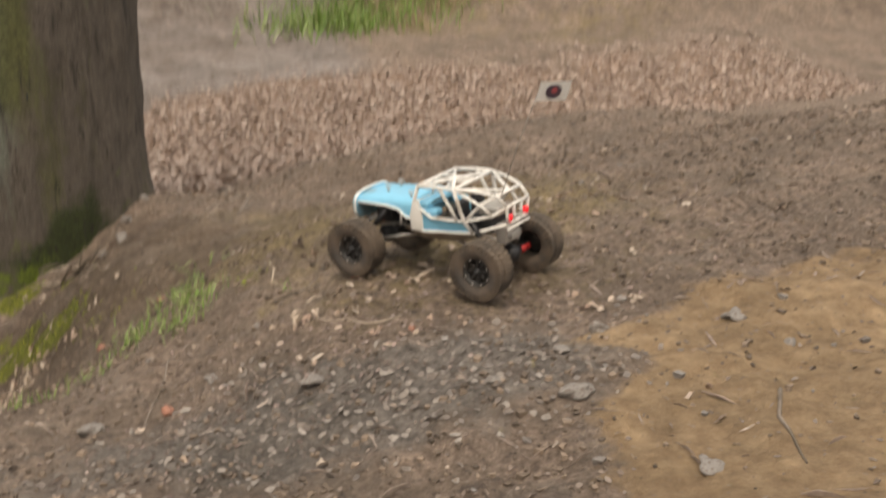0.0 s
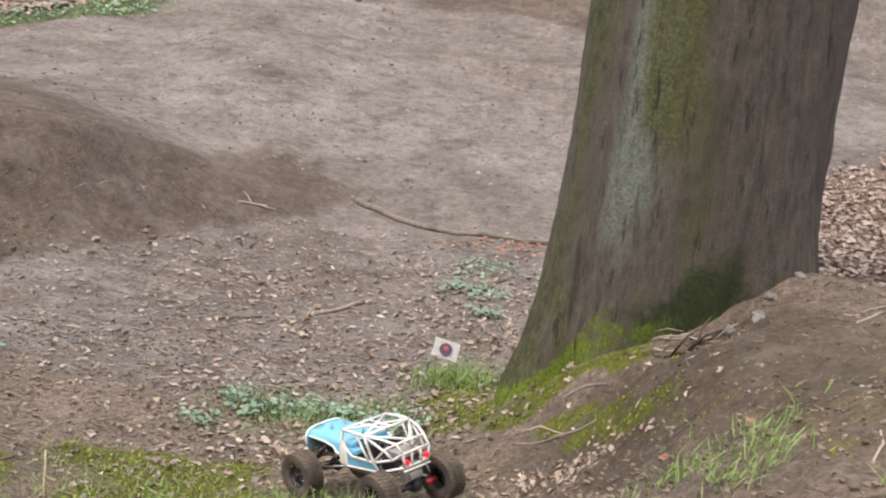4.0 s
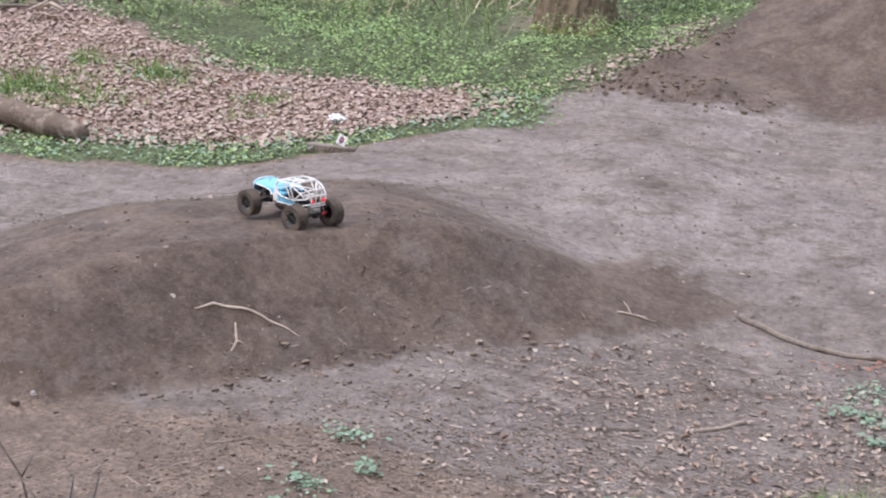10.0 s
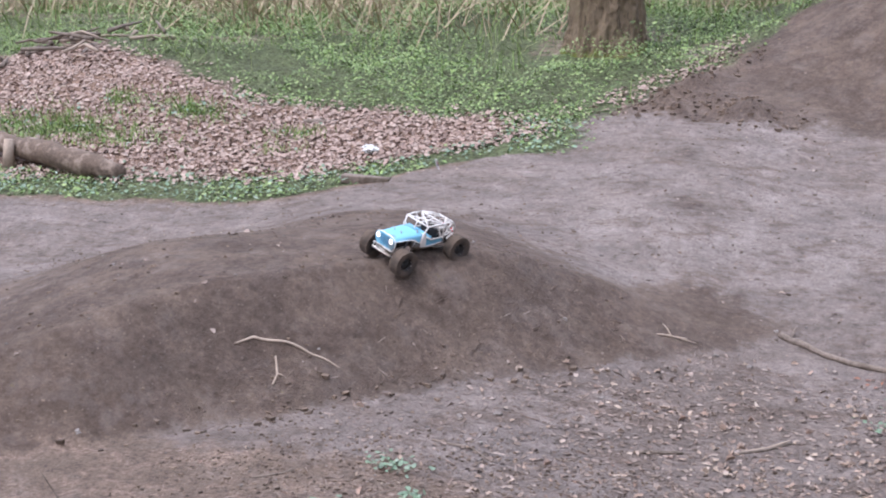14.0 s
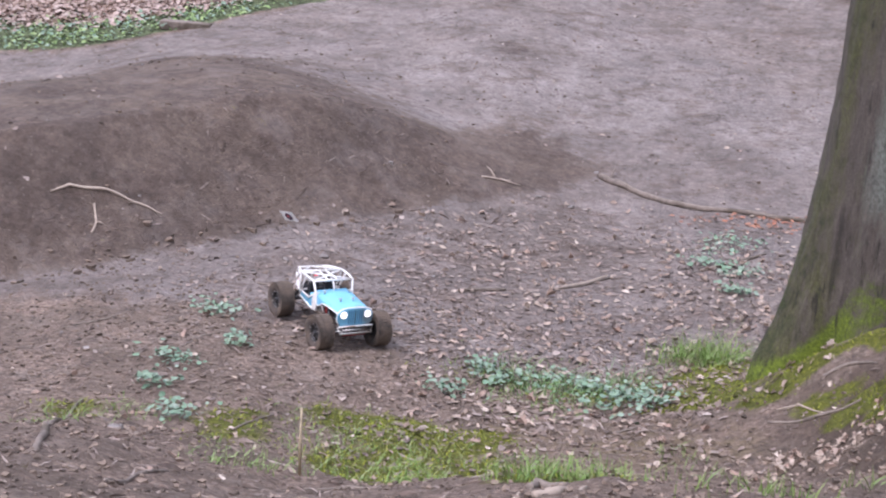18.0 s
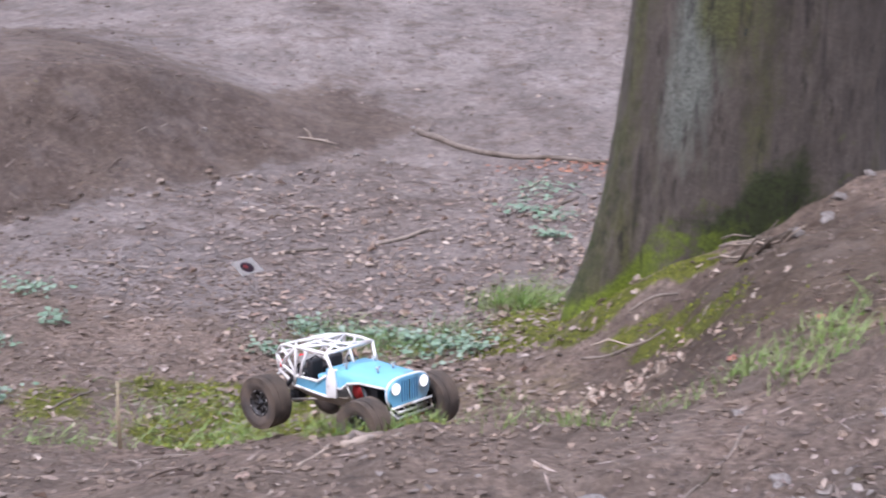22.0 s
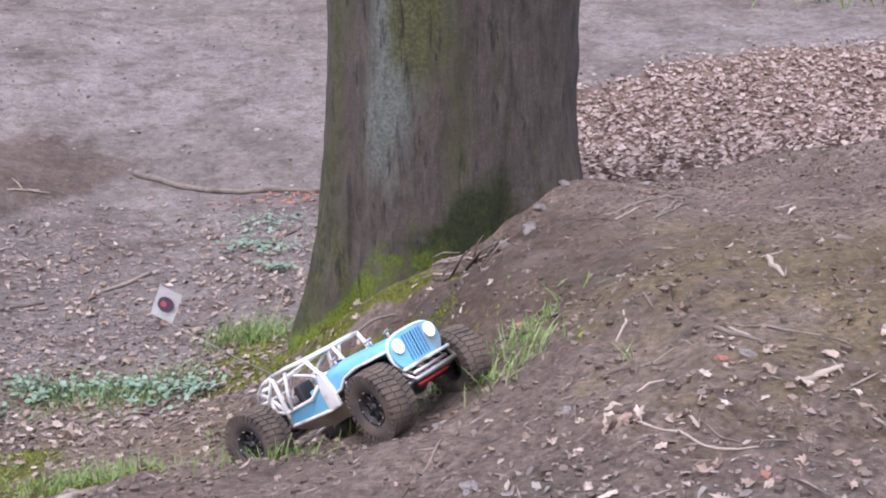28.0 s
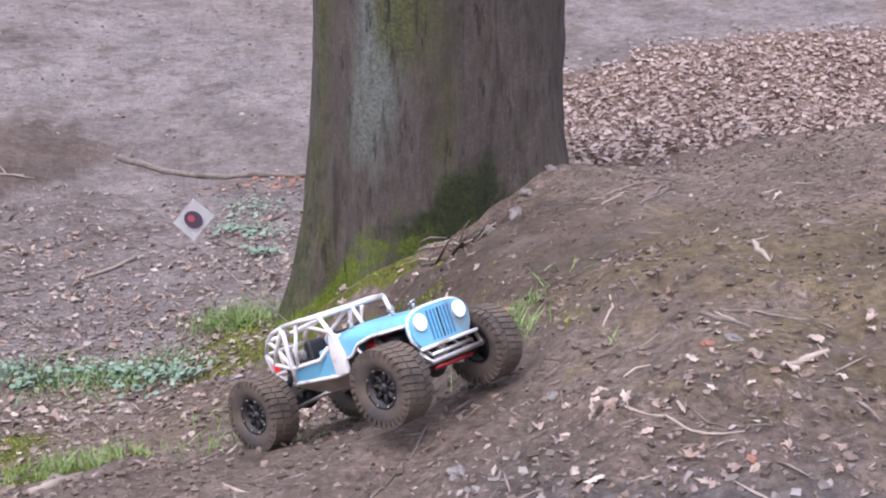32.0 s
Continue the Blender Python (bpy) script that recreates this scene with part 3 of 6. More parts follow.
def green_cover(x, y):
    w = 0.6 * wavy(x, y, 30)
    edge = 9.0 + 0.3 * np.maximum(-x - 5.8, 0) - 0.9 * smooth(-4.0, -3.0, x)
    back = smooth(-0.15, 0.3, y - edge + w) * smooth(-2.55, -3.05, x - 0.45 * (y - 9.5) + 0.3 * w)
    strip = smooth(-0.16, 0.0, y - verge_line(x) + 0.3 * w) * smooth(0.62, 0.25, y - verge_line(x) + 0.3 * w) * smooth(-2.6, -3.2, x)
    back = back * (1 - 0.5 * smooth(0.15, 0.35, value_noise(x, y, 0.8, 33)) * smooth(10.0, 10.6, y))
    return np.clip(back + strip + 0.85 * grass_isles(x, y), 0, 1)


def mossy(x, y):
    w = 1.5 * wavy(x, y, 40)
    m = 0.6 * blob(x, y, -0.06, 3.58, 0.12, 0.06) + 2.2 * blob(x, y, -0.38, 4.0, 0.16, 0.10) + 1.2 * blob(x, y, 0.10, 3.17, 0.08, 0.06) + 1.1 * blob(x, y, 0.19, 2.95, 0.07, 0.12, 0.5) + 0.9 * blob(x, y, 0.25, 2.74, 0.07, 0.1) + 0.9 * blob(x, y, 0.33, 2.64, 0.06, 0.06) + 0.8 * blob(x, y, 0.44, 2.73, 0.06, 0.05) + 0.8 * blob(x, y, 0.52, 2.66, 0.05, 0.04) + 0.6 * blob(x, y, -0.2, 3.75, 0.15, 0.08) + 1.1 * blob(x, y, 0.475, 2.48, 0.07, 0.05) + 0.9 * blob(x, y, -0.12, 3.46, 0.1, 0.06) + 1.2 * blob(x, y, -0.36, 3.92, 0.12, 0.10) + 1.0 * blob(x, y, -0.46, 3.84, 0.10, 0.06) + 0.9 * blob(x, y, -0.32, 3.60, 0.09, 0.07) + 0.7 * blob(x, y, -0.46, 3.54, 0.07, 0.05)
    m = m + 0.9 * blob(x, y, 0.06, 3.50, 0.12, 0.035) + 1.3 * blob(x, y, 0.20, 3.46, 0.08, 0.05) + 0.8 * blob(x, y, 0.29, 3.30, 0.05, 0.04) + 0.7 * blob(x, y, 0.02, 3.30, 0.10, 0.05) + 0.6 * blob(x, y, 0.38, 3.36, 0.06, 0.04) + 0.5 * blob(x, y, 0.75, 3.5, 0.1, 0.06)
    m = m + 1.5 * blob(x, y, -1.15, 2.80, 0.30, 0.15) + 1.1 * blob(x, y, -0.72, 2.87, 0.26, 0.09) + 1.2 * blob(x, y, -1.34, 2.62, 0.2, 0.14) + 0.45 * blob(x, y, -0.55, 3.7, 0.45, 0.12) + 0.7 * blob(x, y, 0.44, 1.89, 0.1, 0.06) + 1.9 * blob(x, y, -1.20, 2.98, 0.30, 0.16) + 1.6 * blob(x, y, -0.98, 2.9, 0.22, 0.12) + 0.9 * blob(x, y, -1.44, 2.82, 0.18, 0.14) + 1.3 * blob(x, y, -1.05, 3.05, 0.16, 0.10) + 0.8 * blob(x, y, -1.25, 3.12, 0.2, 0.08) + 0.7 * blob(x, y, -0.91, 3.16, 0.12, 0.06) + 0.9 * blob(x, y, -0.54, 2.30, 0.14, 0.06) + 0.8 * blob(x, y, -1.94, 2.72, 0.16, 0.12) + 0.8 * blob(x, y, -0.40, 4.06, 0.16, 0.14) + 0.5 * blob(x, y, -0.85, 3.66, 0.4, 0.10)
    return np.clip(1.6 * m * (0.6 + 1.6 * w) - 0.2, 0, 1)


def clay(x, y):
    w = 0.5 * wavy(x, y, 50)
    return smooth(-0.06, 0.08, 0.75 * (x - 0.52) - 0.66 * (y - 0.72) + 1.0 * w) * smooth(1.35, 1.0, y + w) * smooth(0.2, 0.5, x) * smooth(2.3, 1.7, x + 0.8 * w) * smooth(-0.5, 0.1, y + 0.8 * w)


def packed(x, y):
    """The worn, dry running surface of the track."""
    w = 0.8 * wavy(x, y, 60)
    flat = smooth(3.3, 4.0, y + 0.5 * w - 0.35 * np.maximum(x + 1.2, 0)) * smooth(0.0, -0.35, y - verge_line(x) + 3.0 * smooth(-3.6, -2.6, x) * -1)
    return np.clip(flat * smooth(3.4, 2.3, x - 0.25 * (y - 5)), 0, 1)


def dark_soil(x, y):
    """Dark soil: freshly turned on the turn, also on the cut bank, its top and the slope below the tree."""
    along, d = 0.64 * (x + 1.36) + 0.77 * (y - 5.65), 0.64 * (y - 5.65) - 0.77 * (x + 1.36)
    w = wavy(x, y, 70)
    face = smooth(0.95, 0.2, along) * smooth(-4.4, -3.2, along) * smooth(-0.12, 0.1, d + 0.15 * w) * smooth(0.95, 0.4, d + 0.3 * w)
    turn = smooth(-2.7, -2.2, x) * smooth(8.9, 9.5, y + 0.25 * x + 0.5 * w) * smooth(1.6, 0.2, x)
    top = (0.90 + 0.8 * wavy(along * 0.5, d * 2.2, 72)) * smooth(0.3, -0.7, along) * smooth(-6.0, -4.0, along) * smooth(0.3, 0.6, d) * smooth(3.0, 1.6, d + 0.6 * w)
    slope = 1.15 * (1 + 1.4 * w) * (blob(x, y, 0.34, 2.8, 0.36, 0.5) + 0.7 * blob(x, y, 0.26, 2.35, 0.2, 0.25) + 0.9 * blob(x, y, 0.50, 3.36, 0.28, 0.2) + 0.8 * blob(x, y, 0.02, 3.28, 0.22, 0.18))
    return np.clip(np.maximum(face, top) + 0.9 * turn + 1.2 * turn_foot(x, y) + slope, 0, 1)


def olive(x, y):
    """Thin moss and algae on the slope before the tree."""
    w = 0.9 * wavy(x, y, 110)
    return np.clip(1.1 * blob(x, y, 0.42, 2.75, 0.6, 0.55) + 0.65 * blob(x, y, 1.05, 1.8, 0.8, 0.65) + 0.5 * blob(x, y, -0.6, 3.2, 0.7, 0.3) + 0.2 * blob(x, y, 1.5, 3.0, 0.6, 0.6) + 0.8 * blob(x, y, 5.2, 8.6, 2.6, 1.0) + w - 0.15, 0, 1)


def shale(x, y):
    """Grey chippings pressed into the bank."""
    w = 0.8 * wavy(x, y, 120)
    return np.clip(1.15 * blob(x, y, 0.35, 1.08, 0.55, 0.22, -0.25) + 0.2 * blob(x, y, -0.3, 1.4, 0.5, 0.3) + 0.7 * w * smooth(1.6, 1.3, y) - 0.15, 0, 1)


def spaced(pieces):
    out = [np.arange(a, b, s) for a, b, s in pieces]
    return np.concatenate(out + [[pieces[-1][1]]])


def build_ground():
    far = [2.0 ** k for k in range(3, 10)]
    xs = np.concatenate([[-18 - f for f in reversed(far)], spaced([(-18, -9, 0.3), (-9, -4.2, 0.07), (-4.2, -1.6, 0.045), (-1.6, 1.7, 0.024), (1.7, 5, 0.07), (5, 14, 0.3)]), [14 + f for f in far]])
    ys = np.concatenate([[-6 - f for f in reversed(far)], spaced([(-6, 0.2, 0.2), (0.2, 3.6, 0.024), (3.6, 6.0, 0.045), (6.0, 12.0, 0.07), (12.0, 24, 0.3)]), [24 + f for f in far]])
    gx, gy = np.meshgrid(xs, ys)
    gz = ground_z(gx, gy)
    n, m = len(xs), len(ys)
    verts = np.stack([gx.ravel(), gy.ravel(), gz.ravel()], -1)
    i = (np.arange(m - 1)[:, None] * n + np.arange(n - 1)[None, :]).ravel()
    faces = np.stack([i, i + 1, i + n + 1, i + n], -1)
    me = bpy.data.meshes.new("ground")
    me.from_pydata(verts.tolist(), [], faces.tolist())
    x, y = verts[:, 0], verts[:, 1]
    for name, fn in (("leafy", leaf_bed), ("green", green_cover), ("moss", mossy), ("clay", clay), ("packed", packed), ("dark_soil", dark_soil), ("olive", olive), ("shale", shale)):
        me.attributes.new(name, "FLOAT", "POINT").data.foreach_set("value", fn(x, y).astype(np.float32))
    me.polygons.foreach_set("use_smooth", [True] * len(me.polygons))
    me.materials.append(mat_ground)
    return tagged(new("ground", me), "bare brown woodland earth with moss and fallen leaves", "ground", kind="structure")


ground = build_ground()


# Trees: trunks with ridged bark, roots and bare limbs.
def trunk_mesh(name, cx, cy, z_low, z_high, radius, flare, lean, fine_top, seed, ridge, material, lobes, spread=0.17, foot=None):
    zs = list(np.arange(z_low, fine_top, 0.022)) + list(np.linspace(fine_top, z_high, 26))
    sides = 170
    verts, faces, ang = [], [], np.arange(sides) * math.tau / sides
    foot = float(height(cx, cy - radius)) if foot is None else foot
    for z in zs:
        h = max(z - foot, -0.25)
        r = radius * (1 - 0.035 * max(z - 1.5, 0)) + flare * math.exp(-max(h, 0) / 0.22)
        lobe = sum(a * np.clip(np.cos(ang - c), 0, 1) ** (6 if a > 0 else 60) for c, a in lobes) * math.exp(-max(h + 0.05, 0) / spread)
        wave = 0.03 * radius * (np.cos(3 * ang + 0.7) + 0.6 * np.cos(5 * ang + 2.0 + 0.3 * z))
        u = ang * radius
        bark = ridge * (1.3 * value_noise(u + 0.02 * math.sin(3 * z), z * 0.17 + 0 * u, 0.035, seed) + 0.9 * value_noise(u, z * 0.25 + 0 * u, 0.14, seed + 1)
                        + 0.5 * value_noise(u, z + 0 * u, 0.03, seed + 2))
        rr = r + lobe + wave + bark
        x, y = cx + lean[0] * (z - foot) + rr * np.cos(ang), cy + lean[1] * (z - foot) + rr * np.sin(ang)
        verts += [(a, b, z) for a, b in zip(x, y)]
    for i in range(len(zs) - 1):
        for k in range(sides):
            a, b = i * sides + k, i * sides + (k + 1) % sides
            faces.append((a, b, b + sides, a + sides))
    me = bpy.data.meshes.new(name)
    me.from_pydata(verts, [], faces)
    v = np.array(verts)
    th = np.arctan2(v[:, 1] - cy, v[:, 0] - cx - lean[0] * (v[:, 2] - foot))
    hh = v[:, 2] - height(v[:, 0], v[:, 1])
    me.polygons.foreach_set("use_smooth", [True] * len(me.polygons))
    me.materials.append(material)
    return me, th, hh, v


def near(a, b, w):
    d = np.angle(np.exp(1j * (a - b)))
    return np.exp(-(d / w) ** 2)


def add_limbs(tree, cx, cy, z0, count, seed, material, spread=2.6):
    rng = random.Random(seed)
    for i in range(count):
        a, z = i * 2.4 + rng.uniform(-0.4, 0.4), z0 + i * 0.42
        p = Vector((cx, cy, z))
        d = Vector((math.cos(a), math.sin(a), 0.75)).normalized()
        pts, rad = [p], [0.12 - 0.008 * i]
        for k in range(6):
            p = p + d * spread / 6
            d = (d + Vector((rng.uniform(-0.25, 0.25), rng.uniform(-0.25, 0.25), rng.uniform(-0.05, 0.25)))).normalized()
            pts.append(p)
            rad.append(rad[-1] * 0.72)
        bm = bmesh.new()
        tube(bm, pts, rad, 8)
        for k in range(9):
            q = pts[rng.randint(2, 6)]
            e = Vector((rng.uniform(-1, 1), rng.uniform(-1, 1), rng.uniform(0.1, 1))).normalized()
            tube(bm, [q, q + e * 0.35, q + e * 0.7 + Vector((0, 0, 0.12))], [0.016, 0.009, 0.003], 5)
        part("limb", bm, material, tree)


def big_tree():
    cx, cy, lean = 0.300, 3.893, (0.06, 0.02)
    tree = empty("tree")
    me, th, hh, v = trunk_mesh("trunk", cx, cy, -0.05, 6.5, 0.385, 0.015, lean, 2.6, 5, 0.0095, mat_bark,
                               ((math.pi * 1.10, 0.115), (math.pi * 1.42, 0.03), (-2.40, -0.11), (-1.05, -0.03), (-0.45, 0.38), (math.pi * 0.6, 0.12)), 0.27, 0.38)
    # angles: the camera's side is near -90 degrees; -150 is its left flank
    front = -math.pi / 2
    wob = value_noise(th * 0.4, v[:, 2], 0.12, 77)
    wide = value_noise(th * 0.4, v[:, 2] * 0.5, 0.2, 78)
    foot = np.clip(1.35 - hh / (0.06 + 0.11 * near(th, front - 0.50, 0.30)), 0, 1) * near(th, front - 0.75, 1.0) * (0.75 + 0.9 * wide)
    dark_patch = 1.2 * near(th, front + 0.10, 0.54) * np.clip(1.45 - np.abs(hh + 0.02 + 0.35 * wob) / 0.135, 0, 1)
    moss = np.clip(foot + 0.5 * wob * (hh < 0.25), 0, 1)
    algae = np.clip((1.15 + 0.7 * wide) * near(th, front - 0.38, 0.21) * smooth(1.0, 1.45, v[:, 2]) + 0.62 * near(th, front - 1.25, 0.4) + 0.28 * near(th, front + 0.05, 0.5) + 0.4 * wide, 0, 1)
    lichen = np.clip((1.0 + 0.9 * wide) * near(th, front - 0.58, 0.20) * smooth(0.75, 1.05, v[:, 2]) + 0.35 * near(th, front - 0.35, 0.3) * smooth(0.95, 1.2, v[:, 2]), 0, 1)
    # the dark moss colour also paints shade on the trunk's left flank
    for name, val in (("moss", moss), ("moss_and_shade", np.clip(dark_patch + (0.42 + 0.5 * wide) * near(th, front - 1.4, 0.5), 0, 1)), ("algae", algae), ("lichen", lichen)):
        me.attributes.new(name, "FLOAT", "POINT").data.foreach_set("value", val.astype(np.float32))
    trunk = new("trunk", me)
    trunk.parent = tree
    add_limbs(tree, cx + 0.2, cy + 0.05, 3.6, 7, 3, mat_bark_far)
    # a healed scar
    bm = bmesh.new()
    bmesh.ops.create_icosphere(bm, subdivisions=2, radius=0.03, matrix=Matrix.Translation((0.29, 3.535, 1.29)) @ Matrix.Diagonal((0.3, 0.25, 1.1, 1)))
    part("scar", bm, mat_dark, tree, "dark slit of a healed scar")
    return tagged(tree, "broad mossy tree trunk with grey-brown bark on a bank", "tree")


def far_tree(cx, cy, radius, seed, label):
    tree = empty("tree")
    me, th, hh, v = trunk_mesh("trunk", cx, cy, float(height(cx, cy)) - 0.5, 9.0, radius, 0.05, (0.01, 0.0), 3.2, seed, 0.045, mat_bark_far, ((-2.4, 0.06), (-0.9, 0.08)))
    for name, val in (("moss", np.clip(0.6 - hh / 0.25, 0, 1)), ("algae", 0.25 * near(th, -2.4, 0.6)), ("lichen", 0 * hh), ("moss_and_shade", 0 * hh)):
        me.attributes.new(name, "FLOAT", "POINT").data.foreach_set("value", val.astype(np.float32))
    trunk = new("trunk", me)
    trunk.parent = tree
    add_limbs(tree, cx, cy, 4.5, 7, seed + 1, mat_bark_far)
    return tagged(tree, label, "tree")


big_tree()
far_tree(-3.50, 11.25, 0.335, 11, "tree trunk with ridged brown bark among undergrowth")
far_tree(-5.9, 17.5, 0.26, 13, "slim brown tree trunk behind tall dry grass")
far_tree(-12.5, 17.0, 0.30, 15, "brown tree trunk at the back of the clearing")
far_tree(2.5, 19.0, 0.32, 17, "brown tree trunk beyond the banked turn")


# What nobody could count: fallen leaves, crumbs of earth, ground cover, grass, moss.
dice = np.random.default_rng(7)


def scattered(n, x0, x1, y0, y1, density):
    x, y = dice.uniform(x0, x1, n), dice.uniform(y0, y1, n)
    keep = dice.uniform(0, 1, n) < density(x, y)
    return x[keep], y[keep]


def mesh_of(name, verts, faces, material, label, category):
    me = bpy.data.meshes.new(name)
    me.from_pydata(verts.reshape(-1, 3).tolist(), [], faces)
    me.materials.append(material)
    return tagged(new(name, me), label, category, kind="stuff")


def basis(nrm, turn, tilt):
    """Two directions in each piece's plane, and its normal, tilted off the ground."""
    n = nrm + tilt[:, None] * np.stack([np.cos(turn * 7), np.sin(turn * 7), 0 * turn], -1)
    n /= np.linalg.norm(n, axis=1, keepdims=True)
    a = np.stack([np.cos(turn), np.sin(turn), 0 * turn], -1)
    a -= (a * n).sum(1, keepdims=True) * n
    a /= np.linalg.norm(a, axis=1, keepdims=True)
    return a, np.cross(n, a), n


def flat_leaves(name, x, y, low, high, material, label, category, curl=0.35, tilt=0.35, raise_by=0.25, narrow=(0.35, 0.62), up=None, ragged=0.25):
    k = len(x)
    size = dice.uniform(low, high, k) * dice.uniform(0.75, 1.15, k)
    a, b, n = basis(ground_normal(x, y), dice.uniform(0, math.tau, k), dice.normal(0, tilt, k))
    z = ground_z(x, y) + size * dice.uniform(0.02, raise_by, k)
    if up is not None:
        z = z + up
    p = np.stack([x, y, z], -1)
    wide = dice.uniform(*narrow, k)
    curl_k = dice.normal(curl, 0.3, k)
    shape = ((-0.5, 0.0, 0.0), (-0.22, 0.42, 0.6), (0.12, 0.5, 1.0), (0.34, 0.22, 0.5), (0.5, 0.0, 0.25), (0.30, -0.26, 0.5), (0.05, -0.5, 1.0), (-0.25, -0.38, 0.6))
    jitter = dice.uniform(1 - ragged, 1 + ragged, (k, 8))
    vs = []
    for i, (u, v, c) in enumerate(shape):
        vs.append(p + (size * u)[:, None] * a + (size * v * wide * 1.3 * jitter[:, i])[:, None] * b + (size * c * curl_k * 0.28 * jitter[:, i])[:, None] * n)
    verts = np.stack(vs, 1)
    faces = []
    for q in range(k):
        o = 8 * q
        faces += [(o, o + 4, o + 3, o + 2), (o, o + 2, o + 1), (o, o + 7, o + 6), (o, o + 6, o + 5, o + 4)]
    return mesh_of(name, verts, faces, material, label, category)


def oak_leaves(name, x, y, low, high, label):
    """Dry lobed leaves, buckled and half curled."""
    k = len(x)
    size = dice.uniform(low, high, k)
    a, b, n = basis(ground_normal(x, y), dice.uniform(0, math.tau, k), dice.normal(0, 0.35, k))
    p = np.stack([x, y, ground_z(x, y) + size * dice.uniform(0.06, 0.25, k)], -1)
    m = 16
    vs = [p]
    fold = dice.normal(0.12, 0.18, k)
    for i in range(m):
        t = i * math.tau / m
        lobe = (0.36 if i % 2 else 0.50) * dice.uniform(0.7, 1.2, k)
        u, v = lobe * math.cos(t), lobe * math.sin(t) * 0.62
        lift = fold * 4 * np.abs(v) + dice.normal(0, 0.05, k)
        vs.append(p + (size * u)[:, None] * a + (size * v)[:, None] * b + (size * lift)[:, None] * n)
    verts = np.stack(vs, 1)
    faces = [(q * (m + 1), q * (m + 1) + 1 + i, q * (m + 1) + 1 + (i + 1) % m) for q in range(k) for i in range(m)]
    return mesh_of(name, verts, faces, mat_pale_leaf, label, "leaves")


def strewn(spots):
    """Points in loose heaps: centre, spread and count of each."""
    xs = [dice.normal(cx, r, k) for cx, cy, r, k in spots]
    ys = [dice.normal(cy, r * 0.8, k) for cx, cy, r, k in spots]
    return np.concatenate(xs), np.concatenate(ys)


def crumbs(name, x, y, low, high, material, label, category):
    k = len(x)
    size = low + (high - low) * dice.uniform(0, 1, k) ** 2.2
    cube = np.array([(sx, sy, sz) for sx in (-1, 1) for sy in (-1, 1) for sz in (-1, 1)], float) * 0.5
    jit = dice.uniform(0.45, 1.15, (k, 8, 1)) * dice.uniform(0.7, 1.2, (k, 1, 3)) * np.array([1, 1, 0.7])
    turn = dice.uniform(0, math.tau, k)
    c, s = np.cos(turn)[:, None], np.sin(turn)[:, None]
    q = cube[None] * jit * size[:, None, None]
    q = np.stack([q[..., 0] * c - q[..., 1] * s, q[..., 0] * s + q[..., 1] * c, q[..., 2]], -1)
    verts = q + np.stack([x, y, ground_z(x, y) + 0.12 * size], -1)[:, None]
    quad = [(0, 1, 3, 2), (4, 6, 7, 5), (0, 4, 5, 1), (2, 3, 7, 6), (0, 2, 6, 4), (1, 5, 7, 3)]
    faces = [tuple(8 * i + v for v in f) for i in range(k) for f in quad]
    return mesh_of(name, verts, faces, material, label, category)


def blades(name, x, y, low, high, width, material, label, category, lean=0.5, droop=0.6, sink=0.0):
    k = len(x)
    h = dice.uniform(low, high, k)
    turn, ln = dice.uniform(0, math.tau, k), np.abs(dice.normal(0, lean, k))
    d = np.stack([np.cos(turn), np.sin(turn), 0 * turn], -1)
    side = np.stack([-np.sin(turn + 0.6), np.cos(turn + 0.6), 0 * turn], -1)
    p = np.stack([x, y, ground_z(x, y) - sink], -1)
    vs = []
    for s, w in ((0, 1.0), (0.35, 0.9), (0.7, 0.65), (1.0, 0.12)):
        c = p + (h * (ln * s + droop * s * s * ln))[:, None] * d + (h * (s - 0.35 * droop * ln * s * s))[:, None] * np.array([0, 0, 1.0])
        vs += [c + 0.5 * width * w * side, c - 0.5 * width * w * side]
    verts = np.stack(vs, 1)
    faces = [(8 * i + 2 * j, 8 * i + 2 * j + 1, 8 * i + 2 * j + 3, 8 * i + 2 * j + 2) for i in range(k) for j in range(3)]
    return mesh_of(name, verts, faces, material, label, category)


def off_tree(x, y):
    return np.hypot(x - 0.3, y - 3.9) > 0.43


def in_back(x, y):
    return leaf_bed(x, y) * (x > 0) * off_tree(x, y)


def on_bank(x, y):
    w = 0.5 + 1.2 * wavy(x, y, 80)
    return np.clip(smooth(4.0, 3.2, y) * (0.35 + 0.8 * w), 0.05, 1) * off_tree(x, y) * (1 - 0.7 * clay(x, y)) * (1 - 0.35 * blob(x, y, 0.95, 2.5, 0.7, 0.75))


def below_tree(x, y):
    w = 0.5 + 1.3 * wavy(x, y, 84)
    return np.clip(w, 0, 1) * smooth(-2.7, -1.7, x + 0.5 * (y - 4)) * smooth(0.6, 0.0, x) * smooth(5.9, 5.0, y) * smooth(2.7, 3.3, y) * (1 - dark_soil(x, y)) * (1 - 0.8 * smooth(-0.45, -0.15, x) * smooth(3.95, 3.6, y))


def on_track(x, y):
    return 0.6 * smooth(3.2, 3.8, y) * (1 - green_cover(x, y)) * (1 - 0.85 * dark_soil(x, y)) * off_tree(x, y)


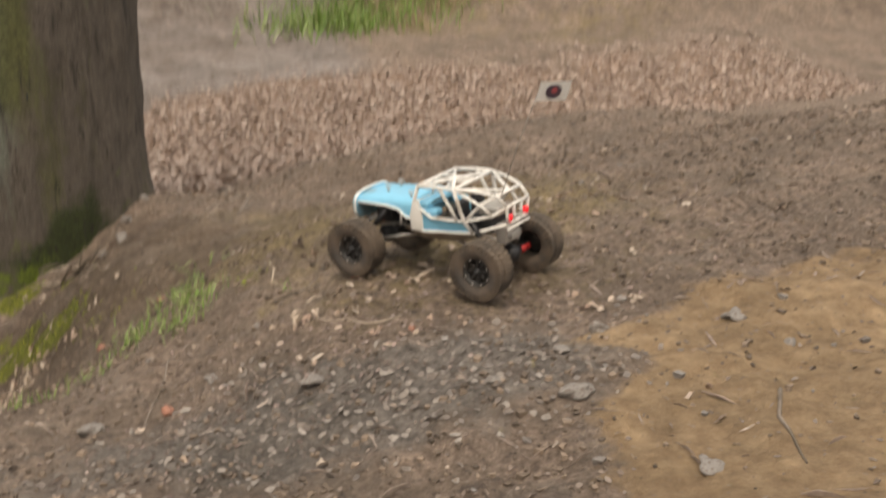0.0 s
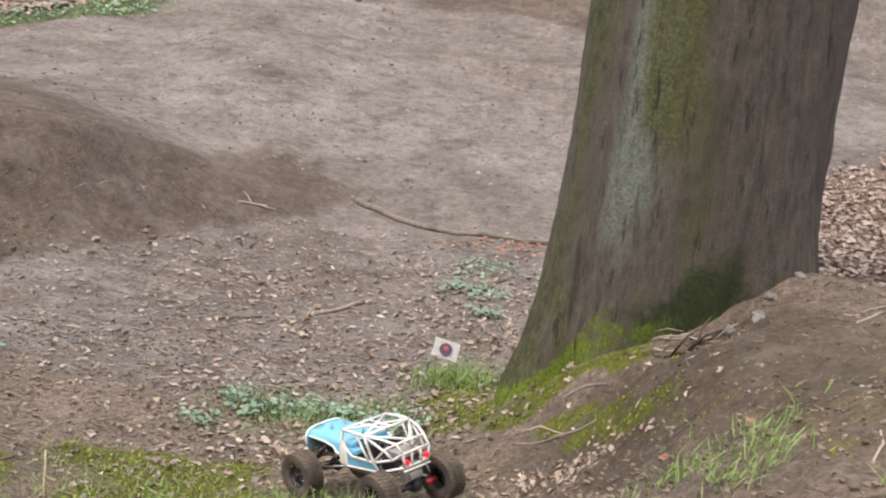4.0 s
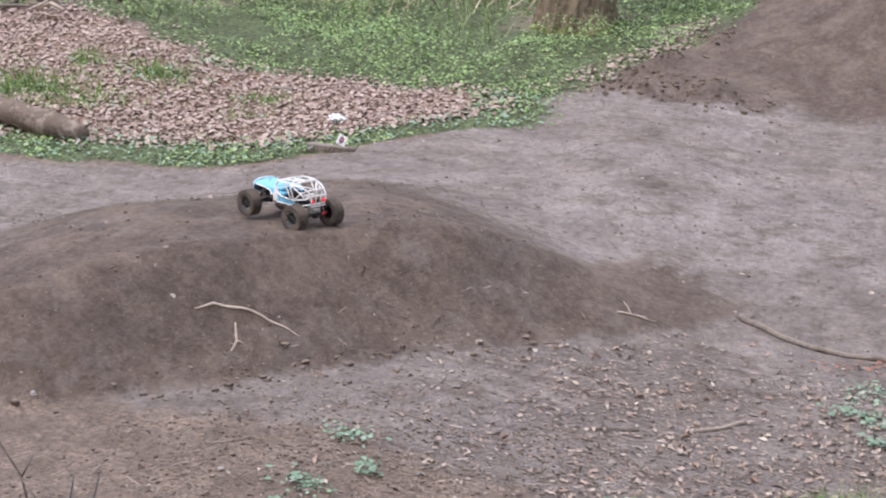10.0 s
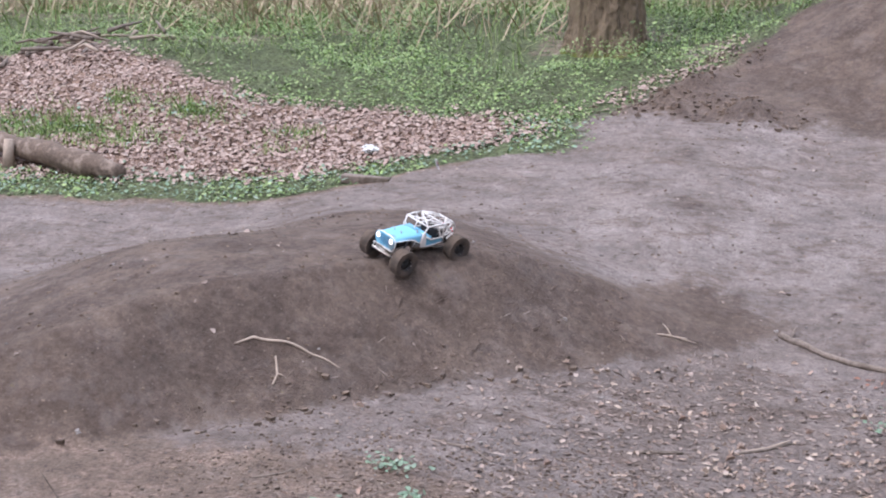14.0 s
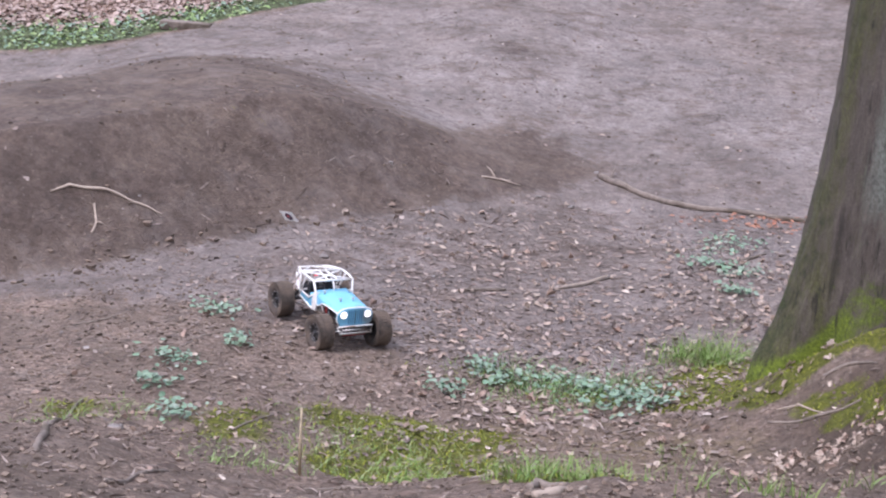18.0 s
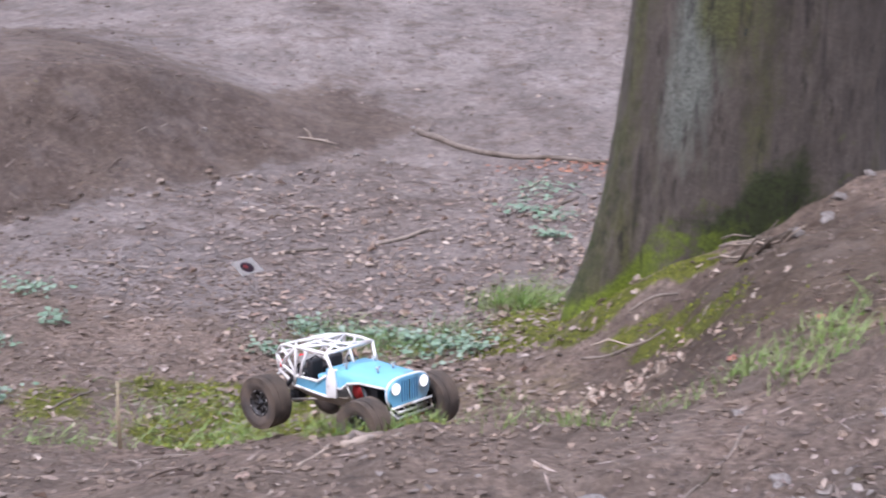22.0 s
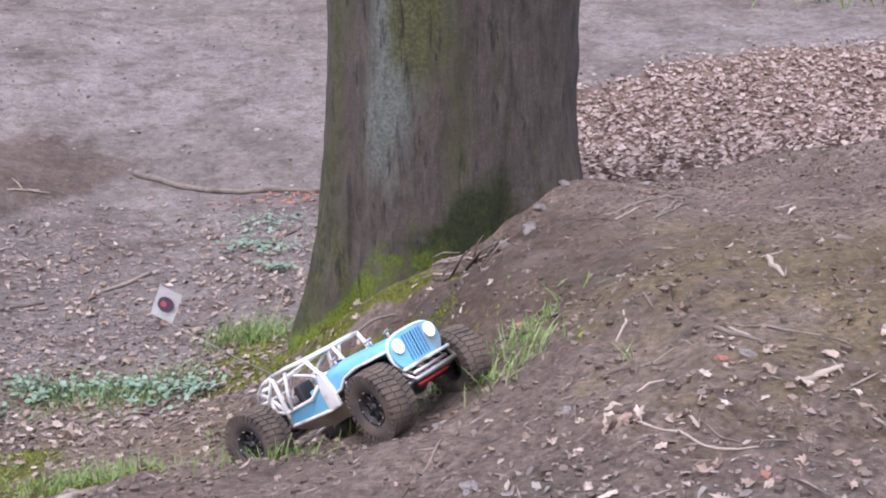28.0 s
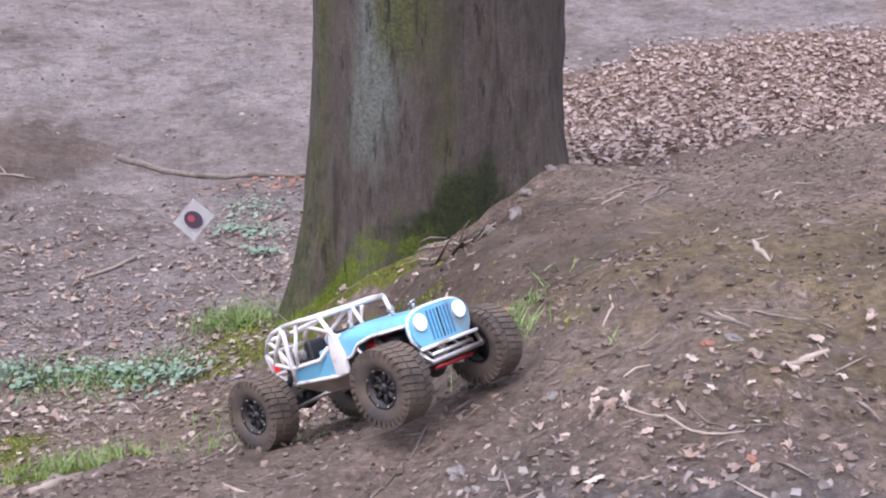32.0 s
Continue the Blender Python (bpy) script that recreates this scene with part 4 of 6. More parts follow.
x, y = scattered(76000, -12.0, -2.2, 6.5, 11.6, lambda x, y: leaf_bed(x, y) * (y > 6.4) * (x < -2))
flat_leaves("leaf_litter", x, y, 0.022, 0.054, mat_dead_leaf, "thick bed of brown beech leaves in a hollow", "leaves", curl=0.5, tilt=0.5, raise_by=0.5, ragged=0.4)
x, y = scattered(68000, 0.2, 8.6, 3.8, 10.0, in_back)
flat_leaves("leaf_litter", x, y, 0.018, 0.046, mat_dead_leaf, "thick carpet of brown fallen leaves behind the tree", "leaves", curl=0.5, tilt=0.5, raise_by=0.6, ragged=0.4)
x, y = scattered(34000, -2.6, 3.0, 0.2, 4.0, on_bank)
flat_leaves("leaf_litter", x, y, 0.004, 0.017, mat_scrap_dark, "broken brown leaves strewn over the earth bank", "leaves", curl=0.4, tilt=0.5, raise_by=0.3, narrow=(0.15, 0.55), ragged=0.65)
x, y = scattered(5500, -0.6, 1.6, 1.0, 2.0, lambda x, y: np.clip(1.3 * blob(x, y, 0.45, 1.34, 0.6, 0.17) + 0.5 * blob(x, y, 0.95, 1.75, 0.3, 0.3) + 1.5 * wavy(x, y, 140), 0, 1))
flat_leaves("leaf_litter", x, y, 0.004, 0.015, mat_mulch, "rotting purple-brown leaf mulch on the bank's crest", "leaves", curl=0.4, tilt=0.5, raise_by=0.3, narrow=(0.15, 0.5), ragged=0.65)
x, y = scattered(560, -2.6, 3.0, 0.2, 4.0, on_bank)
oak_leaves("leaf_litter", x, y, 0.012, 0.036, "bleached oak leaves strewn over the earth bank")
HEAPS = [(0.50, 1.46, 0.10, 10), (0.38, 1.44, 0.10, 6), (-0.03, 2.98, 0.07, 80), (0.03, 2.88, 0.06, 60), (-0.10, 3.02, 0.06, 26), (0.68, 1.54, 0.09, 14), (1.4, 1.9, 0.12, 16), (0.04, 2.9, 0.09, 20), (0.0, 3.4, 0.06, 8), (0.24, 2.8, 0.05, 8), (-0.14, 2.97, 0.10, 20), (0.51, 1.46, 0.06, 5), (0.45, 1.49, 0.05, 3), (0.38, 1.50, 0.02, 3), (0.44, 1.31, 0.02, 3),
         (0.91, 1.18, 0.03, 6), (0.62, 1.65, 0.03, 5), (1.15, 1.65, 0.08, 6), (0.56, 1.25, 0.05, 6), (1.1, 1.52, 0.08, 8), (-0.55, 2.7, 0.12, 30), (-1.6, 2.75, 0.16, 34), (-1.75, 2.5, 0.15, 26), (-0.9, 3.3, 0.2, 26), (-0.2, 4.6, 0.18, 40), (-0.6, 4.4, 0.25, 40)]
x, y = strewn(HEAPS)
keep = off_tree(x, y)
oak_leaves("leaf_litter", x[keep], y[keep], 0.012, 0.034, "pale curled oak leaves gathered in small heaps")
x, y = scattered(24000, -3.2, 0.7, 2.7, 6.0, below_tree)
flat_leaves("leaf_litter", x, y, 0.008, 0.034, mat_scrap_dark, "brown leaf scraps on bare ground below the tree", "leaves", curl=0.25, tilt=0.3, raise_by=0.15, narrow=(0.2, 0.6), ragged=0.6)
x, y = scattered(11000, -3.2, 0.7, 2.7, 6.0, lambda x, y: below_tree(x, y) * (0.4 + 0.6 * smooth(-1.7, -0.7, x)))
flat_leaves("leaf_litter", x, y, 0.010, 0.034, mat_scrap, "pale brown broken leaves on bare ground below the tree", "leaves", curl=0.2, tilt=0.3, raise_by=0.12, narrow=(0.25, 0.6), ragged=0.6)
x, y = scattered(6500, -3.2, 0.7, 2.7, 6.0, lambda x, y: below_tree(x, y) * (0.3 + 0.7 * smooth(-1.7, -0.7, x)))
oak_leaves("leaf_litter", x, y, 0.012, 0.044, "pale brown leaf scraps on bare ground below the tree")
x, y = scattered(5200, -7, 4, 3.4, 11.0, on_track)
flat_leaves("leaf_litter", x, y, 0.010, 0.034, mat_scrap, "few brown leaf scraps trodden into the track", "leaves", curl=0.3, tilt=0.25, raise_by=0.2, narrow=(0.2, 0.6), ragged=0.6)
x, y = scattered(700, -7, 4, 3.4, 11.0, on_track)
flat_leaves("leaf_litter", x, y, 0.012, 0.036, mat_pale_leaf, "few pale leaf scraps trodden into the track", "leaves", curl=0.3, tilt=0.25, raise_by=0.2, narrow=(0.2, 0.5), ragged=0.6)
x, y = scattered(2600, -1.2, 0.3, 5.2, 6.1, lambda x, y: blob(x, y, -0.25, 5.66, 0.22, 0.08))
flat_leaves("leaf_litter", x, y, 0.014, 0.036, mat_rust_leaf, "rust-red leaves caught against a fallen branch", "leaves")

x, y = scattered(50000, -2.8, 3.2, 0.2, 4.2, lambda x, y: np.clip(0.4 + 1.5 * wavy(x, y, 90), 0.08, 1) * off_tree(x, y) * (1 - 0.85 * clay(x, y)))
crumbs("earth_crumbs", x, y, 0.003, 0.015, mat_clod, "loose brown crumbs of earth on the bank", "soil")
x, y = scattered(15000, -7, 3.5, 3.4, 11.0, lambda x, y: np.clip(0.30 + 0.4 * dark_soil(x, y) + 1.1 * wavy(x, y, 92), 0.05, 1) * (1 - green_cover(x, y)) * off_tree(x, y))
crumbs("earth_crumbs", x, y, 0.003, 0.018, mat_clod, "loose earth crumbs on the worn track", "soil")
x, y = scattered(2200, -3.2, -1.0, 8.8, 11.3, turn_foot)
crumbs("earth_crumbs", x, y, 0.008, 0.045, mat_clod, "dark clods of dug earth at the foot of the banked turn", "soil")
x, y = scattered(1500, -3.6, -1.2, 3.4, 5.6, lambda x, y: blob(0.64 * (x + 1.36) + 0.77 * (y - 5.65), 0.64 * (y - 5.65) - 0.77 * (x + 1.36), -1.8, -0.02, 1.4, 0.10))
crumbs("earth_crumbs", x, y, 0.008, 0.035, mat_clod, "crumbled earth fallen to the foot of the cut bank", "soil")
x, y = scattered(16000, -1.2, 1.6, 0.5, 1.9, lambda x, y: (1 - 0.93 * clay(x, y)) * shale(x, y) * np.clip(0.6 + 1.2 * wavy(x, y, 94), 0.05, 1))
flat_leaves("chippings", x, y, 0.006, 0.022, mat_chip, "grey-brown stone chippings pressed into the bank", "gravel", curl=0.15, tilt=0.45, raise_by=0.2, narrow=(0.3, 0.75), ragged=0.55)
x, y = scattered(700, -1.2, 2.6, 0.2, 2.4, lambda x, y: (1 - 0.6 * clay(x, y)) * np.clip(0.15 + blob(x, y, 0.6, 0.95, 0.7, 0.35) + wavy(x, y, 94), 0.03, 1))
crumbs("gravel", x, y, 0.004, 0.020, mat_stone, "small grey stones pressed into the bank", "gravel")
x, y = scattered(700, -6, 3, 3.2, 9.5, lambda x, y: 0.6 * (1 - green_cover(x, y)) * off_tree(x, y))
crumbs("gravel", x, y, 0.005, 0.022, mat_stone, "scattered pale pebbles on the track", "gravel")

# splinters of wood and short stems
x, y = scattered(11000, -2.6, 3.0, 0.3, 5.6, lambda x, y: np.clip(0.4 + wavy(x, y, 96), 0, 1) * off_tree(x, y))
flat_leaves("wood_splinters", x, y, 0.012, 0.075, mat_scrap, "short dry stems and splinters on the ground", "twigs", curl=0.05, tilt=0.2, raise_by=0.1, narrow=(0.03, 0.07))

# ground cover at the back
x, y = scattered(250000, -13, 0.5, 6.4, 15.5, lambda x, y: green_cover(x, y) * np.clip(0.5 + 2.6 * wavy(x, y, 98), 0.03, 1) * np.where(y > 9.4, np.clip(1.35 - 0.1 * (y - 9.4), 0.5, 1), 0.8))
clump = np.clip(0.10 + 0.60 * value_noise(x, y, 0.5, 99) + 0.2 * value_noise(x, y, 0.17, 100), 0.01, 0.5) * smooth(8.4, 9.6, y) + 0.015
flat_leaves("ground_cover", x, y, 0.014, 0.036, mat_green_leaf, "low green nettles and ivy covering the ground", "undergrowth", curl=0.3, tilt=0.8, raise_by=0.5, up=clump * dice.uniform(0, 1, len(x)), ragged=0.4)
x, y = scattered(9000, -9, -2.8, 6.4, 9.0, lambda x, y: green_cover(x, y) * 0.9)
flat_leaves("verge_weeds", x, y, 0.014, 0.040, mat_weed_leaf, "low grey-green weeds along the verge", "weeds", curl=0.3, tilt=0.7, raise_by=0.6, up=dice.uniform(0, 0.03, len(x)))
x, y = scattered(16000, -9, -4.8, 7.5, 9.0, grass_isles)
blades("grass", x, y, 0.03, 0.09, 0.009, mat_grass, "islands of fresh grass among dead leaves", "grass", lean=0.5)
x, y = scattered(8500, -13, 1.5, 9.6, 16.5, lambda x, y: smooth(10.6, 12.4, y + 0.25 * wavy(x, y, 101)) * np.clip(0.45 + 1.5 * value_noise(x, y, 1.2, 102), 0.03, 1) * smooth(-1.9, -2.9, x - 0.45 * (y - 10)))
blades("dry_grass", x, y, 0.25, 1.15, 0.015, mat_straw, "tall dead straw-coloured grass leaning every way", "grass", lean=0.75, droop=1.0)
x, y = scattered(6500, -13, 0.5, 9.2, 15.5, lambda x, y: green_cover(x, y) * np.clip(0.3 + 1.2 * value_noise(x, y, 0.9, 104) + 0.2 * (y - 10), 0.05, 1))
blades("grass", x, y, 0.08, 0.30, 0.009, mat_grass, "fresh green grass among the undergrowth", "grass", lean=0.6)
x, y = scattered(16000, 2.6, 5.6, 7.6, 9.6, lambda x, y: blob(x, y, 3.7, 8.45, 0.45, 0.25) + blob(x, y, 4.5, 8.85, 0.6, 0.3))
blades("grass", x, y, 0.06, 0.17, 0.010, mat_grass, "bright grass beyond the carpet of leaves", "grass", lean=0.5)


# tufts of grass and rosettes of weeds on and below the bank: place, spread, blades
TUFTS = [(-1.92, 2.62, 0.10, 60), (-1.84, 2.74, 0.09, 45), (-1.32, 2.60, 0.12, 75), (-1.38, 2.48, 0.06, 55), (-1.12, 2.84, 0.14, 150), (-1.28, 2.98, 0.14, 120), (-0.99, 2.74, 0.06, 160), (-1.02, 2.96, 0.10, 80),
         (-0.62, 2.33, 0.05, 95), (-0.52, 2.30, 0.055, 130), (-0.44, 2.34, 0.04, 55), (-0.78, 2.95, 0.06, 70), (-0.64, 2.95, 0.07, 95), (-0.44, 2.91, 0.05, 20), (-0.34, 3.08, 0.06, 30),
         (-0.29, 2.93, 0.05, 13), (-0.2, 2.9, 0.05, 20), (-0.16, 1.93, 0.05, 14), (-0.11, 1.90, 0.03, 26), (-0.08, 1.84, 0.025, 14), (-0.25, 2.15, 0.03, 18), (0.25, 1.86, 0.025, 34), (0.10, 1.95, 0.03, 16), (0.17, 2.01, 0.04, 60), (0.22, 2.06, 0.04, 60), (0.25, 1.95, 0.03, 40), (0.29, 1.89, 0.03, 26), (0.32, 1.98, 0.03, 46), (0.33, 2.06, 0.04, 60), (0.35, 2.17, 0.04, 50), (0.36, 2.30, 0.05, 44), (0.45, 1.73, 0.008, 4),
         (0.48, 2.44, 0.05, 15), (0.36, 2.42, 0.04, 13), (0.24, 2.3, 0.05, 20), (0.2, 2.5, 0.05, 8), (-0.38, 3.07, 0.07, 15), (-0.72, 3.64, 0.14, 182), (-0.95, 3.68, 0.14, 154), (-0.42, 4.04, 0.08, 294), (-0.33, 4.10, 0.06, 182)]
xs, ys = [], []
for cx, cy, r, k in TUFTS:
    xs.append(dice.normal(cx, r * 0.8, k))
    ys.append(dice.normal(cy, r * 0.75, k))
x, y = np.concatenate(xs), np.concatenate(ys)
keep = off_tree(x, y)
flat = keep & (x < -0.7)
keep = keep & (x >= -0.7)
blades("grass", np.repeat(x[flat], 2) + dice.normal(0, 0.025, 2 * flat.sum()), np.repeat(y[flat], 2) + dice.normal(0, 0.03, 2 * flat.sum()), 0.006, 0.026, 0.0026, mat_grass, "low mat of short grass grown through with moss", "grass", lean=0.8)
blades("grass", x[keep], y[keep], 0.010, 0.038, 0.0026, mat_grass, "short bright green grass tufts on the bank", "grass", lean=0.6)
x, y = strewn([(-0.58, 2.31, 0.05, 70), (-0.50, 2.30, 0.05, 70), (-0.66, 2.96, 0.05, 30), (-0.97, 2.70, 0.05, 55), (-1.15, 2.66, 0.06, 20), (0.17, 2.0, 0.03, 10), (0.25, 1.95, 0.03, 12), (0.30, 1.92, 0.03, 8), (0.33, 2.02, 0.04, 14), (-0.14, 1.90, 0.04, 8), (-0.05, 1.88, 0.03, 6), (-0.42, 2.78, 0.05, 12), (0.04, 1.98, 0.03, 16)])
blades("grass", x, y, 0.020, 0.052, 0.0026, mat_grass, "longer green grass blades on the bank", "grass", lean=0.5)
x, y = strewn([(-0.72, 3.66, 0.09, 260), (-0.92, 3.68, 0.09, 220), (-0.58, 3.78, 0.06, 90)])
blades("grass", x, y, 0.015, 0.055, 0.003, mat_cool_grass, "cool green grass grown among low weeds", "grass", lean=0.6)
x, y = strewn([(-0.42, 4.02, 0.06, 120), (-0.33, 4.08, 0.05, 110), (-0.27, 4.02, 0.03, 40)])
keep = off_tree(x, y)
blades("sedge", x[keep], y[keep], 0.04, 0.10, 0.003, mat_grass, "green sedge tuft beside the tree's foot", "grass", lean=0.6)
WEEDS = [(-0.57, 3.66, 0.08), (-1.06, 3.72, 0.05), (-0.48, 3.60, 0.06), (-0.55, 3.56, 0.11), (-0.70, 3.70, 0.04), (-0.97, 3.64, 0.05), (-2.02, 3.69, 0.07), (-1.91, 3.2, 0.06), (-1.87, 3.0, 0.05), (-1.70, 2.8, 0.06), (-1.82, 3.44, 0.04), (-1.13, 3.5, 0.06), (-0.36, 5.35, 0.11), (-0.29, 5.02, 0.08),
         (-0.45, 5.1, 0.07), (-0.3, 4.78, 0.05), (-0.82, 3.72, 0.09)]
xs, ys = [], []
for cx, cy, r in WEEDS:
    k = int(30 + 700 * r)
    xs.append(dice.normal(cx, r * 0.75, k))
    ys.append(dice.normal(cy, r * 0.6, k))
x, y = np.concatenate(xs), np.concatenate(ys)
flat_leaves("weeds", x, y, 0.010, 0.025, mat_weed_leaf, "low grey-green weeds with small round leaves", "weeds", curl=0.3, tilt=0.6, raise_by=0.5, narrow=(0.6, 0.9), up=dice.uniform(0, 0.03, len(x)), ragged=0.35)
x, y = scattered(60000, -2.2, 1.3, 1.7, 4.4, lambda x, y: mossy(x, y) * off_tree(x, y))
blades("moss", x, y, 0.003, 0.012, 0.0036, mat_moss, "yellow-green moss over the bank at the tree's foot", "moss", lean=0.6)


# Loose wood, stones and litter.
def ground_bar(name, points, radii, material, label, category, lift=0.5, sides=8, side_twigs=(), seed=0, bumps=0.12):
    """A stick that lies along the ground through (x, y) or (x, y, rise) points."""
    rng = random.Random(seed)
    pts = [(p[0], p[1], p[2] if len(p) > 2 else 0.0) for p in points]
    dense, rad = [], []
    n = len(pts) - 1
    for i in range(n):
        steps = 6
        for k in range(steps + (i == n - 1)):
            s = k / steps
            a = [pts[i][j] * (1 - s) + pts[i + 1][j] * s for j in range(3)]
            r = radii[i] * (1 - s) + radii[i + 1] * s
            r *= 1 + rng.uniform(-bumps, bumps)
            dense.append((a[0] + rng.uniform(-0.15, 0.15) * r, a[1] + rng.uniform(-0.15, 0.15) * r, gz(a[0], a[1]) + a[2] + r * lift))
            rad.append(r)
    bm = bmesh.new()
    tube(bm, dense, rad, sides)
    ob = part(name, bm, material)
    for (x0, y0, x1, y1, rise, r) in side_twigs:
        bm = bmesh.new()
        tube(bm, [(x0, y0, gz(x0, y0) + r), ((x0 + x1) / 2, (y0 + y1) / 2, gz((x0 + x1) / 2, (y0 + y1) / 2) + rise * 0.7 + r), (x1, y1, gz(x1, y1) + rise)], [r, r * 0.8, r * 0.4], 6)
        part("side_twig", bm, material, ob)
    return tagged(ob, label, category)


ground_bar("fallen_branch", [(-1.05, 6.02), (-0.93, 5.95), (-0.80, 5.86), (-0.52, 5.77), (-0.10, 5.74), (0.35, 5.66)], [0.020, 0.017, 0.016, 0.015, 0.013, 0.008], mat_wood,
           "long grey-brown fallen branch lying on the track", "branch", seed=1, side_twigs=((-1.0, 5.98, -0.98, 6.12, 0.03, 0.007),))
ground_bar("stick", [(-2.945, 4.15), (-2.90, 4.215), (-2.84, 4.25), (-2.72, 4.32), (-2.64, 4.345), (-2.58, 4.36)], [0.005, 0.007, 0.007, 0.006, 0.005, 0.003], mat_pale_wood,
           "curved pale stick lying on the cut bank", "stick", seed=2)
ground_bar("stick", [(-2.80, 4.22), (-2.765, 4.17), (-2.76, 4.12)], [0.004, 0.006, 0.004], mat_pale_wood, "short forked pale stick on the cut bank", "stick", seed=3,
           side_twigs=((-2.765, 4.17, -2.73, 4.17, 0.01, 0.004),))
ground_bar("twig", [(-1.56, 5.62), (-1.50, 5.66), (-1.44, 5.72)], [0.005, 0.006, 0.004], mat_pale_wood, "pale forked twig at the foot of the jump", "twig", seed=4,
           side_twigs=((-1.50, 5.66, -1.56, 5.72, 0.015, 0.004), (-1.48, 5.68, -1.38, 5.68, 0.012, 0.004)))
ground_bar("twig", [(-1.32, 4.38), (-1.25, 4.45), (-1.17, 4.50)], [0.008, 0.009, 0.006], mat_wood, "brown twig among pale leaf scraps", "twig", seed=5)
ground_bar("twig", [(-0.98, 4.60), (-0.90, 4.68), (-0.81, 4.82)], [0.006, 0.007, 0.004], mat_wood, "thin brown twig among pale leaf scraps", "twig", seed=6)
ground_bar("twig", [(-0.46, 5.01), (-0.34, 5.12), (-0.21, 5.28)], [0.008, 0.009, 0.006], mat_wood, "thick brown twig beside low weeds", "twig", seed=7)
ground_bar("twig", [(0.61, 1.74), (0.62, 1.71), (0.63, 1.695)], [0.002, 0.004, 0.0015], mat_pale_wood, "splintered chip of pale wood on the bank", "twig", seed=8)
ground_bar("twig", [(0.77, 3.22), (0.9, 3.32), (1.02, 3.38)], [0.005, 0.006, 0.003], mat_wood, "thin root lying across the bank", "twig", seed=9)
ground_bar("twig", [(0.80, 2.98), (0.88, 3.11), (0.97, 3.3)], [0.004, 0.005, 0.003], mat_wood, "thin brown twig on bare earth", "twig", seed=10)
ground_bar("twig", [(0.15, 1.66), (0.09, 1.53), (0.02, 1.41)], [0.002, 0.0022, 0.0015], mat_wood, "dry stem leaning on the stony bank", "twig", seed=11)
ground_bar("twig", [(0.89, 0.67), (0.86, 0.64), (0.82, 0.60), (0.75, 0.47)], [0.004, 0.004, 0.0035, 0.002], mat_wood, "bent brown twig lying on orange clay", "twig", seed=12)
ground_bar("twig", [(-0.85, 2.66), (-0.72, 2.62), (-0.58, 2.66)], [0.006, 0.011, 0.006], mat_pale_wood, "pale bark strip lying among grass tufts", "twig", seed=13)
ground_bar("twig", [(-0.64, 2.62), (-0.52, 2.48)], [0.010, 0.006], mat_pale_wood, "broken pale stick on the bank", "twig", seed=14)
ground_bar("twig", [(-2.0, 4.0), (-1.86, 4.02), (-1.74, 3.96)], [0.004, 0.005, 0.003], mat_wood, "thin dark twig on the track", "twig", seed=15)
ground_bar("twig", [(0.26, 3.40), (0.34, 3.34), (0.46, 3.30)], [0.007, 0.010, 0.006], mat_wood, "surface root curling out at the tree's foot", "root", seed=16,
           side_twigs=((0.34, 3.34, 0.42, 3.22, 0.05, 0.005), (0.30, 3.36, 0.36, 3.24, 0.07, 0.004), (0.36, 3.34, 0.40, 3.38, 0.09, 0.004)))
ground_bar("twig", [(0.48, 1.45), (0.495, 1.38), (0.515, 1.345), (0.56, 1.32)], [0.0012, 0.0014, 0.0012, 0.0008], mat_wood, "thin bent straw lying on the bank", "twig", seed=31)
ground_bar("twig", [(0.40, 1.69), (0.46, 1.69), (0.52, 1.72)], [0.002, 0.003, 0.002], mat_wood, "thin dry root on bare earth", "twig", seed=33)
ground_bar("twig", [(0.62, 1.75), (0.68, 1.70), (0.74, 1.68)], [0.002, 0.003, 0.002], mat_wood, "narrow pale strip of bark on the bank", "bark", seed=35)
ground_bar("branch", [(-1.48, 1.86), (-1.66, 2.15), (-1.86, 2.45), (-1.98, 2.78)], [0.007, 0.009, 0.008, 0.005], mat_wood, "bent grey branch lying over the bank's edge", "branch", seed=36)
ground_bar("twig", [(-0.13, 3.3), (-0.02, 3.24), (0.10, 3.2)], [0.004, 0.006, 0.003], mat_wood, "brown root end sticking from the bank", "root", seed=37)
ground_bar("twig", [(-0.40, 2.72), (-0.30, 2.66), (-0.18, 2.68)], [0.004, 0.005, 0.003], mat_wood, "dry twig among leaves", "twig", seed=38)
ground_bar("twig", [(-1.15, 2.35), (-1.05, 2.42), (-0.96, 2.4)], [0.003, 0.005, 0.003], mat_wood, "dry twig beside short grass", "twig", seed=39)
ground_bar("twig", [(-5.24, 8.68), (-5.1, 8.72), (-4.98, 8.74)], [0.02, 0.024, 0.015], mat_wood, "short rotten stick on the leaf bed", "stick", seed=17)
ground_bar("twig", [(0.40, 1.48), (0.45, 1.43), (0.48, 1.35), (0.52, 1.32)], [0.0018, 0.0022, 0.0022, 0.0012], mat_pale_wood, "long thin curved twig on bare earth", "twig", seed=60)
ground_bar("wood_chip", [(0.63, 1.49), (0.67, 1.52), (0.71, 1.53)], [0.0048, 0.0060, 0.0033], mat_pale_wood, "flat grey strip of wood on the bank", "wood chip", seed=61)
ground_bar("bark", [(0.79, 2.09), (0.78, 2.03), (0.78, 1.97)], [0.0048, 0.0060, 0.0033], mat_pale_wood, "curled pale flake of bark on the bank", "bark", seed=62)
ground_bar("root", [(0.89, 3.48), (0.96, 3.41), (1.01, 3.29)], [0.0036, 0.0045, 0.0025], mat_wood, "thin root running over the top of the bank", "root", seed=63)
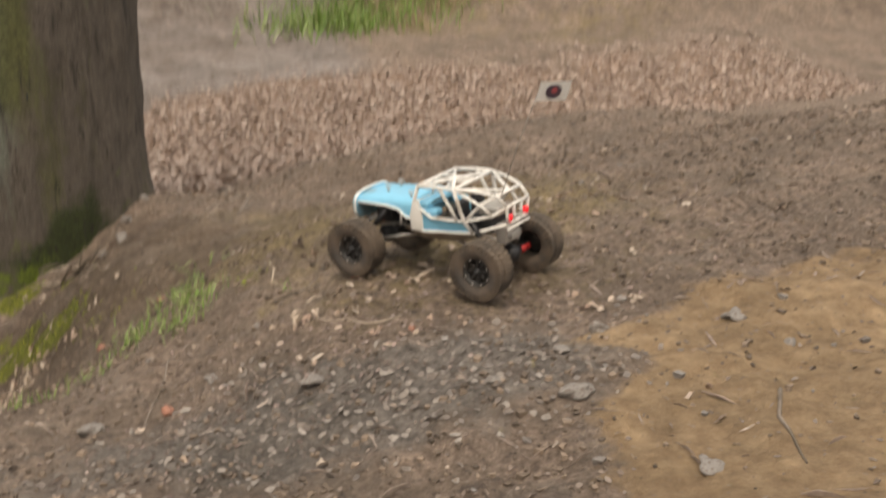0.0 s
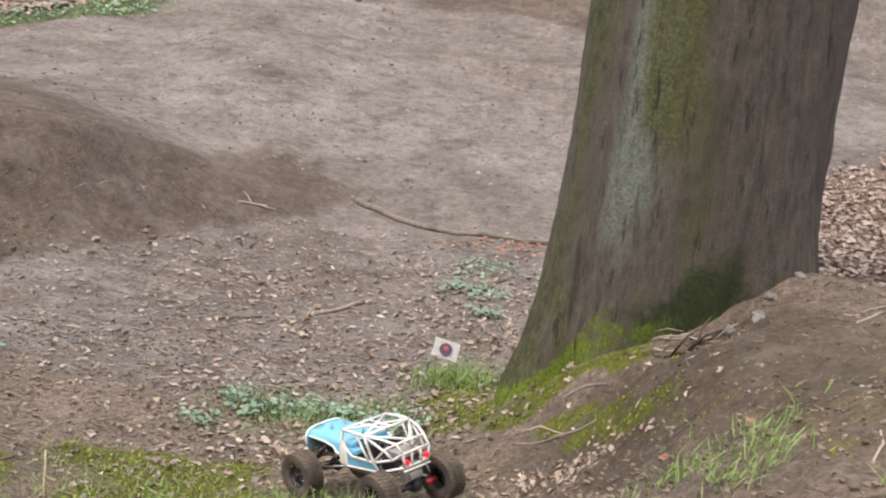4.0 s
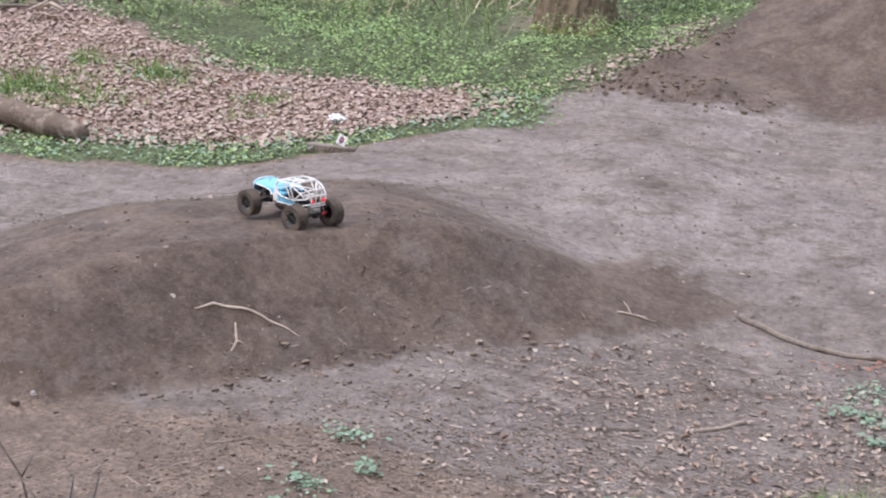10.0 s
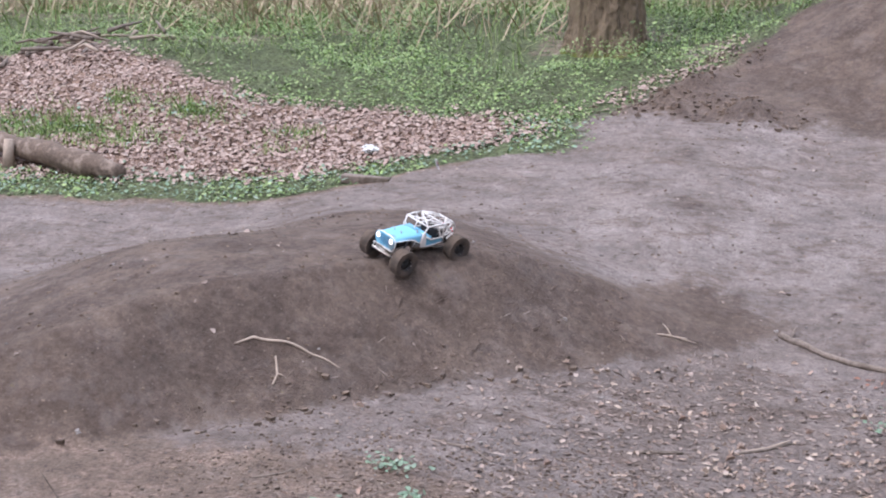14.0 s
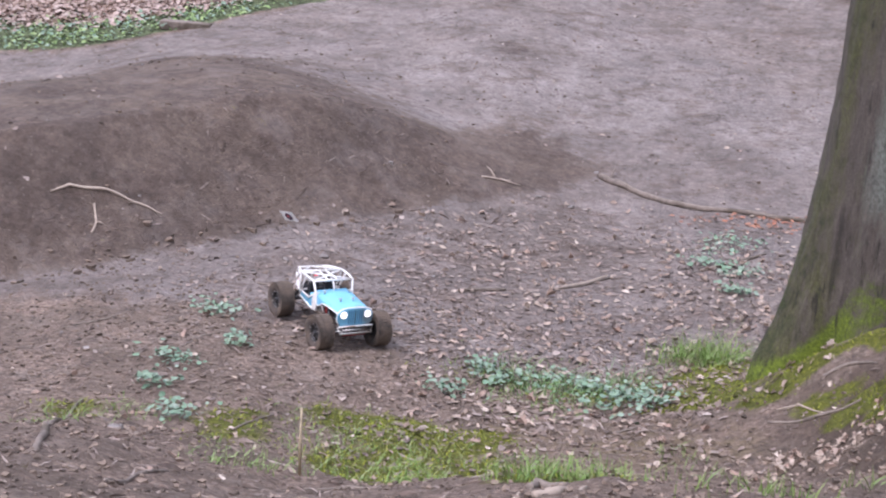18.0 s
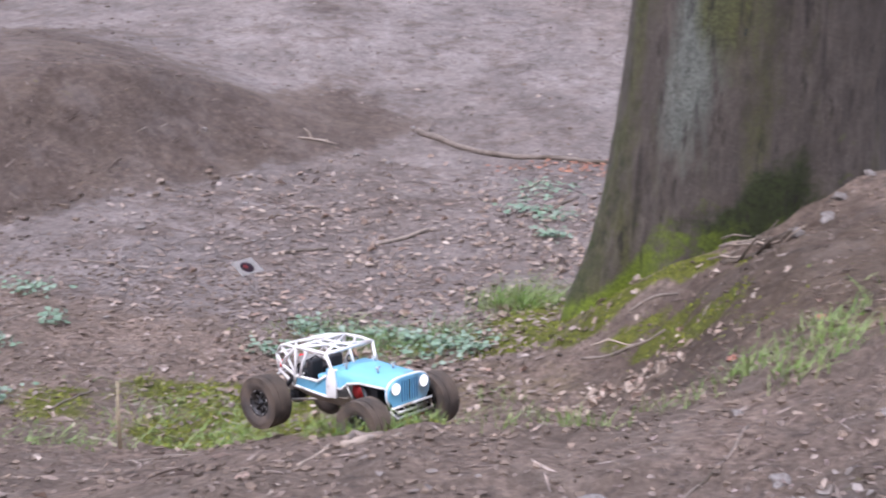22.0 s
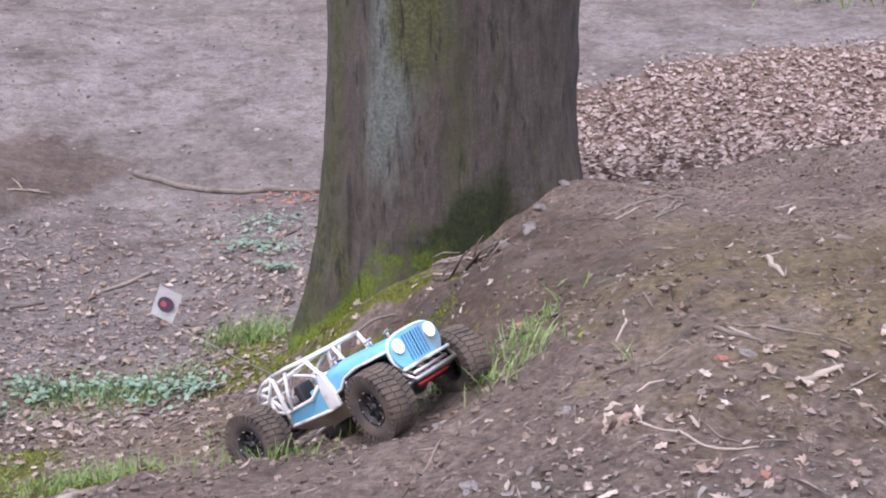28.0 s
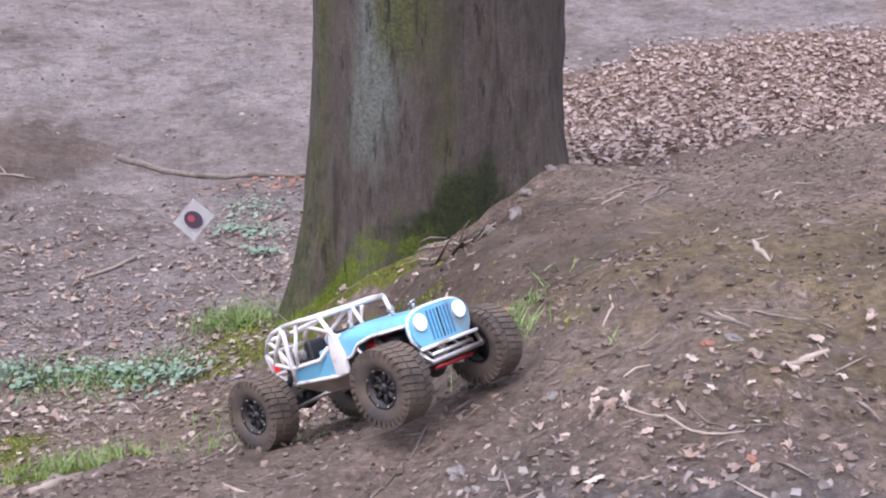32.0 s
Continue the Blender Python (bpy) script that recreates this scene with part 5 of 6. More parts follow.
ground_bar("twig", [(0.71, 3.02), (0.80, 3.18), (0.86, 3.25)], [0.0032, 0.0040, 0.0022], mat_pale_wood, "pale straight twig near the tree", "twig", seed=64)
ground_bar("twig", [(0.81, 3.00), (0.90, 3.11), (0.96, 3.21)], [0.0032, 0.0040, 0.0022], mat_wood, "thin brown twig near the tree", "twig", seed=65)
ground_bar("twig", [(0.45, 1.82), (0.48, 1.88), (0.48, 1.91)], [0.0024, 0.0030, 0.0017], mat_pale_wood, "short bent dry stem on the slope", "stem", seed=66)
ground_bar("bark", [(0.59, 1.75), (0.61, 1.71), (0.64, 1.65)], [0.0040, 0.0050, 0.0028], mat_wood, "long flake of grey bark on the bank", "bark", seed=67)
ground_bar("twig", [(0.43, 1.59), (0.45, 1.60), (0.47, 1.59)], [0.0016, 0.0020, 0.0011], mat_pale_wood, "thin straw on bare earth", "straw", seed=68)
ground_bar("root", [(0.21, 3.51), (0.25, 3.51), (0.29, 3.50), (0.37, 3.47), (0.44, 3.38)], [0.0056, 0.0070, 0.0070, 0.0070, 0.0039], mat_wood, "gnarled surface root curling from the tree", "root", seed=69)
ground_bar("root", [(0.34, 3.50), (0.37, 3.50), (0.40, 3.43)], [0.0040, 0.0050, 0.0028], mat_pale_wood, "pale broken root end at the tree", "root", seed=70)
ground_bar("stick", [(0.00, 3.40), (0.06, 3.40), (0.14, 3.36)], [0.0048, 0.0060, 0.0033], mat_wood, "brown stick lying below the tree", "stick", seed=71)
ground_bar("stick", [(-0.48, 3.51), (-0.47, 3.63), (-0.44, 3.72)], [0.0048, 0.0060, 0.0033], mat_wood, "dark stick among leaves", "stick", seed=72)
ground_bar("stick", [(-0.57, 2.15), (-0.57, 2.22), (-0.50, 2.18)], [0.0080, 0.0100, 0.0055], mat_wood, "stout grey stick at the edge of the grass", "stick", seed=73)
ground_bar("stick", [(-0.85, 3.45), (-0.81, 3.44), (-0.78, 3.47)], [0.0056, 0.0070, 0.0039], mat_wood, "short brown stick among leaves", "stick", seed=74)
ground_bar("wood_chip", [(-0.55, 3.66), (-0.48, 3.64), (-0.41, 3.58)], [0.0064, 0.0080, 0.0044], mat_pale_wood, "pale piece of dead wood beside weeds", "wood chip", seed=75)
ground_bar("bark", [(-0.48, 1.74), (-0.45, 1.77), (-0.46, 2.15)], [0.0072, 0.0090, 0.0050], mat_pale_wood, "pale strip of bark at the edge of the bank", "bark", seed=76)
ground_bar("stick", [(-1.26, 1.75), (-1.29, 1.90), (-1.30, 2.04)], [0.0040, 0.0050, 0.0028], mat_wood, "thin grey stick on the bank", "stick", seed=77)
ground_bar("twig", [(-0.52, 1.62), (-0.51, 1.75), (-0.55, 2.07)], [0.0024, 0.0030, 0.0017], mat_pale_wood, "dry stem on the bank", "stem", seed=78)
ground_bar("twig", [(-0.11, 3.36), (-0.05, 3.33), (0.01, 3.24)], [0.0032, 0.0040, 0.0022], mat_pale_wood, "pale forked twig on the mossy slope", "twig", seed=79)
ground_bar("twig", [(-0.56, 3.32), (-0.50, 3.39), (-0.44, 3.35)], [0.0040, 0.0050, 0.0028], mat_wood, "brown twig among leaves", "twig", seed=80)
ground_bar("twig", [(-1.52, 2.79), (-1.52, 2.94), (-1.50, 3.04)], [0.0032, 0.0040, 0.0022], mat_wood, "thin dark twig beside moss", "twig", seed=81)
ground_bar("stick", [(-7.92, 8.62), (-7.62, 8.36), (-7.38, 8.17)], [0.0064, 0.0080, 0.0044], mat_pale_wood, "forked pale stick on the leaf bed", "stick", seed=82)
ground_bar("stick", [(-7.71, 8.45), (-7.64, 8.63), (-7.44, 8.69)], [0.0080, 0.0100, 0.0055], mat_pale_wood, "pale stick lying on leaves", "stick", seed=83)
ground_bar("branch", [(-7.91, 9.27), (-8.05, 9.62), (-7.70, 9.36)], [0.0160, 0.0200, 0.0110], mat_wood, "dark broken branch on the leaf slope", "branch", seed=84)
ground_bar("twig", [(-1.57, 4.15), (-1.52, 4.15), (-1.49, 4.22)], [0.0032, 0.0040, 0.0022], mat_wood, "small dark twig on the track", "twig", seed=85)
ground_bar("twig", [(-0.97, 4.63), (-0.89, 4.72), (-0.82, 4.85)], [0.0048, 0.0060, 0.0033], mat_pale_wood, "pale twig among leaf scraps", "twig", seed=86)
ground_bar("twig", [(-2.40, 3.40), (-2.34, 3.46), (-2.31, 3.55)], [0.0032, 0.0040, 0.0022], mat_wood, "thin dark twig on the track", "twig", seed=87)
ground_bar("twig", [(-1.95, 3.31), (-1.94, 3.44), (-1.91, 3.50)], [0.0024, 0.0030, 0.0017], mat_wood, "thin dark twig beside weeds", "twig", seed=88)

# a tangle of dead twigs caught at the tree's foot
tangle = empty("twig_heap", pose(0.36, 3.465, gz(0.36, 3.465)))
rng_t = random.Random(44)
for i in range(16):
    a, l, q = rng_t.uniform(-1.5, 1.5), rng_t.uniform(0.04, 0.13), rng_t.uniform(0.0016, 0.0045)
    x, y = rng_t.uniform(-0.10, 0.10), rng_t.uniform(-0.07, 0.01)
    z = gz(0.36 + x, 3.465 + y) - gz(0.36, 3.465) + rng_t.uniform(0.003, 0.03)
    dx, dy, up = l / 2 * math.cos(a), l / 2 * math.sin(a) * 0.5, rng_t.uniform(-0.01, 0.03)
    bm = bmesh.new()
    tube(bm, [(x - dx, y - dy, z - up), (x - dx * 0.2, y, z + rng_t.uniform(0.0, 0.02)), (x + dx, y + dy, z + up + 0.02)], [q, q * 0.9, q * 0.5], 6)
    part("twig", bm, mat_wood if i % 3 else mat_pale_wood, tangle)
tagged(tangle, "tangle of grey dead twigs against the mossy trunk", "twigs")

# the fallen log with a broken stub
log = ground_bar("fallen_log", [(-5.92, 7.22, 0.0), (-6.25, 7.24, 0.0), (-6.95, 7.36, 0.05), (-7.65, 7.50, 0.12), (-9.2, 7.8, 0.25)], [0.065, 0.092, 0.085, 0.085, 0.08], mat_log,
                 "weathered fallen log with a broken stub", "log", lift=0.75, sides=16, seed=18, bumps=0.13)
bm = bmesh.new()
tube(bm, [(-6.98, 7.24, gz(-6.98, 7.24) - 0.01), (-6.975, 7.25, gz(-6.98, 7.24) + 0.12), (-6.97, 7.26, gz(-6.98, 7.24) + 0.22)], [0.046, 0.042, 0.036], 8)
part("stub", bm, mat_pale_wood, log, "pale broken branch stub")

# half-buried plank on the verge
bm = bmesh.new()
box(bm, -0.17, 0.17, -0.045, 0.045, -0.03, 0.03)
plank = part("plank", bm, mat_wood, bevel=0.008)
plank.matrix_world = pose(-4.07, 7.5, gz(-4.07, 7.5) + 0.01, 0, 4, 10)
tagged(plank, "dark rotten plank half sunk in the verge", "plank")

# crumpled white wrapper on the leaves
bm = bmesh.new()
bmesh.ops.create_icosphere(bm, subdivisions=3, radius=0.07)
for v in bm.verts:
    v.co *= 0.75 + 0.7 * noise.noise(v.co * 40)
    v.co.z *= 0.55
wrapper = part("wrapper", bm, mat_litter, smooth_faces=False)
wrapper.location = (-4.32, 8.06, gz(-4.32, 8.06) + 0.035)
tagged(wrapper, "crumpled white plastic wrapper on dead leaves", "litter")


def stone(x, y, size, flat, seed, label, material=None):
    rng = random.Random(seed)
    bm = bmesh.new()
    bmesh.ops.create_icosphere(bm, subdivisions=3, radius=0.5)
    off = Vector((seed * 3.1, 0, 0))
    for v in bm.verts:
        v.co *= 0.8 + 0.55 * noise.noise(v.co * 2.2 + off) + 0.12 * noise.noise(v.co * 7 + off)
    ob = part("stone", bm, material or mat_stone)
    ob.matrix_world = Matrix.LocRotScale((x, y, gz(x, y) + 0.18 * size * flat), Euler((rng.uniform(-0.2, 0.2), rng.uniform(-0.2, 0.2), rng.uniform(0, 6))), (size, size * rng.uniform(0.65, 0.9), size * flat))
    return tagged(ob, label, "stone", "stones on the bank")


for i, (x, y, s, f) in enumerate([(0.55, 3.46, 0.075, 0.4), (0.47, 3.45, 0.06, 0.6), (0.59, 3.55, 0.05, 0.5), (0.68, 3.62, 0.045, 0.5), (0.15, 1.80, 0.022, 0.6), (0.60, 0.85, 0.085, 0.35), (0.29, 1.23, 0.07, 0.3), (0.69, 1.02, 0.05, 0.4), (1.08, 0.99, 0.06, 0.4), (-0.07, 1.44, 0.055, 0.4),
                                 (0.51, 0.96, 0.035, 0.4), (1.08, 0.84, 0.04, 0.4), (0.17, 1.45, 0.035, 0.4), (0.62, 0.53, 0.06, 0.3), (0.40, 1.05, 0.03, 0.5), (0.6, 1.61, 0.028, 0.4), (0.82, 1.08, 0.05, 0.5), (-0.6, 4.84, 0.035, 0.6),
                                 (-1.72, 2.52, 0.06, 0.4), (0.33, 1.62, 0.03, 0.4), (-1.28, 5.62, 0.035, 0.6), (-1.12, 5.6, 0.04, 0.4), (-2.01, 4.29, 0.045, 0.4), (-1.9, 4.42, 0.05, 0.3)]):
    stone(x, y, s, f, i + 1, "pale grey stone set in bare earth" if i % 2 else "flat grey-brown stone lying on the bank")
for i, (x, y, s) in enumerate([(0.56, 1.61, 0.028), (0.38, 2.46, 0.03), (0.07, 1.42, 0.035), (0.21, 2.48, 0.04), (0.51, 1.26, 0.02)]):
    stone(x, y, s, 0.45, i + 40, "reddish brick fragment lying on the bank", plain("brick_fragment", (0.34, 0.15, 0.10), 0.9, vary=0.2, scale=60, bump=0.4, spots=(0.2, 0.13, 0.1)))

# single upright dry stalk and the bare shrub by the camera
def stalk(x, y, pts, r, label, name="dry_stalk", material=None):
    bm = bmesh.new()
    z = gz(x, y)
    tube(bm, [(x + a, y + b, z + c - 0.01) for a, b, c in pts], [r, r * 0.85, r * 0.5][:len(pts)], 6)
    return tagged(part(name, bm, material or mat_straw), label, "stem")


stalk(-1.20, 2.48, [(0, 0, 0), (0.005, 0.0, 0.10), (0.012, 0.0, 0.19)], 0.0045, "single upright straw-coloured dead stalk")
shrub = empty("shrub", pose(-1.58, 1.66, gz(-1.58, 1.66)))
rng_s = random.Random(9)
for i in range(9):
    a = rng_s.uniform(0, math.tau)
    bm = bmesh.new()
    h, l = rng_s.uniform(0.10, 0.26), rng_s.uniform(0.02, 0.09)
    tube(bm, [(0.03 * math.cos(a), 0.03 * math.sin(a), -0.01), (l * math.cos(a), l * math.sin(a), h * 0.6), ((l + 0.03) * math.cos(a + 0.5), (l + 0.03) * math.sin(a + 0.5), h)], [0.003, 0.0024, 0.001], 5)
    tube(bm, [(l * math.cos(a), l * math.sin(a), h * 0.6), (l * math.cos(a) + 0.03, l * math.sin(a), h * 0.8)], [0.002, 0.0008], 5)
    part("stem", bm, mat_black if i % 3 else mat_wood, shrub)
tagged(shrub, "leafless dark shrub stems at the bank's edge", "shrub")

# brush pile on the mound
pile = empty("brush_pile", pose(-8.3, 9.7, gz(-8.3, 9.7)))
rng_p = random.Random(21)
for i in range(34):
    a, r = rng_p.uniform(0, math.tau), rng_p.uniform(0, 1.1)
    x, y, t, l = r * math.cos(a), 0.6 * r * math.sin(a), rng_p.uniform(0, math.pi), rng_p.uniform(0.15, 0.62)
    z = gz(-8.3 + x, 9.7 + y) - gz(-8.3, 9.7) + rng_p.uniform(0.0, 0.13)
    bm = bmesh.new()
    dx, dy = l * math.cos(t), l * math.sin(t)
    q = rng_p.uniform(0.007, 0.026)
    tube(bm, [(x - dx / 2, y - dy / 2, z), (x, y, z + rng_p.uniform(0, 0.06)), (x + dx / 2, y + dy / 2, z + rng_p.uniform(-0.05, 0.1))], [q, q * 0.9, q * 0.5], 6)
    part("dead_branch", bm, mat_wood if i % 3 else mat_pale_wood, pile)
tagged(pile, "heap of broken dead branches on leaf litter", "brush pile")


# The radio-controlled rock crawler. It faces +y; its origin lies on the ground between the wheels.
TYRE, HALF_BASE, HALF_TRACK = 0.0617, 0.158, 0.108
WHEELS = {"fl": (-HALF_TRACK, HALF_BASE), "fr": (HALF_TRACK, HALF_BASE), "bl": (-HALF_TRACK, -HALF_BASE), "br": (HALF_TRACK, -HALF_BASE)}
AXLES = {"front": ("fl", "fr"), "rear": ("bl", "br")}
HUB = 0.062
FLAG_FOOT = (-0.030, -0.165, 0.168)


def build_wheel(parent):
    """A wheel about the x axis; its face looks to +x."""
    wheel = empty("wheel")
    wheel.parent = parent
    bm = bmesh.new()
    w = 0.0268
    lathe(bm, [(0.028, 0.018), (0.034, 0.0230), (0.0455, w), (0.0552, w - 0.002), (0.0587, w - 0.008), (0.0597, 0), (0.0587, -w + 0.008), (0.0552, -w + 0.002),
               (0.0455, -w), (0.034, -0.0230), (0.028, -0.018), (0.027, 0), (0.028, 0.018)], 40)
    bmesh.ops.remove_doubles(bm, verts=bm.verts[:], dist=1e-5)
    tyre = part("tyre", bm, mat_sidewall, wheel)
    bm = bmesh.new()
    for k in range(34):
        a = k * math.tau / 34
        for x0, x1, da, sk in ((-w + 0.001, -0.010, 0.0, 0.05), (-0.009, 0.009, 0.12, -0.06), (0.010, w - 0.001, 0.0, -0.05)):
            m = Matrix.Rotation(a + da, 4, "X") @ Matrix.Translation(((x0 + x1) / 2, 0, 0.0587)) @ Matrix.Rotation(sk * 4, 4, "Z")
            drop = 0.0008 if abs(x0 + x1) < 0.01 else 0.0
            bmesh.ops.create_cube(bm, size=1, matrix=m @ Matrix.Translation((0, 0, drop)) @ Matrix.Diagonal((x1 - x0, 0.0086, 0.0034, 1)))
        for sx in (-1, 1):
            m = Matrix.Rotation(a, 4, "X") @ Matrix.Translation((sx * (w - 0.0012), 0, 0.0535))
            bmesh.ops.create_cube(bm, size=1, matrix=m @ Matrix.Diagonal((0.003, 0.005, 0.009, 1)))
    part("tread", bm, mat_tyre, tyre, "knobbly tread caked with dry mud", smooth_faces=False)
    bm = bmesh.new()
    lathe(bm, [(0.0280, 0.0205), (0.0305, 0.0225), (0.0305, 0.0195), (0.0255, 0.0190), (0.0245, 0.006), (0.0245, -0.02)], 32)
    disc_solid(bm, (0.006, 0, 0), (1, 0, 0), 0.0246, 0.004, 32)
    for k in range(8):
        m = Matrix.Rotation(k * math.tau / 8, 4, "X") @ Matrix.Translation((0.010, 0, 0.0165))
        bmesh.ops.create_cube(bm, size=1, matrix=m @ Matrix.Diagonal((0.010, 0.0055, 0.018, 1)))
    rim = part("rim", bm, mat_rim, wheel)
    bm = bmesh.new()
    disc_solid(bm, (0.014, 0, 0), (1, 0, 0), 0.0085, 0.010, 16, 0.007)
    disc_solid(bm, (0.020, 0, 0), (1, 0, 0), 0.0035, 0.006, 6)
    part("hub", bm, mat_black, rim)
    for k in range(8):
        bm = bmesh.new()
        a = (k + 0.5) * math.tau / 8
        disc_solid(bm, (0.0215, 0.0280 * math.cos(a), 0.0280 * math.sin(a)), (1, 0, 0), 0.0013, 0.003, 6)
        part("bolt", bm, mat_steel, rim)
    return wheel


def bars(name, parent, lines, r, material=None, label=""):
    bm = bmesh.new()
    for line in lines:
        tube(bm, line, r, 8)
    return part(name, bm, material or mat_white, parent, label)


def mirror(points):
    return [(-x, y, z) for x, y, z in points]


def build_car():
    car = empty("model_car")
    tagged(car, "blue and white radio-controlled crawler with muddy tyres", "model car")

    # hood: a rounded shell, narrower at the nose, cut away over the front wheels
    bm = bmesh.new()
    rows = []
    for y, hw, z0, z1 in ((0.022, 0.067, 0.112, 0.157), (0.050, 0.066, 0.118, 0.157), (0.068, 0.065, 0.132, 0.156), (0.10, 0.064, 0.138, 0.155), (0.15, 0.061, 0.139, 0.153), (0.176, 0.060, 0.138, 0.152), (0.184, 0.058, 0.136, 0.147)):
        prof = [(-hw, z0), (-hw, z1 - 0.016), (-hw * 0.95, z1 - 0.007), (-hw * 0.82, z1 - 0.002), (-hw * 0.4, z1 + 0.001), (0, z1 + 0.002), (hw * 0.4, z1 + 0.001), (hw * 0.82, z1 - 0.002), (hw * 0.95, z1 - 0.007), (hw, z1 - 0.016), (hw, z0)]
        rows.append([bm.verts.new((x, y, z)) for x, z in prof])
    for a, b in zip(rows, rows[1:]):
        for k in range(10):
            bm.faces.new((a[k], a[k + 1], b[k + 1], b[k]))
    bm.faces.new(rows[0])
    bm.faces.new(rows[-1][::-1])
    hood = part("hood", bm, mat_blue, car, "sky blue hood")
    for y, xs in ((0.045, (-0.046, 0.046)), (0.12, (-0.024, 0.024))):
        for x in xs:
            bm = bmesh.new()
            tube(bm, [(x, y, 0.156), (x, y, 0.165)], 0.0028, 8)
            tube(bm, [(x - 0.006, y, 0.166), (x - 0.002, y + 0.004, 0.170), (x + 0.006, y + 0.003, 0.168), (x + 0.007, y - 0.003, 0.165)], 0.0015, 6)
            part("body_clip", bm, mat_steel, hood)
    # white edge along the hood's lower side, up over the wheel
    for sx in (-1, 1):
        bars("fender_edge", hood, [[(sx * 0.067, 0.024, 0.112), (sx * 0.067, 0.050, 0.117), (sx * 0.066, 0.067, 0.131), (sx * 0.065, 0.10, 0.137), (sx * 0.061, 0.178, 0.137)]], 0.0026)
        bars("fender_strut", car, [[(sx * 0.064, 0.062, 0.126), (sx * 0.056, 0.072, 0.096)]], 0.0024)

    # grille plate with seven slots, and lamps
    bm = bmesh.new()
    outline = []
    for k in range(33):
        a = math.pi * k / 32
        outline.append((0.065 * math.copysign(abs(math.cos(a)) ** 0.62, math.cos(a)), 0.122 + 0.034 * math.sin(a) ** 0.62))
    outline += [(-0.063, 0.112), (-0.052, 0.096), (0.052, 0.096), (0.063, 0.112)]
    fronts = [bm.verts.new((x, 0.190, z)) for x, z in outline]
    backs = [bm.verts.new((x, 0.178, z)) for x, z in outline]
    bm.faces.new(fronts)
    bm.faces.new(backs[::-1])
    for k in range(len(outline)):
        j = (k + 1) % len(outline)
        bm.faces.new((fronts[k], fronts[j], backs[j], backs[k]))
    grille = part("grille", bm, mat_blue, car, "rounded blue grille plate", smooth_faces=False)
    for k in range(7):
        bm = bmesh.new()
        x = (k - 3) * 0.0078
        box(bm, x - 0.0018, x + 0.0018, 0.1875, 0.1906, 0.103, 0.149)
        part("slot", bm, mat_dark if k == 3 else mat_slot, grille, smooth_faces=False)
    for sx in (-1, 1):
        bm = bmesh.new()
        disc_solid(bm, (sx * 0.0443, 0.1910, 0.1355), (0, 1, 0), 0.0120, 0.004, 24, 0.0112)
        bmesh.ops.create_icosphere(bm, subdivisions=2, radius=0.0110, matrix=Matrix.Translation((sx * 0.0443, 0.192, 0.1355)) @ Matrix.Diagonal((1, 0.3, 1, 1)))
        lamp = part("headlight", bm, mat_lamp, grille, "round lit white headlight")
        bm = bmesh.new()
        lathe(bm, [(0.0120, 0.000), (0.0136, 0.000), (0.0136, 0.004), (0.0120, 0.004), (0.0120, 0.0)], 24)
        bmesh.ops.transform(bm, matrix=Matrix.Translation((sx * 0.0443, 0.1895, 0.1355)) @ Matrix.Rotation(math.pi / 2, 4, "Z"), verts=bm.verts[:])
        part("bezel", bm, mat_white, lamp)
    edge = [(x * 1.01, 0.184, 0.122 + (z - 0.122) * 1.02) for x, z in outline[:33]]
    bars("nose_hoop", car, [[(0.053, 0.184, 0.095), (0.065, 0.184, 0.112)] + edge + [(-0.065, 0.184, 0.112), (-0.053, 0.184, 0.095)]], 0.0026)

    # cage, the same on both flanks
    A, B, C = (0.066, 0.030, 0.094), (0.069, 0.024, 0.152), (0.0735, 0.008, 0.1905)
    D, E, F, G = (0.077, -0.083, 0.1925), (0.047, -0.168, 0.178), (0.044, -0.1875, 0.1555), (0.040, -0.1855, 0.118)
    M, S = (0.068, -0.098, 0.122), (0.060, -0.112, 0.096)
    K = (0.070, 0.004, 0.092)
    lines = {
        "roof_rail": [C, (0.077, -0.035, 0.193), D], "windscreen_post": [A, B, C], "waist_rail": [(0.072, 0.006, 0.140), (0.073, -0.020, 0.124), M, (0.054, -0.158, 0.136), F],
        "sill_rail": [A, K, S, G], "rear_post": [D, (0.073, -0.092, 0.150), M, S],
        "rear_rail": [D, (0.063, -0.128, 0.188), E, F], "tail_post": [F, G],
        "tail_brace": [(0.077, -0.083, 0.1925), (0.060, -0.140, 0.155), (0.054, -0.158, 0.136)], "rear_brace": [M, (0.058, -0.135, 0.160), E],
        "door_brace": [(0.076, -0.046, 0.193), (0.074, -0.070, 0.150), (0.070, -0.082, 0.123)],
    }
    cage = bars("roll_cage", car, [[C, mirror([C])[0]], [D, mirror([D])[0]]], 0.0040, label="white tubular roll cage")
    for name, line in lines.items():
        for pts in (line, mirror(line)):
            bars(name, cage, [pts], 0.0040 if name in ("windscreen_post", "roof_rail", "rear_post") else 0.0034)
    for p, q in ((E, mirror([E])[0]), (F, mirror([F])[0]), (G, mirror([G])[0]), (B, mirror([B])[0]), (C, mirror([D])[0]), (mirror([C])[0], D),
                 ((0.0, 0.008, 0.1905), (0.0, 0.024, 0.152)), ((0.018, 0.008, 0.1905), (0.012, -0.083, 0.1925)), ((-0.018, 0.008, 0.1905), (-0.012, -0.083, 0.1925)),
                 (D, (0.0, -0.168, 0.178)), (mirror([D])[0], (0.0, -0.168, 0.178)), ((0.015, -0.1875, 0.1555), (0.015, -0.1855, 0.118)), ((-0.015, -0.1875, 0.1555), (-0.015, -0.1855, 0.118)),
                 (M, mirror([M])[0])):
        bars("cross_bar", cage, [[p, q]], 0.0033)
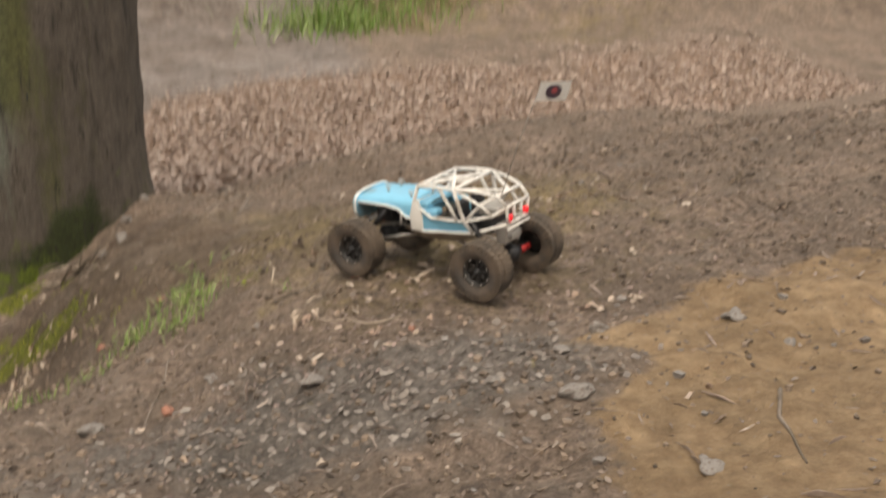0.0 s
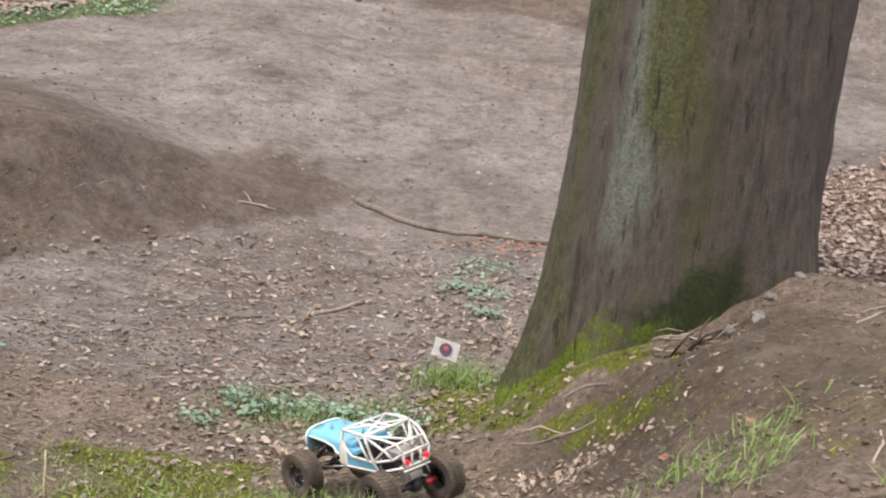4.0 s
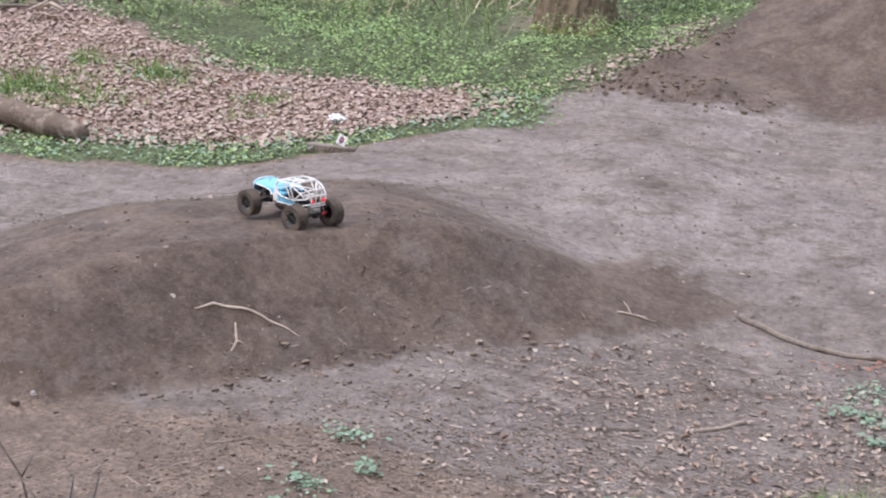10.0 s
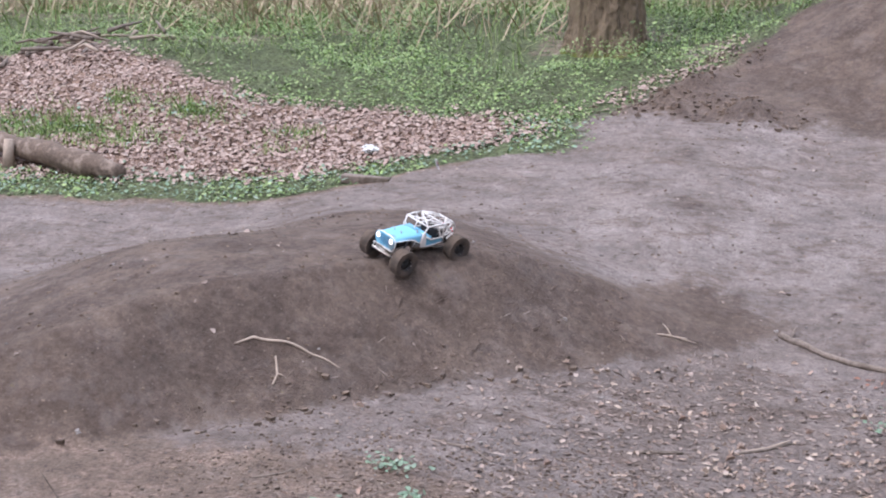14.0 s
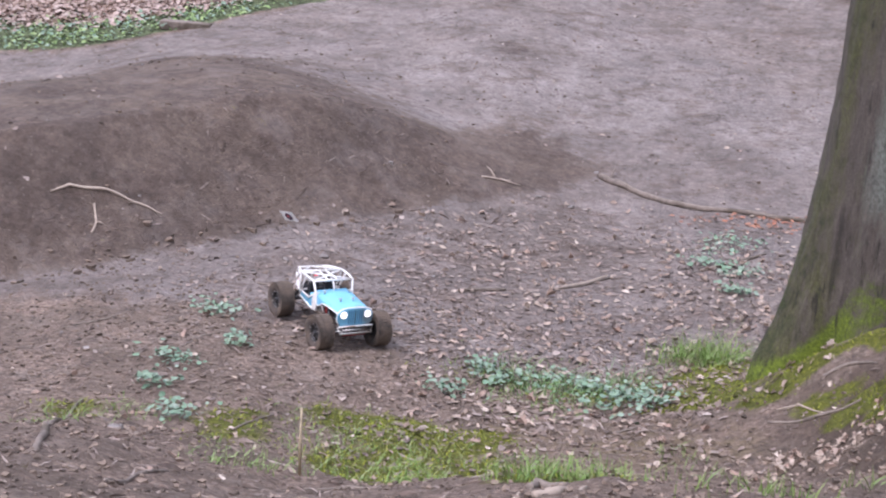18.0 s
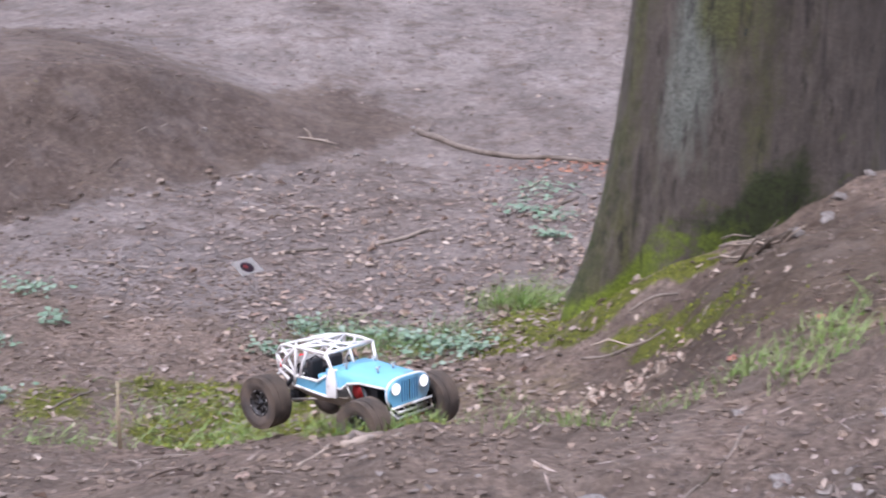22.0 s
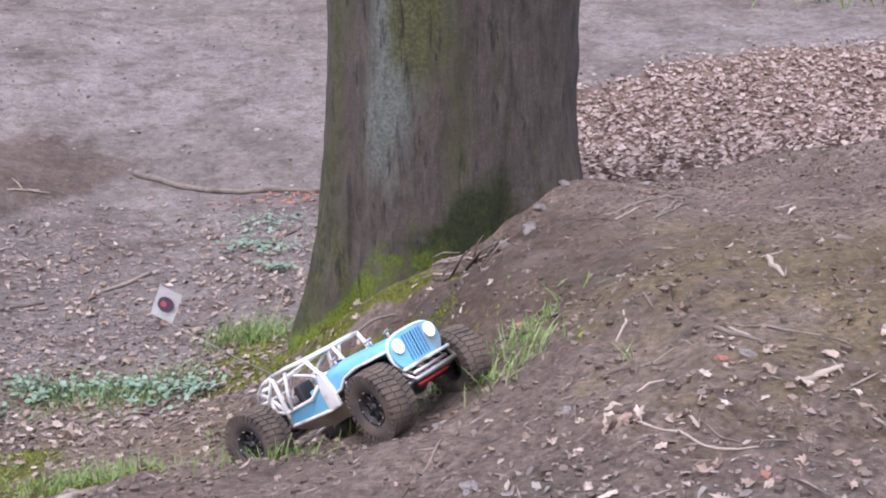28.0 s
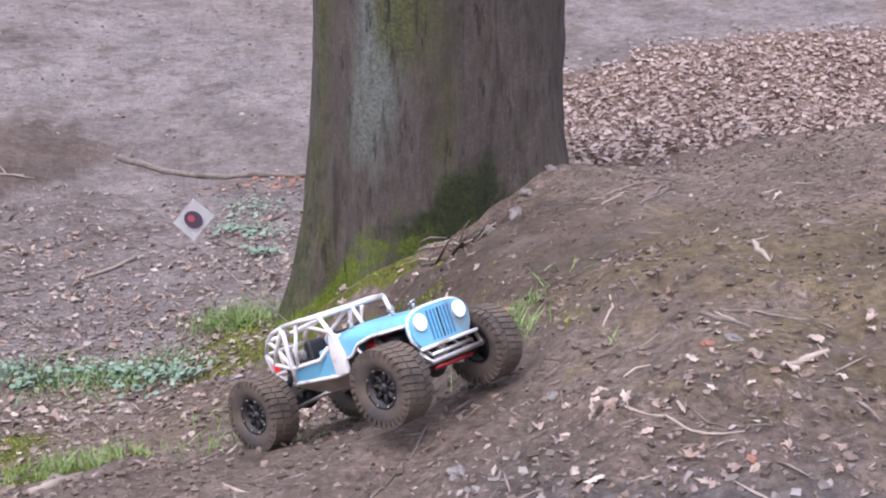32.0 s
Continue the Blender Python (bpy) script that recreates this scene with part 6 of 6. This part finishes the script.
    for sx in (-1, 1):
        # broad cowl behind the hood
        bm = bmesh.new()
        v = [(0.034, 0.092), (0.036, 0.122), (0.026, 0.158), (0.014, 0.158), (0.004, 0.128), (0.004, 0.092)]
        out = [bm.verts.new((sx * 0.0725, y, z)) for y, z in v]
        inn = [bm.verts.new((sx * 0.064, y, z)) for y, z in v]
        bm.faces.new(out)
        bm.faces.new(inn[::-1])
        for k in range(len(v)):
            bm.faces.new((out[k], out[(k + 1) % len(v)], inn[(k + 1) % len(v)], inn[k]))
        part("cowl_panel", bm, mat_white, car, "white cowl panel", bevel=0.0022)
        bm = bmesh.new()
        v = [(0.003, 0.094, 0.0705), (0.003, 0.132, 0.0715), (-0.020, 0.122, 0.0725), (-0.060, 0.120, 0.0705), (-0.098, 0.119, 0.066), (-0.110, 0.097, 0.060), (-0.05, 0.094, 0.066)]
        out = [bm.verts.new((sx * x, y, z)) for y, z, x in v]
        inn = [bm.verts.new((sx * (x - 0.004), y, z)) for y, z, x in v]
        bm.faces.new(out)
        bm.faces.new(inn[::-1])
        for k in range(len(v)):
            bm.faces.new((out[k], out[(k + 1) % len(v)], inn[(k + 1) % len(v)], inn[k]))
        part("side_panel", bm, mat_blue, car, "sky blue side panel", smooth_faces=False)
        # raised scuttle side, open at its top
        bm = bmesh.new()
        box(bm, sx * 0.040, sx * 0.066, -0.028, 0.012, 0.124, 0.138)
        part("scuttle_side", bm, mat_blue, car, "sky blue scuttle side", bevel=0.004)
    bm = bmesh.new()
    box(bm, -0.062, 0.062, -0.006, 0.024, 0.138, 0.153)
    part("dashboard", bm, mat_blue, car, "sky blue scuttle", bevel=0.004)

    # belly, drive and cockpit
    bm = bmesh.new()
    rows = [[bm.verts.new((x, y, z)) for x, z in ((-0.064, 0.094), (-0.040, zb), (0.040, zb), (0.064, 0.094))] for y, zb in ((0.058, 0.080), (0.025, 0.066), (-0.065, 0.066), (-0.118, 0.084))]
    for a, b in zip(rows, rows[1:]):
        for k in range(3):
            bm.faces.new((a[k], a[k + 1], b[k + 1], b[k]))
        bm.faces.new((a[3], a[0], b[0], b[3]))
    bm.faces.new(rows[0])
    bm.faces.new(rows[-1][::-1])
    part("skid_plate", bm, mat_skid, car, "dusty tan belly pan", smooth_faces=False)
    bm = bmesh.new()
    box(bm, -0.026, 0.026, 0.05, 0.15, 0.086, 0.128)
    box(bm, -0.048, 0.048, 0.10, 0.14, 0.104, 0.126)
    part("gearbox", bm, mat_black, car, bevel=0.004)
    bm = bmesh.new()
    disc_solid(bm, (0.024, 0.085, 0.114), (1, 0, 0), 0.018, 0.056, 20)
    part("motor", bm, mat_red, car, "dark red motor can")
    for sx in (-1, 1):
        seat = bmesh.new()
        box(seat, sx * 0.012, sx * 0.050, -0.066, -0.026, 0.098, 0.114)
        box(seat, sx * 0.012, sx * 0.050, -0.080, -0.064, 0.102, 0.158)
        part("seat", seat, mat_black, car, "black bucket seat", bevel=0.006)
    bm = bmesh.new()
    box(bm, -0.042, 0.042, -0.15, -0.090, 0.096, 0.128)
    part("battery_tray", bm, mat_black, car, bevel=0.003)
    bm = bmesh.new()
    box(bm, -0.03, 0.03, -0.158, -0.110, 0.128, 0.146)
    part("receiver_box", bm, mat_grey, car, bevel=0.003)
    bm = bmesh.new()
    tube(bm, [(-0.03, -0.100, 0.132), (-0.01, -0.115, 0.150), (0.02, -0.105, 0.148), (0.034, -0.130, 0.134)], 0.0022, 6)
    part("cable", bm, mat_black, car)
    bm = bmesh.new()
    lathe(bm, [(0.013, 0), (0.0155, 0.0), (0.0155, 0.003), (0.013, 0.003), (0.013, 0)], 20)
    bmesh.ops.transform(bm, matrix=Matrix.Translation((-0.032, -0.014, 0.152)) @ Matrix.Rotation(radians(60), 4, "X") @ Matrix.Rotation(math.pi / 2, 4, "Z"), verts=bm.verts[:])
    part("steering_wheel", bm, mat_black, car)
    for sx in (-1, 1):
        bm = bmesh.new()
        disc_solid(bm, (sx * 0.033, -0.186, 0.1305), (0, 1, 0), 0.0075, 0.008, 16, 0.0068)
        part("tail_lamp", bm, mat_tail, car, "glowing red tail lamp")
    # bumpers
    bars("front_bumper", car, [[(-0.063, 0.190, 0.092), (-0.058, 0.204, 0.074), (0.058, 0.204, 0.074), (0.063, 0.190, 0.092)]], 0.0042, mat_steel, "bright metal front bumper tube")
    bars("upper_bar", car, [[(-0.046, 0.198, 0.084), (0.046, 0.198, 0.084)]], 0.0032, mat_steel)
    bars("grille_shelf", car, [[(-0.064, 0.196, 0.096), (0.064, 0.196, 0.096)]], 0.0030, mat_white)
    bars("lower_bar", car, [[(-0.042, 0.190, 0.063), (0.042, 0.190, 0.063)]], 0.0030, mat_red, "dark red lower bar")
    for x in (-0.045, -0.018, 0.018, 0.045):
        bars("bumper_strut", car, [[(x, 0.17, 0.100), (x, 0.197, 0.084), (x, 0.203, 0.074), (x, 0.15, 0.082)]], 0.0026, mat_steel)
    bars("rear_bumper", car, [[(-0.044, -0.187, 0.108), (0.044, -0.187, 0.108)]], 0.0030, mat_white)
    # rear carrier below the tail
    bm = bmesh.new()
    box(bm, -0.030, 0.030, -0.172, -0.150, 0.070, 0.112)
    box(bm, -0.020, 0.020, -0.182, -0.168, 0.078, 0.092)
    part("rear_mount", bm, mat_grey, car, "dusty silver rear mount", bevel=0.002)
    # links and dampers
    for sx in (-1, 1):
        for sy in (-1, 1):
            bars("lower_link", car, [[(sx * 0.034, sy * 0.035, 0.074), (sx * 0.062, sy * 0.150, 0.054)]], 0.0034, mat_steel)
            bars("upper_link", car, [[(sx * 0.020, sy * 0.05, 0.092), (sx * 0.030, sy * 0.150, 0.080)]], 0.0028, mat_steel)
            damper = bars("damper", car, [[(sx * 0.054, sy * 0.100, 0.132), (sx * 0.068, sy * 0.138, 0.086)]], 0.0058, mat_black, "black damper body")
            bars("damper_rod", damper, [[(sx * 0.068, sy * 0.138, 0.086), (sx * 0.072, sy * 0.152, 0.064)]], 0.0026, mat_steel)
    axles = {}
    for key in AXLES:
        bm = bmesh.new()
        tube(bm, [(-0.084, 0, 0), (0.084, 0, 0)], 0.0085, 12)
        ax = part("axle", bm, mat_black, car, "black axle tube")
        bm = bmesh.new()
        bmesh.ops.create_icosphere(bm, subdivisions=2, radius=0.021, matrix=Matrix.Translation((0.01, 0, 0.002)) @ Matrix.Diagonal((0.9, 1.05, 1.0, 1)))
        part("differential", bm, mat_black, ax)
        if key == "front":
            bars("steering_link", ax, [[(-0.074, 0.020, 0.006), (0.074, 0.020, 0.006)]], 0.0028, mat_steel)
        else:
            bars("lock_out", ax, [[(-0.080, -0.004, 0.0), (-0.045, -0.004, 0.0)]], 0.0075, mat_red, "red anodised axle end")
            bars("lock_out", ax, [[(0.045, -0.004, 0.0), (0.080, -0.004, 0.0)]], 0.0075, mat_red, "red anodised axle end")
        axles[key] = ax
    wheel = build_wheel(car)
    wheels = {}
    for key, (x, y) in WHEELS.items():
        m = Matrix.Translation((x, y, TYRE)) @ (Matrix.Rotation(math.pi, 4, "Z") if x < 0 else Matrix())
        if not wheels:
            wheel.matrix_basis = m
            wheels[key] = wheel
        else:
            wheels[key] = copy_thing(wheel, m)
    # flag on a whip
    flag = empty("flag")
    flag.parent = car
    bm = bmesh.new()
    tube(bm, [(0, 0, 0), (0, -0.003, 0.14), (0, -0.014, 0.29)], [0.0009, 0.0007, 0.0005], 6)
    part("whip", bm, mat_whip, flag)
    bm = bmesh.new()
    grid = [[bm.verts.new((0.0012 * math.sin(3.0 * u + v), -0.012 - 0.066 * u, 0.248 + 0.046 * v)) for u in np.linspace(0, 1, 8)] for v in (0, 0.5, 1)]
    for a, b in zip(grid, grid[1:]):
        for k in range(7):
            bm.faces.new((a[k], a[k + 1], b[k + 1], b[k]))
    bmesh.ops.solidify(bm, geom=bm.faces[:], thickness=0.0006)
    cloth = part("cloth", bm, mat_flag, flag, "white pennant with a round dark emblem", smooth_faces=False)
    for sx in (-1, 1):
        bm = bmesh.new()
        disc_solid(bm, (sx * 0.0016, -0.045, 0.271), (1, 0, 0), 0.0160, 0.0012, 20)
        emblem = part("emblem", bm, mat_emblem, cloth, smooth_faces=False)
        bm = bmesh.new()
        disc_solid(bm, (sx * 0.0024, -0.045, 0.275), (1, 0, 0), 0.0062, 0.0010, 14)
        part("emblem_core", bm, mat_emblem_red, emblem, smooth_faces=False)
    return car, wheels, axles, flag


car, wheel_parts, axle_parts, flag = build_car()

# seconds; place; nose, side and heading in degrees; travel of the four wheels (front left and right, rear left and right)
DRIVE = [
    (0, 0.735, 1.519, 1.252, -3.8, -2.3, 27.3, -0.012, -0.021, -0.023, -0.030),
    (0.5, 0.668, 1.626, 1.245, -5.9, -1.5, 31.3, -0.020, -0.018, -0.021, -0.034),
    (1, 0.627, 1.674, 1.235, -7.0, 0.7, 37.3, -0.026, -0.012, -0.023, -0.030),
    (1.5, 0.496, 1.763, 1.196, -26.3, 1.4, 45.6, -0.008, 0.020, -0.021, -0.030),
    (2, 0.132, 1.988, 0.976, -37.2, 5.3, 51.7, 0.010, 0.006, -0.014, -0.010),
    (2.5, -0.045, 2.253, 0.746, -37.6, 0.1, 41.0, 0.026, -0.006, -0.012, -0.015),
    (4.5, -0.659, 3.106, 0.330, -5.9, -1.1, 51.4, -0.021, -0.034, -0.002, -0.024),
    (5, -0.945, 3.293, 0.278, -18.0, 2.7, 47.8, -0.001, 0.010, -0.027, -0.034),
    (5.5, -1.254, 3.381, 0.276, -9.6, 3.5, 63.7, 0.008, 0.015, -0.015, -0.024),
    (6, -1.521, 3.440, 0.297, -10.4, 3.7, 39.6, 0.017, 0.020, -0.003, -0.016),
    (6.5, -1.748, 3.631, 0.320, -4.5, 6.2, 44.2, 0.010, 0.013, -0.006, -0.012),
    (7, -1.938, 3.869, 0.335, 0.9, 7.9, 39.8, 0.003, 0.008, -0.009, -0.010),
    (7.5, -2.099, 4.084, 0.333, 2.3, 6.8, 42.5, 0.002, 0.002, -0.004, -0.001),
    (8, -2.306, 4.367, 0.362, 16.1, 9.5, 42.2, -0.000, -0.003, 0.001, 0.008),
    (8.5, -2.512, 4.654, 0.578, 46.0, 5.8, 48.5, 0.003, 0.008, 0.000, 0.001),
    (9, -2.604, 4.783, 0.685, 35.5, 3.0, 50.8, 0.007, 0.020, -0.003, -0.007),
    (9.5, -2.737, 4.852, 0.785, 6.3, -0.9, 62.5, 0.001, 0.004, -0.002, -0.006),
    (10, -2.931, 4.905, 0.797, 4.7, -0.7, 70.2, -0.004, -0.011, -0.002, -0.006),
    (10.5, -3.403, 5.013, 0.790, -0.8, -1.9, 86.3, -0.001, -0.019, -0.007, -0.012),
    (11, -3.467, 5.010, 0.801, -0.9, -4.7, 99.4, 0.002, -0.028, -0.010, -0.019),
    (11.5, -3.450, 5.002, 0.801, 0.9, -4.8, 101.3, 0.001, -0.028, -0.004, -0.016),
    (12, -3.284, 4.954, 0.803, 2.9, -7.3, 106.2, 0.000, -0.025, 0.005, -0.014),
    (12.5, -3.138, 4.953, 0.798, 4.7, -5.6, 108.3, -0.003, -0.020, 0.005, -0.004),
    (13, -2.781, 4.903, 0.793, 5.2, -3.6, 125.4, -0.004, -0.014, 0.006, 0.005),
    (13.5, -2.558, 5.054, 0.767, 2.1, -11.9, 149.6, -0.005, -0.003, 0.010, 0.008),
    (15.5, -2.571, 4.935, 0.742, -6.3, -21.1, 170.5, -0.018, 0.002, 0.015, 0.000),
    (16, -2.531, 4.747, 0.622, -29.0, -25.4, -165.6, -0.011, 0.004, 0.013, 0.018),
    (16.5, -2.339, 4.487, 0.428, -30.2, -11.3, -146.3, 0.001, 0.011, 0.008, 0.016),
    (17, -2.050, 4.131, 0.327, -5.4, -4.2, -136.0, 0.013, 0.017, 0.006, 0.014),
    (17.5, -1.851, 3.927, 0.314, -4.4, -6.6, -136.5, 0.007, 0.012, 0.009, 0.010),
    (18, -1.632, 3.756, 0.291, -2.2, -7.1, -132.9, 0.002, 0.006, 0.011, 0.005),
    (18.5, -1.426, 3.634, 0.266, -0.2, -3.9, -117.3, 0.006, 0.007, 0.015, 0.005),
    (19, -1.254, 3.499, 0.251, 8.8, -4.3, -148.7, 0.009, 0.008, 0.019, 0.003),
    (19.5, -1.238, 3.342, 0.264, 14.5, 11.1, -177.9, 0.003, 0.006, -0.002, 0.044),
    (20, -1.311, 3.060, 0.305, 12.0, 15.0, -174.7, 0.011, 0.013, -0.001, 0.041),
    (20.5, -1.299, 3.030, 0.313, 12.1, 7.9, -148.6, -0.005, 0.008, 0.002, 0.039),
    (21, -1.231, 3.034, 0.310, 15.7, 3.3, -142.4, -0.021, 0.003, 0.006, 0.038),
    (21.5, -1.012, 2.745, 0.436, 4.8, -3.6, -107.5, -0.005, 0.001, -0.006, 0.018),
    (22, -0.633, 2.455, 0.591, 7.8, -8.3, -123.5, 0.012, 0.000, -0.018, -0.001),
    (22.5, -0.328, 2.417, 0.615, 13.6, -15.0, -112.3, -0.007, 0.003, -0.011, -0.004),
    (23, -0.137, 2.314, 0.692, 16.9, -16.1, -120.2, 0.022, 0.019, -0.039, -0.008),
    (23.5, 0.036, 2.292, 0.758, 34.4, 5.0, -139.8, 0.006, 0.003, -0.013, 0.010),
    (24, -0.032, 2.132, 0.813, 32.2, 17.8, -157.9, -0.009, 0.028, -0.005, 0.026),
    (24.5, -0.011, 2.101, 0.851, 37.0, 10.1, -135.5, -0.016, 0.005, -0.012, 0.041),
    (25, 0.024, 2.064, 0.876, 35.0, 4.8, -137.0, -0.003, -0.004, -0.001, 0.033),
    (26, 0.064, 1.953, 0.941, 34.9, -2.8, -128.4, -0.003, -0.003, 0.014, 0.034),
    (28.5, 0.051, 1.951, 0.927, 34.3, -1.0, -129.1, -0.001, 0.007, 0.016, 0.041),
    (29, 0.025, 1.952, 0.924, 33.0, -2.0, -127.8, 0.004, 0.002, 0.010, 0.037),
    (29.5, -0.295, 2.176, 0.716, 18.4, -8.7, -130.3, 0.027, 0.046, -0.018, 0.013),
    (30, -0.328, 2.303, 0.630, 16.5, -11.7, -128.0, 0.006, 0.012, -0.006, 0.001),
    (30.5, -0.100, 2.204, 0.751, 29.3, -8.9, -126.6, 0.005, 0.005, -0.008, 0.029),
    (31, 0.093, 2.033, 0.930, 36.6, 3.6, -138.0, -0.012, -0.006, 0.002, 0.022),
    (31.5, 0.093, 1.972, 0.957, 29.9, 11.9, -152.1, 0.008, -0.000, -0.001, 0.010),
    (32, 0.085, 1.777, 1.039, 27.0, -4.7, -136.4, 0.006, -0.000, -0.000, 0.007),
]
FLAG = [(0, 26, -15), (1, 10, -6), (2, -3, 31), (2.5, 51, -3), (4.5, -4, 22), (5, 8, 12), (5.5, 25, -16), (6, 40, 20), (6.5, 37, 13), (7, 35, 22), (7.5, 37, 24), (8, 29, 20), (8.5, 44, -13), (9, 8, 23), (17, -3, 37), (22, 9, 44), (23, 52, 7), (24, -0, 52), (26, 21, 36), (30, 38, 16), (30.5, 27, 39), (31, 19, 48), (32, 15, 29)]
# seconds and degrees by which gusts swing the cloth away from the east
GUSTS = [(0, 0), (12.2, 0), (12.8, -50), (16.3, -42), (16.9, 0), (24.2, 0), (24.8, -45), (25.3, -45), (25.9, 0), (28.0, 0), (28.5, -54), (29.4, -54), (29.9, 0), (32, 0)]
# seconds and degrees by which the front wheels are steered to the left
STEER = [(0, 0), (22.5, 0), (23.2, -18), (23.8, -14), (24.5, 14), (25, -22), (26, -8), (28.5, -14), (29, 4), (30, 0), (31, 0), (31.5, -22), (32, 0)]


# What moves: the model car, its wheels, its axles and its flag.
def motions():
    ts = np.array([k[0] for k in DRIVE])
    cols = np.array([k[1:] for k in DRIVE], float)
    cols[:, 5] = np.degrees(np.unwrap(np.radians(cols[:, 5])))

    def at(t):
        """Smooth values between the keys."""
        i = int(np.clip(np.searchsorted(ts, t, side="right") - 1, 0, len(ts) - 2))
        h = ts[i + 1] - ts[i]
        s = (t - ts[i]) / h

        def slope(j):
            if j == 0 or j == len(ts) - 1:
                return 0 * cols[0]
            a, b = (cols[j] - cols[j - 1]) / (ts[j] - ts[j - 1]), (cols[j + 1] - cols[j]) / (ts[j + 1] - ts[j])
            return np.where(a * b > 0, 2 * a * b / (a + b + 1e-12 * (a + b == 0)), 0)

        return ((2 * s ** 3 - 3 * s ** 2 + 1) * cols[i] + (s ** 3 - 2 * s ** 2 + s) * h * slope(i)
                + (3 * s ** 2 - 2 * s ** 3) * cols[i + 1] + (s ** 3 - s ** 2) * h * slope(i + 1))

    steps = np.arange(0, 32.0001, 0.05)
    body, wheels, axles = [], {k: [] for k in WHEELS}, {k: [] for k in AXLES}
    spin, last = 0.0, None
    for n, t in enumerate(steps):
        x, y, z, nose, side, head, *travel = at(t)
        fx, fy = -math.sin(radians(head)), math.cos(radians(head))
        m = pose(x, y, z - 0.001, nose, side, head)
        if n % 2 == 0:
            body.append((t, m))
        if last is not None:
            d = (Vector((x, y)) - last)
            spin -= (d.x * fx + d.y * fy) / TYRE
        last = Vector((x, y))
        drop = dict(zip(WHEELS, travel))
        for k, p in WHEELS.items():
            turn = Matrix.Rotation(spin, 4, "X") @ (Matrix.Rotation(math.pi, 4, "Z") if p[0] < 0 else Matrix())
            steer = radians(float(np.interp(t, [q[0] for q in STEER], [q[1] for q in STEER]))) if k[0] == "f" else 0.0
            wheels[k].append((t, Matrix.Translation((p[0], p[1], HUB + drop[k])) @ Matrix.Rotation(steer, 4, "Z") @ turn))
        if n % 2 == 0:
            for k, (a, b) in AXLES.items():
                lean = math.atan2(drop[b] - drop[a], 2 * HALF_TRACK)
                axles[k].append((t, Matrix.Translation((0, WHEELS[a][1], HUB + (drop[a] + drop[b]) / 2)) @ Matrix.Rotation(-lean, 4, "Y")))
    walk(car, body)
    for k, ob in wheel_parts.items():
        walk(ob, wheels[k])
    for k, ob in axle_parts.items():
        walk(ob, axles[k])
    sway = []
    for t in np.arange(0, 32.0001, 0.25):
        back = float(np.interp(t, [f[0] for f in FLAG], [f[1] for f in FLAG]))
        side = float(np.interp(t, [f[0] for f in FLAG], [f[2] for f in FLAG]))
        lean = pose(*FLAG_FOOT, back + 2 * math.sin(5.1 * t), side + 2 * math.sin(6.7 * t + 1), 0)
        # the cloth streams with the breeze, to the east
        breeze = radians(-12 + 14 * math.sin(1.7 * t) + float(np.interp(t, [g[0] for g in GUSTS], [g[1] for g in GUSTS])) - float(at(t)[5]))
        sway.append((t, lean @ Matrix.Rotation(breeze + math.pi / 2, 4, "Z")))
    walk(flag, sway)


motions()
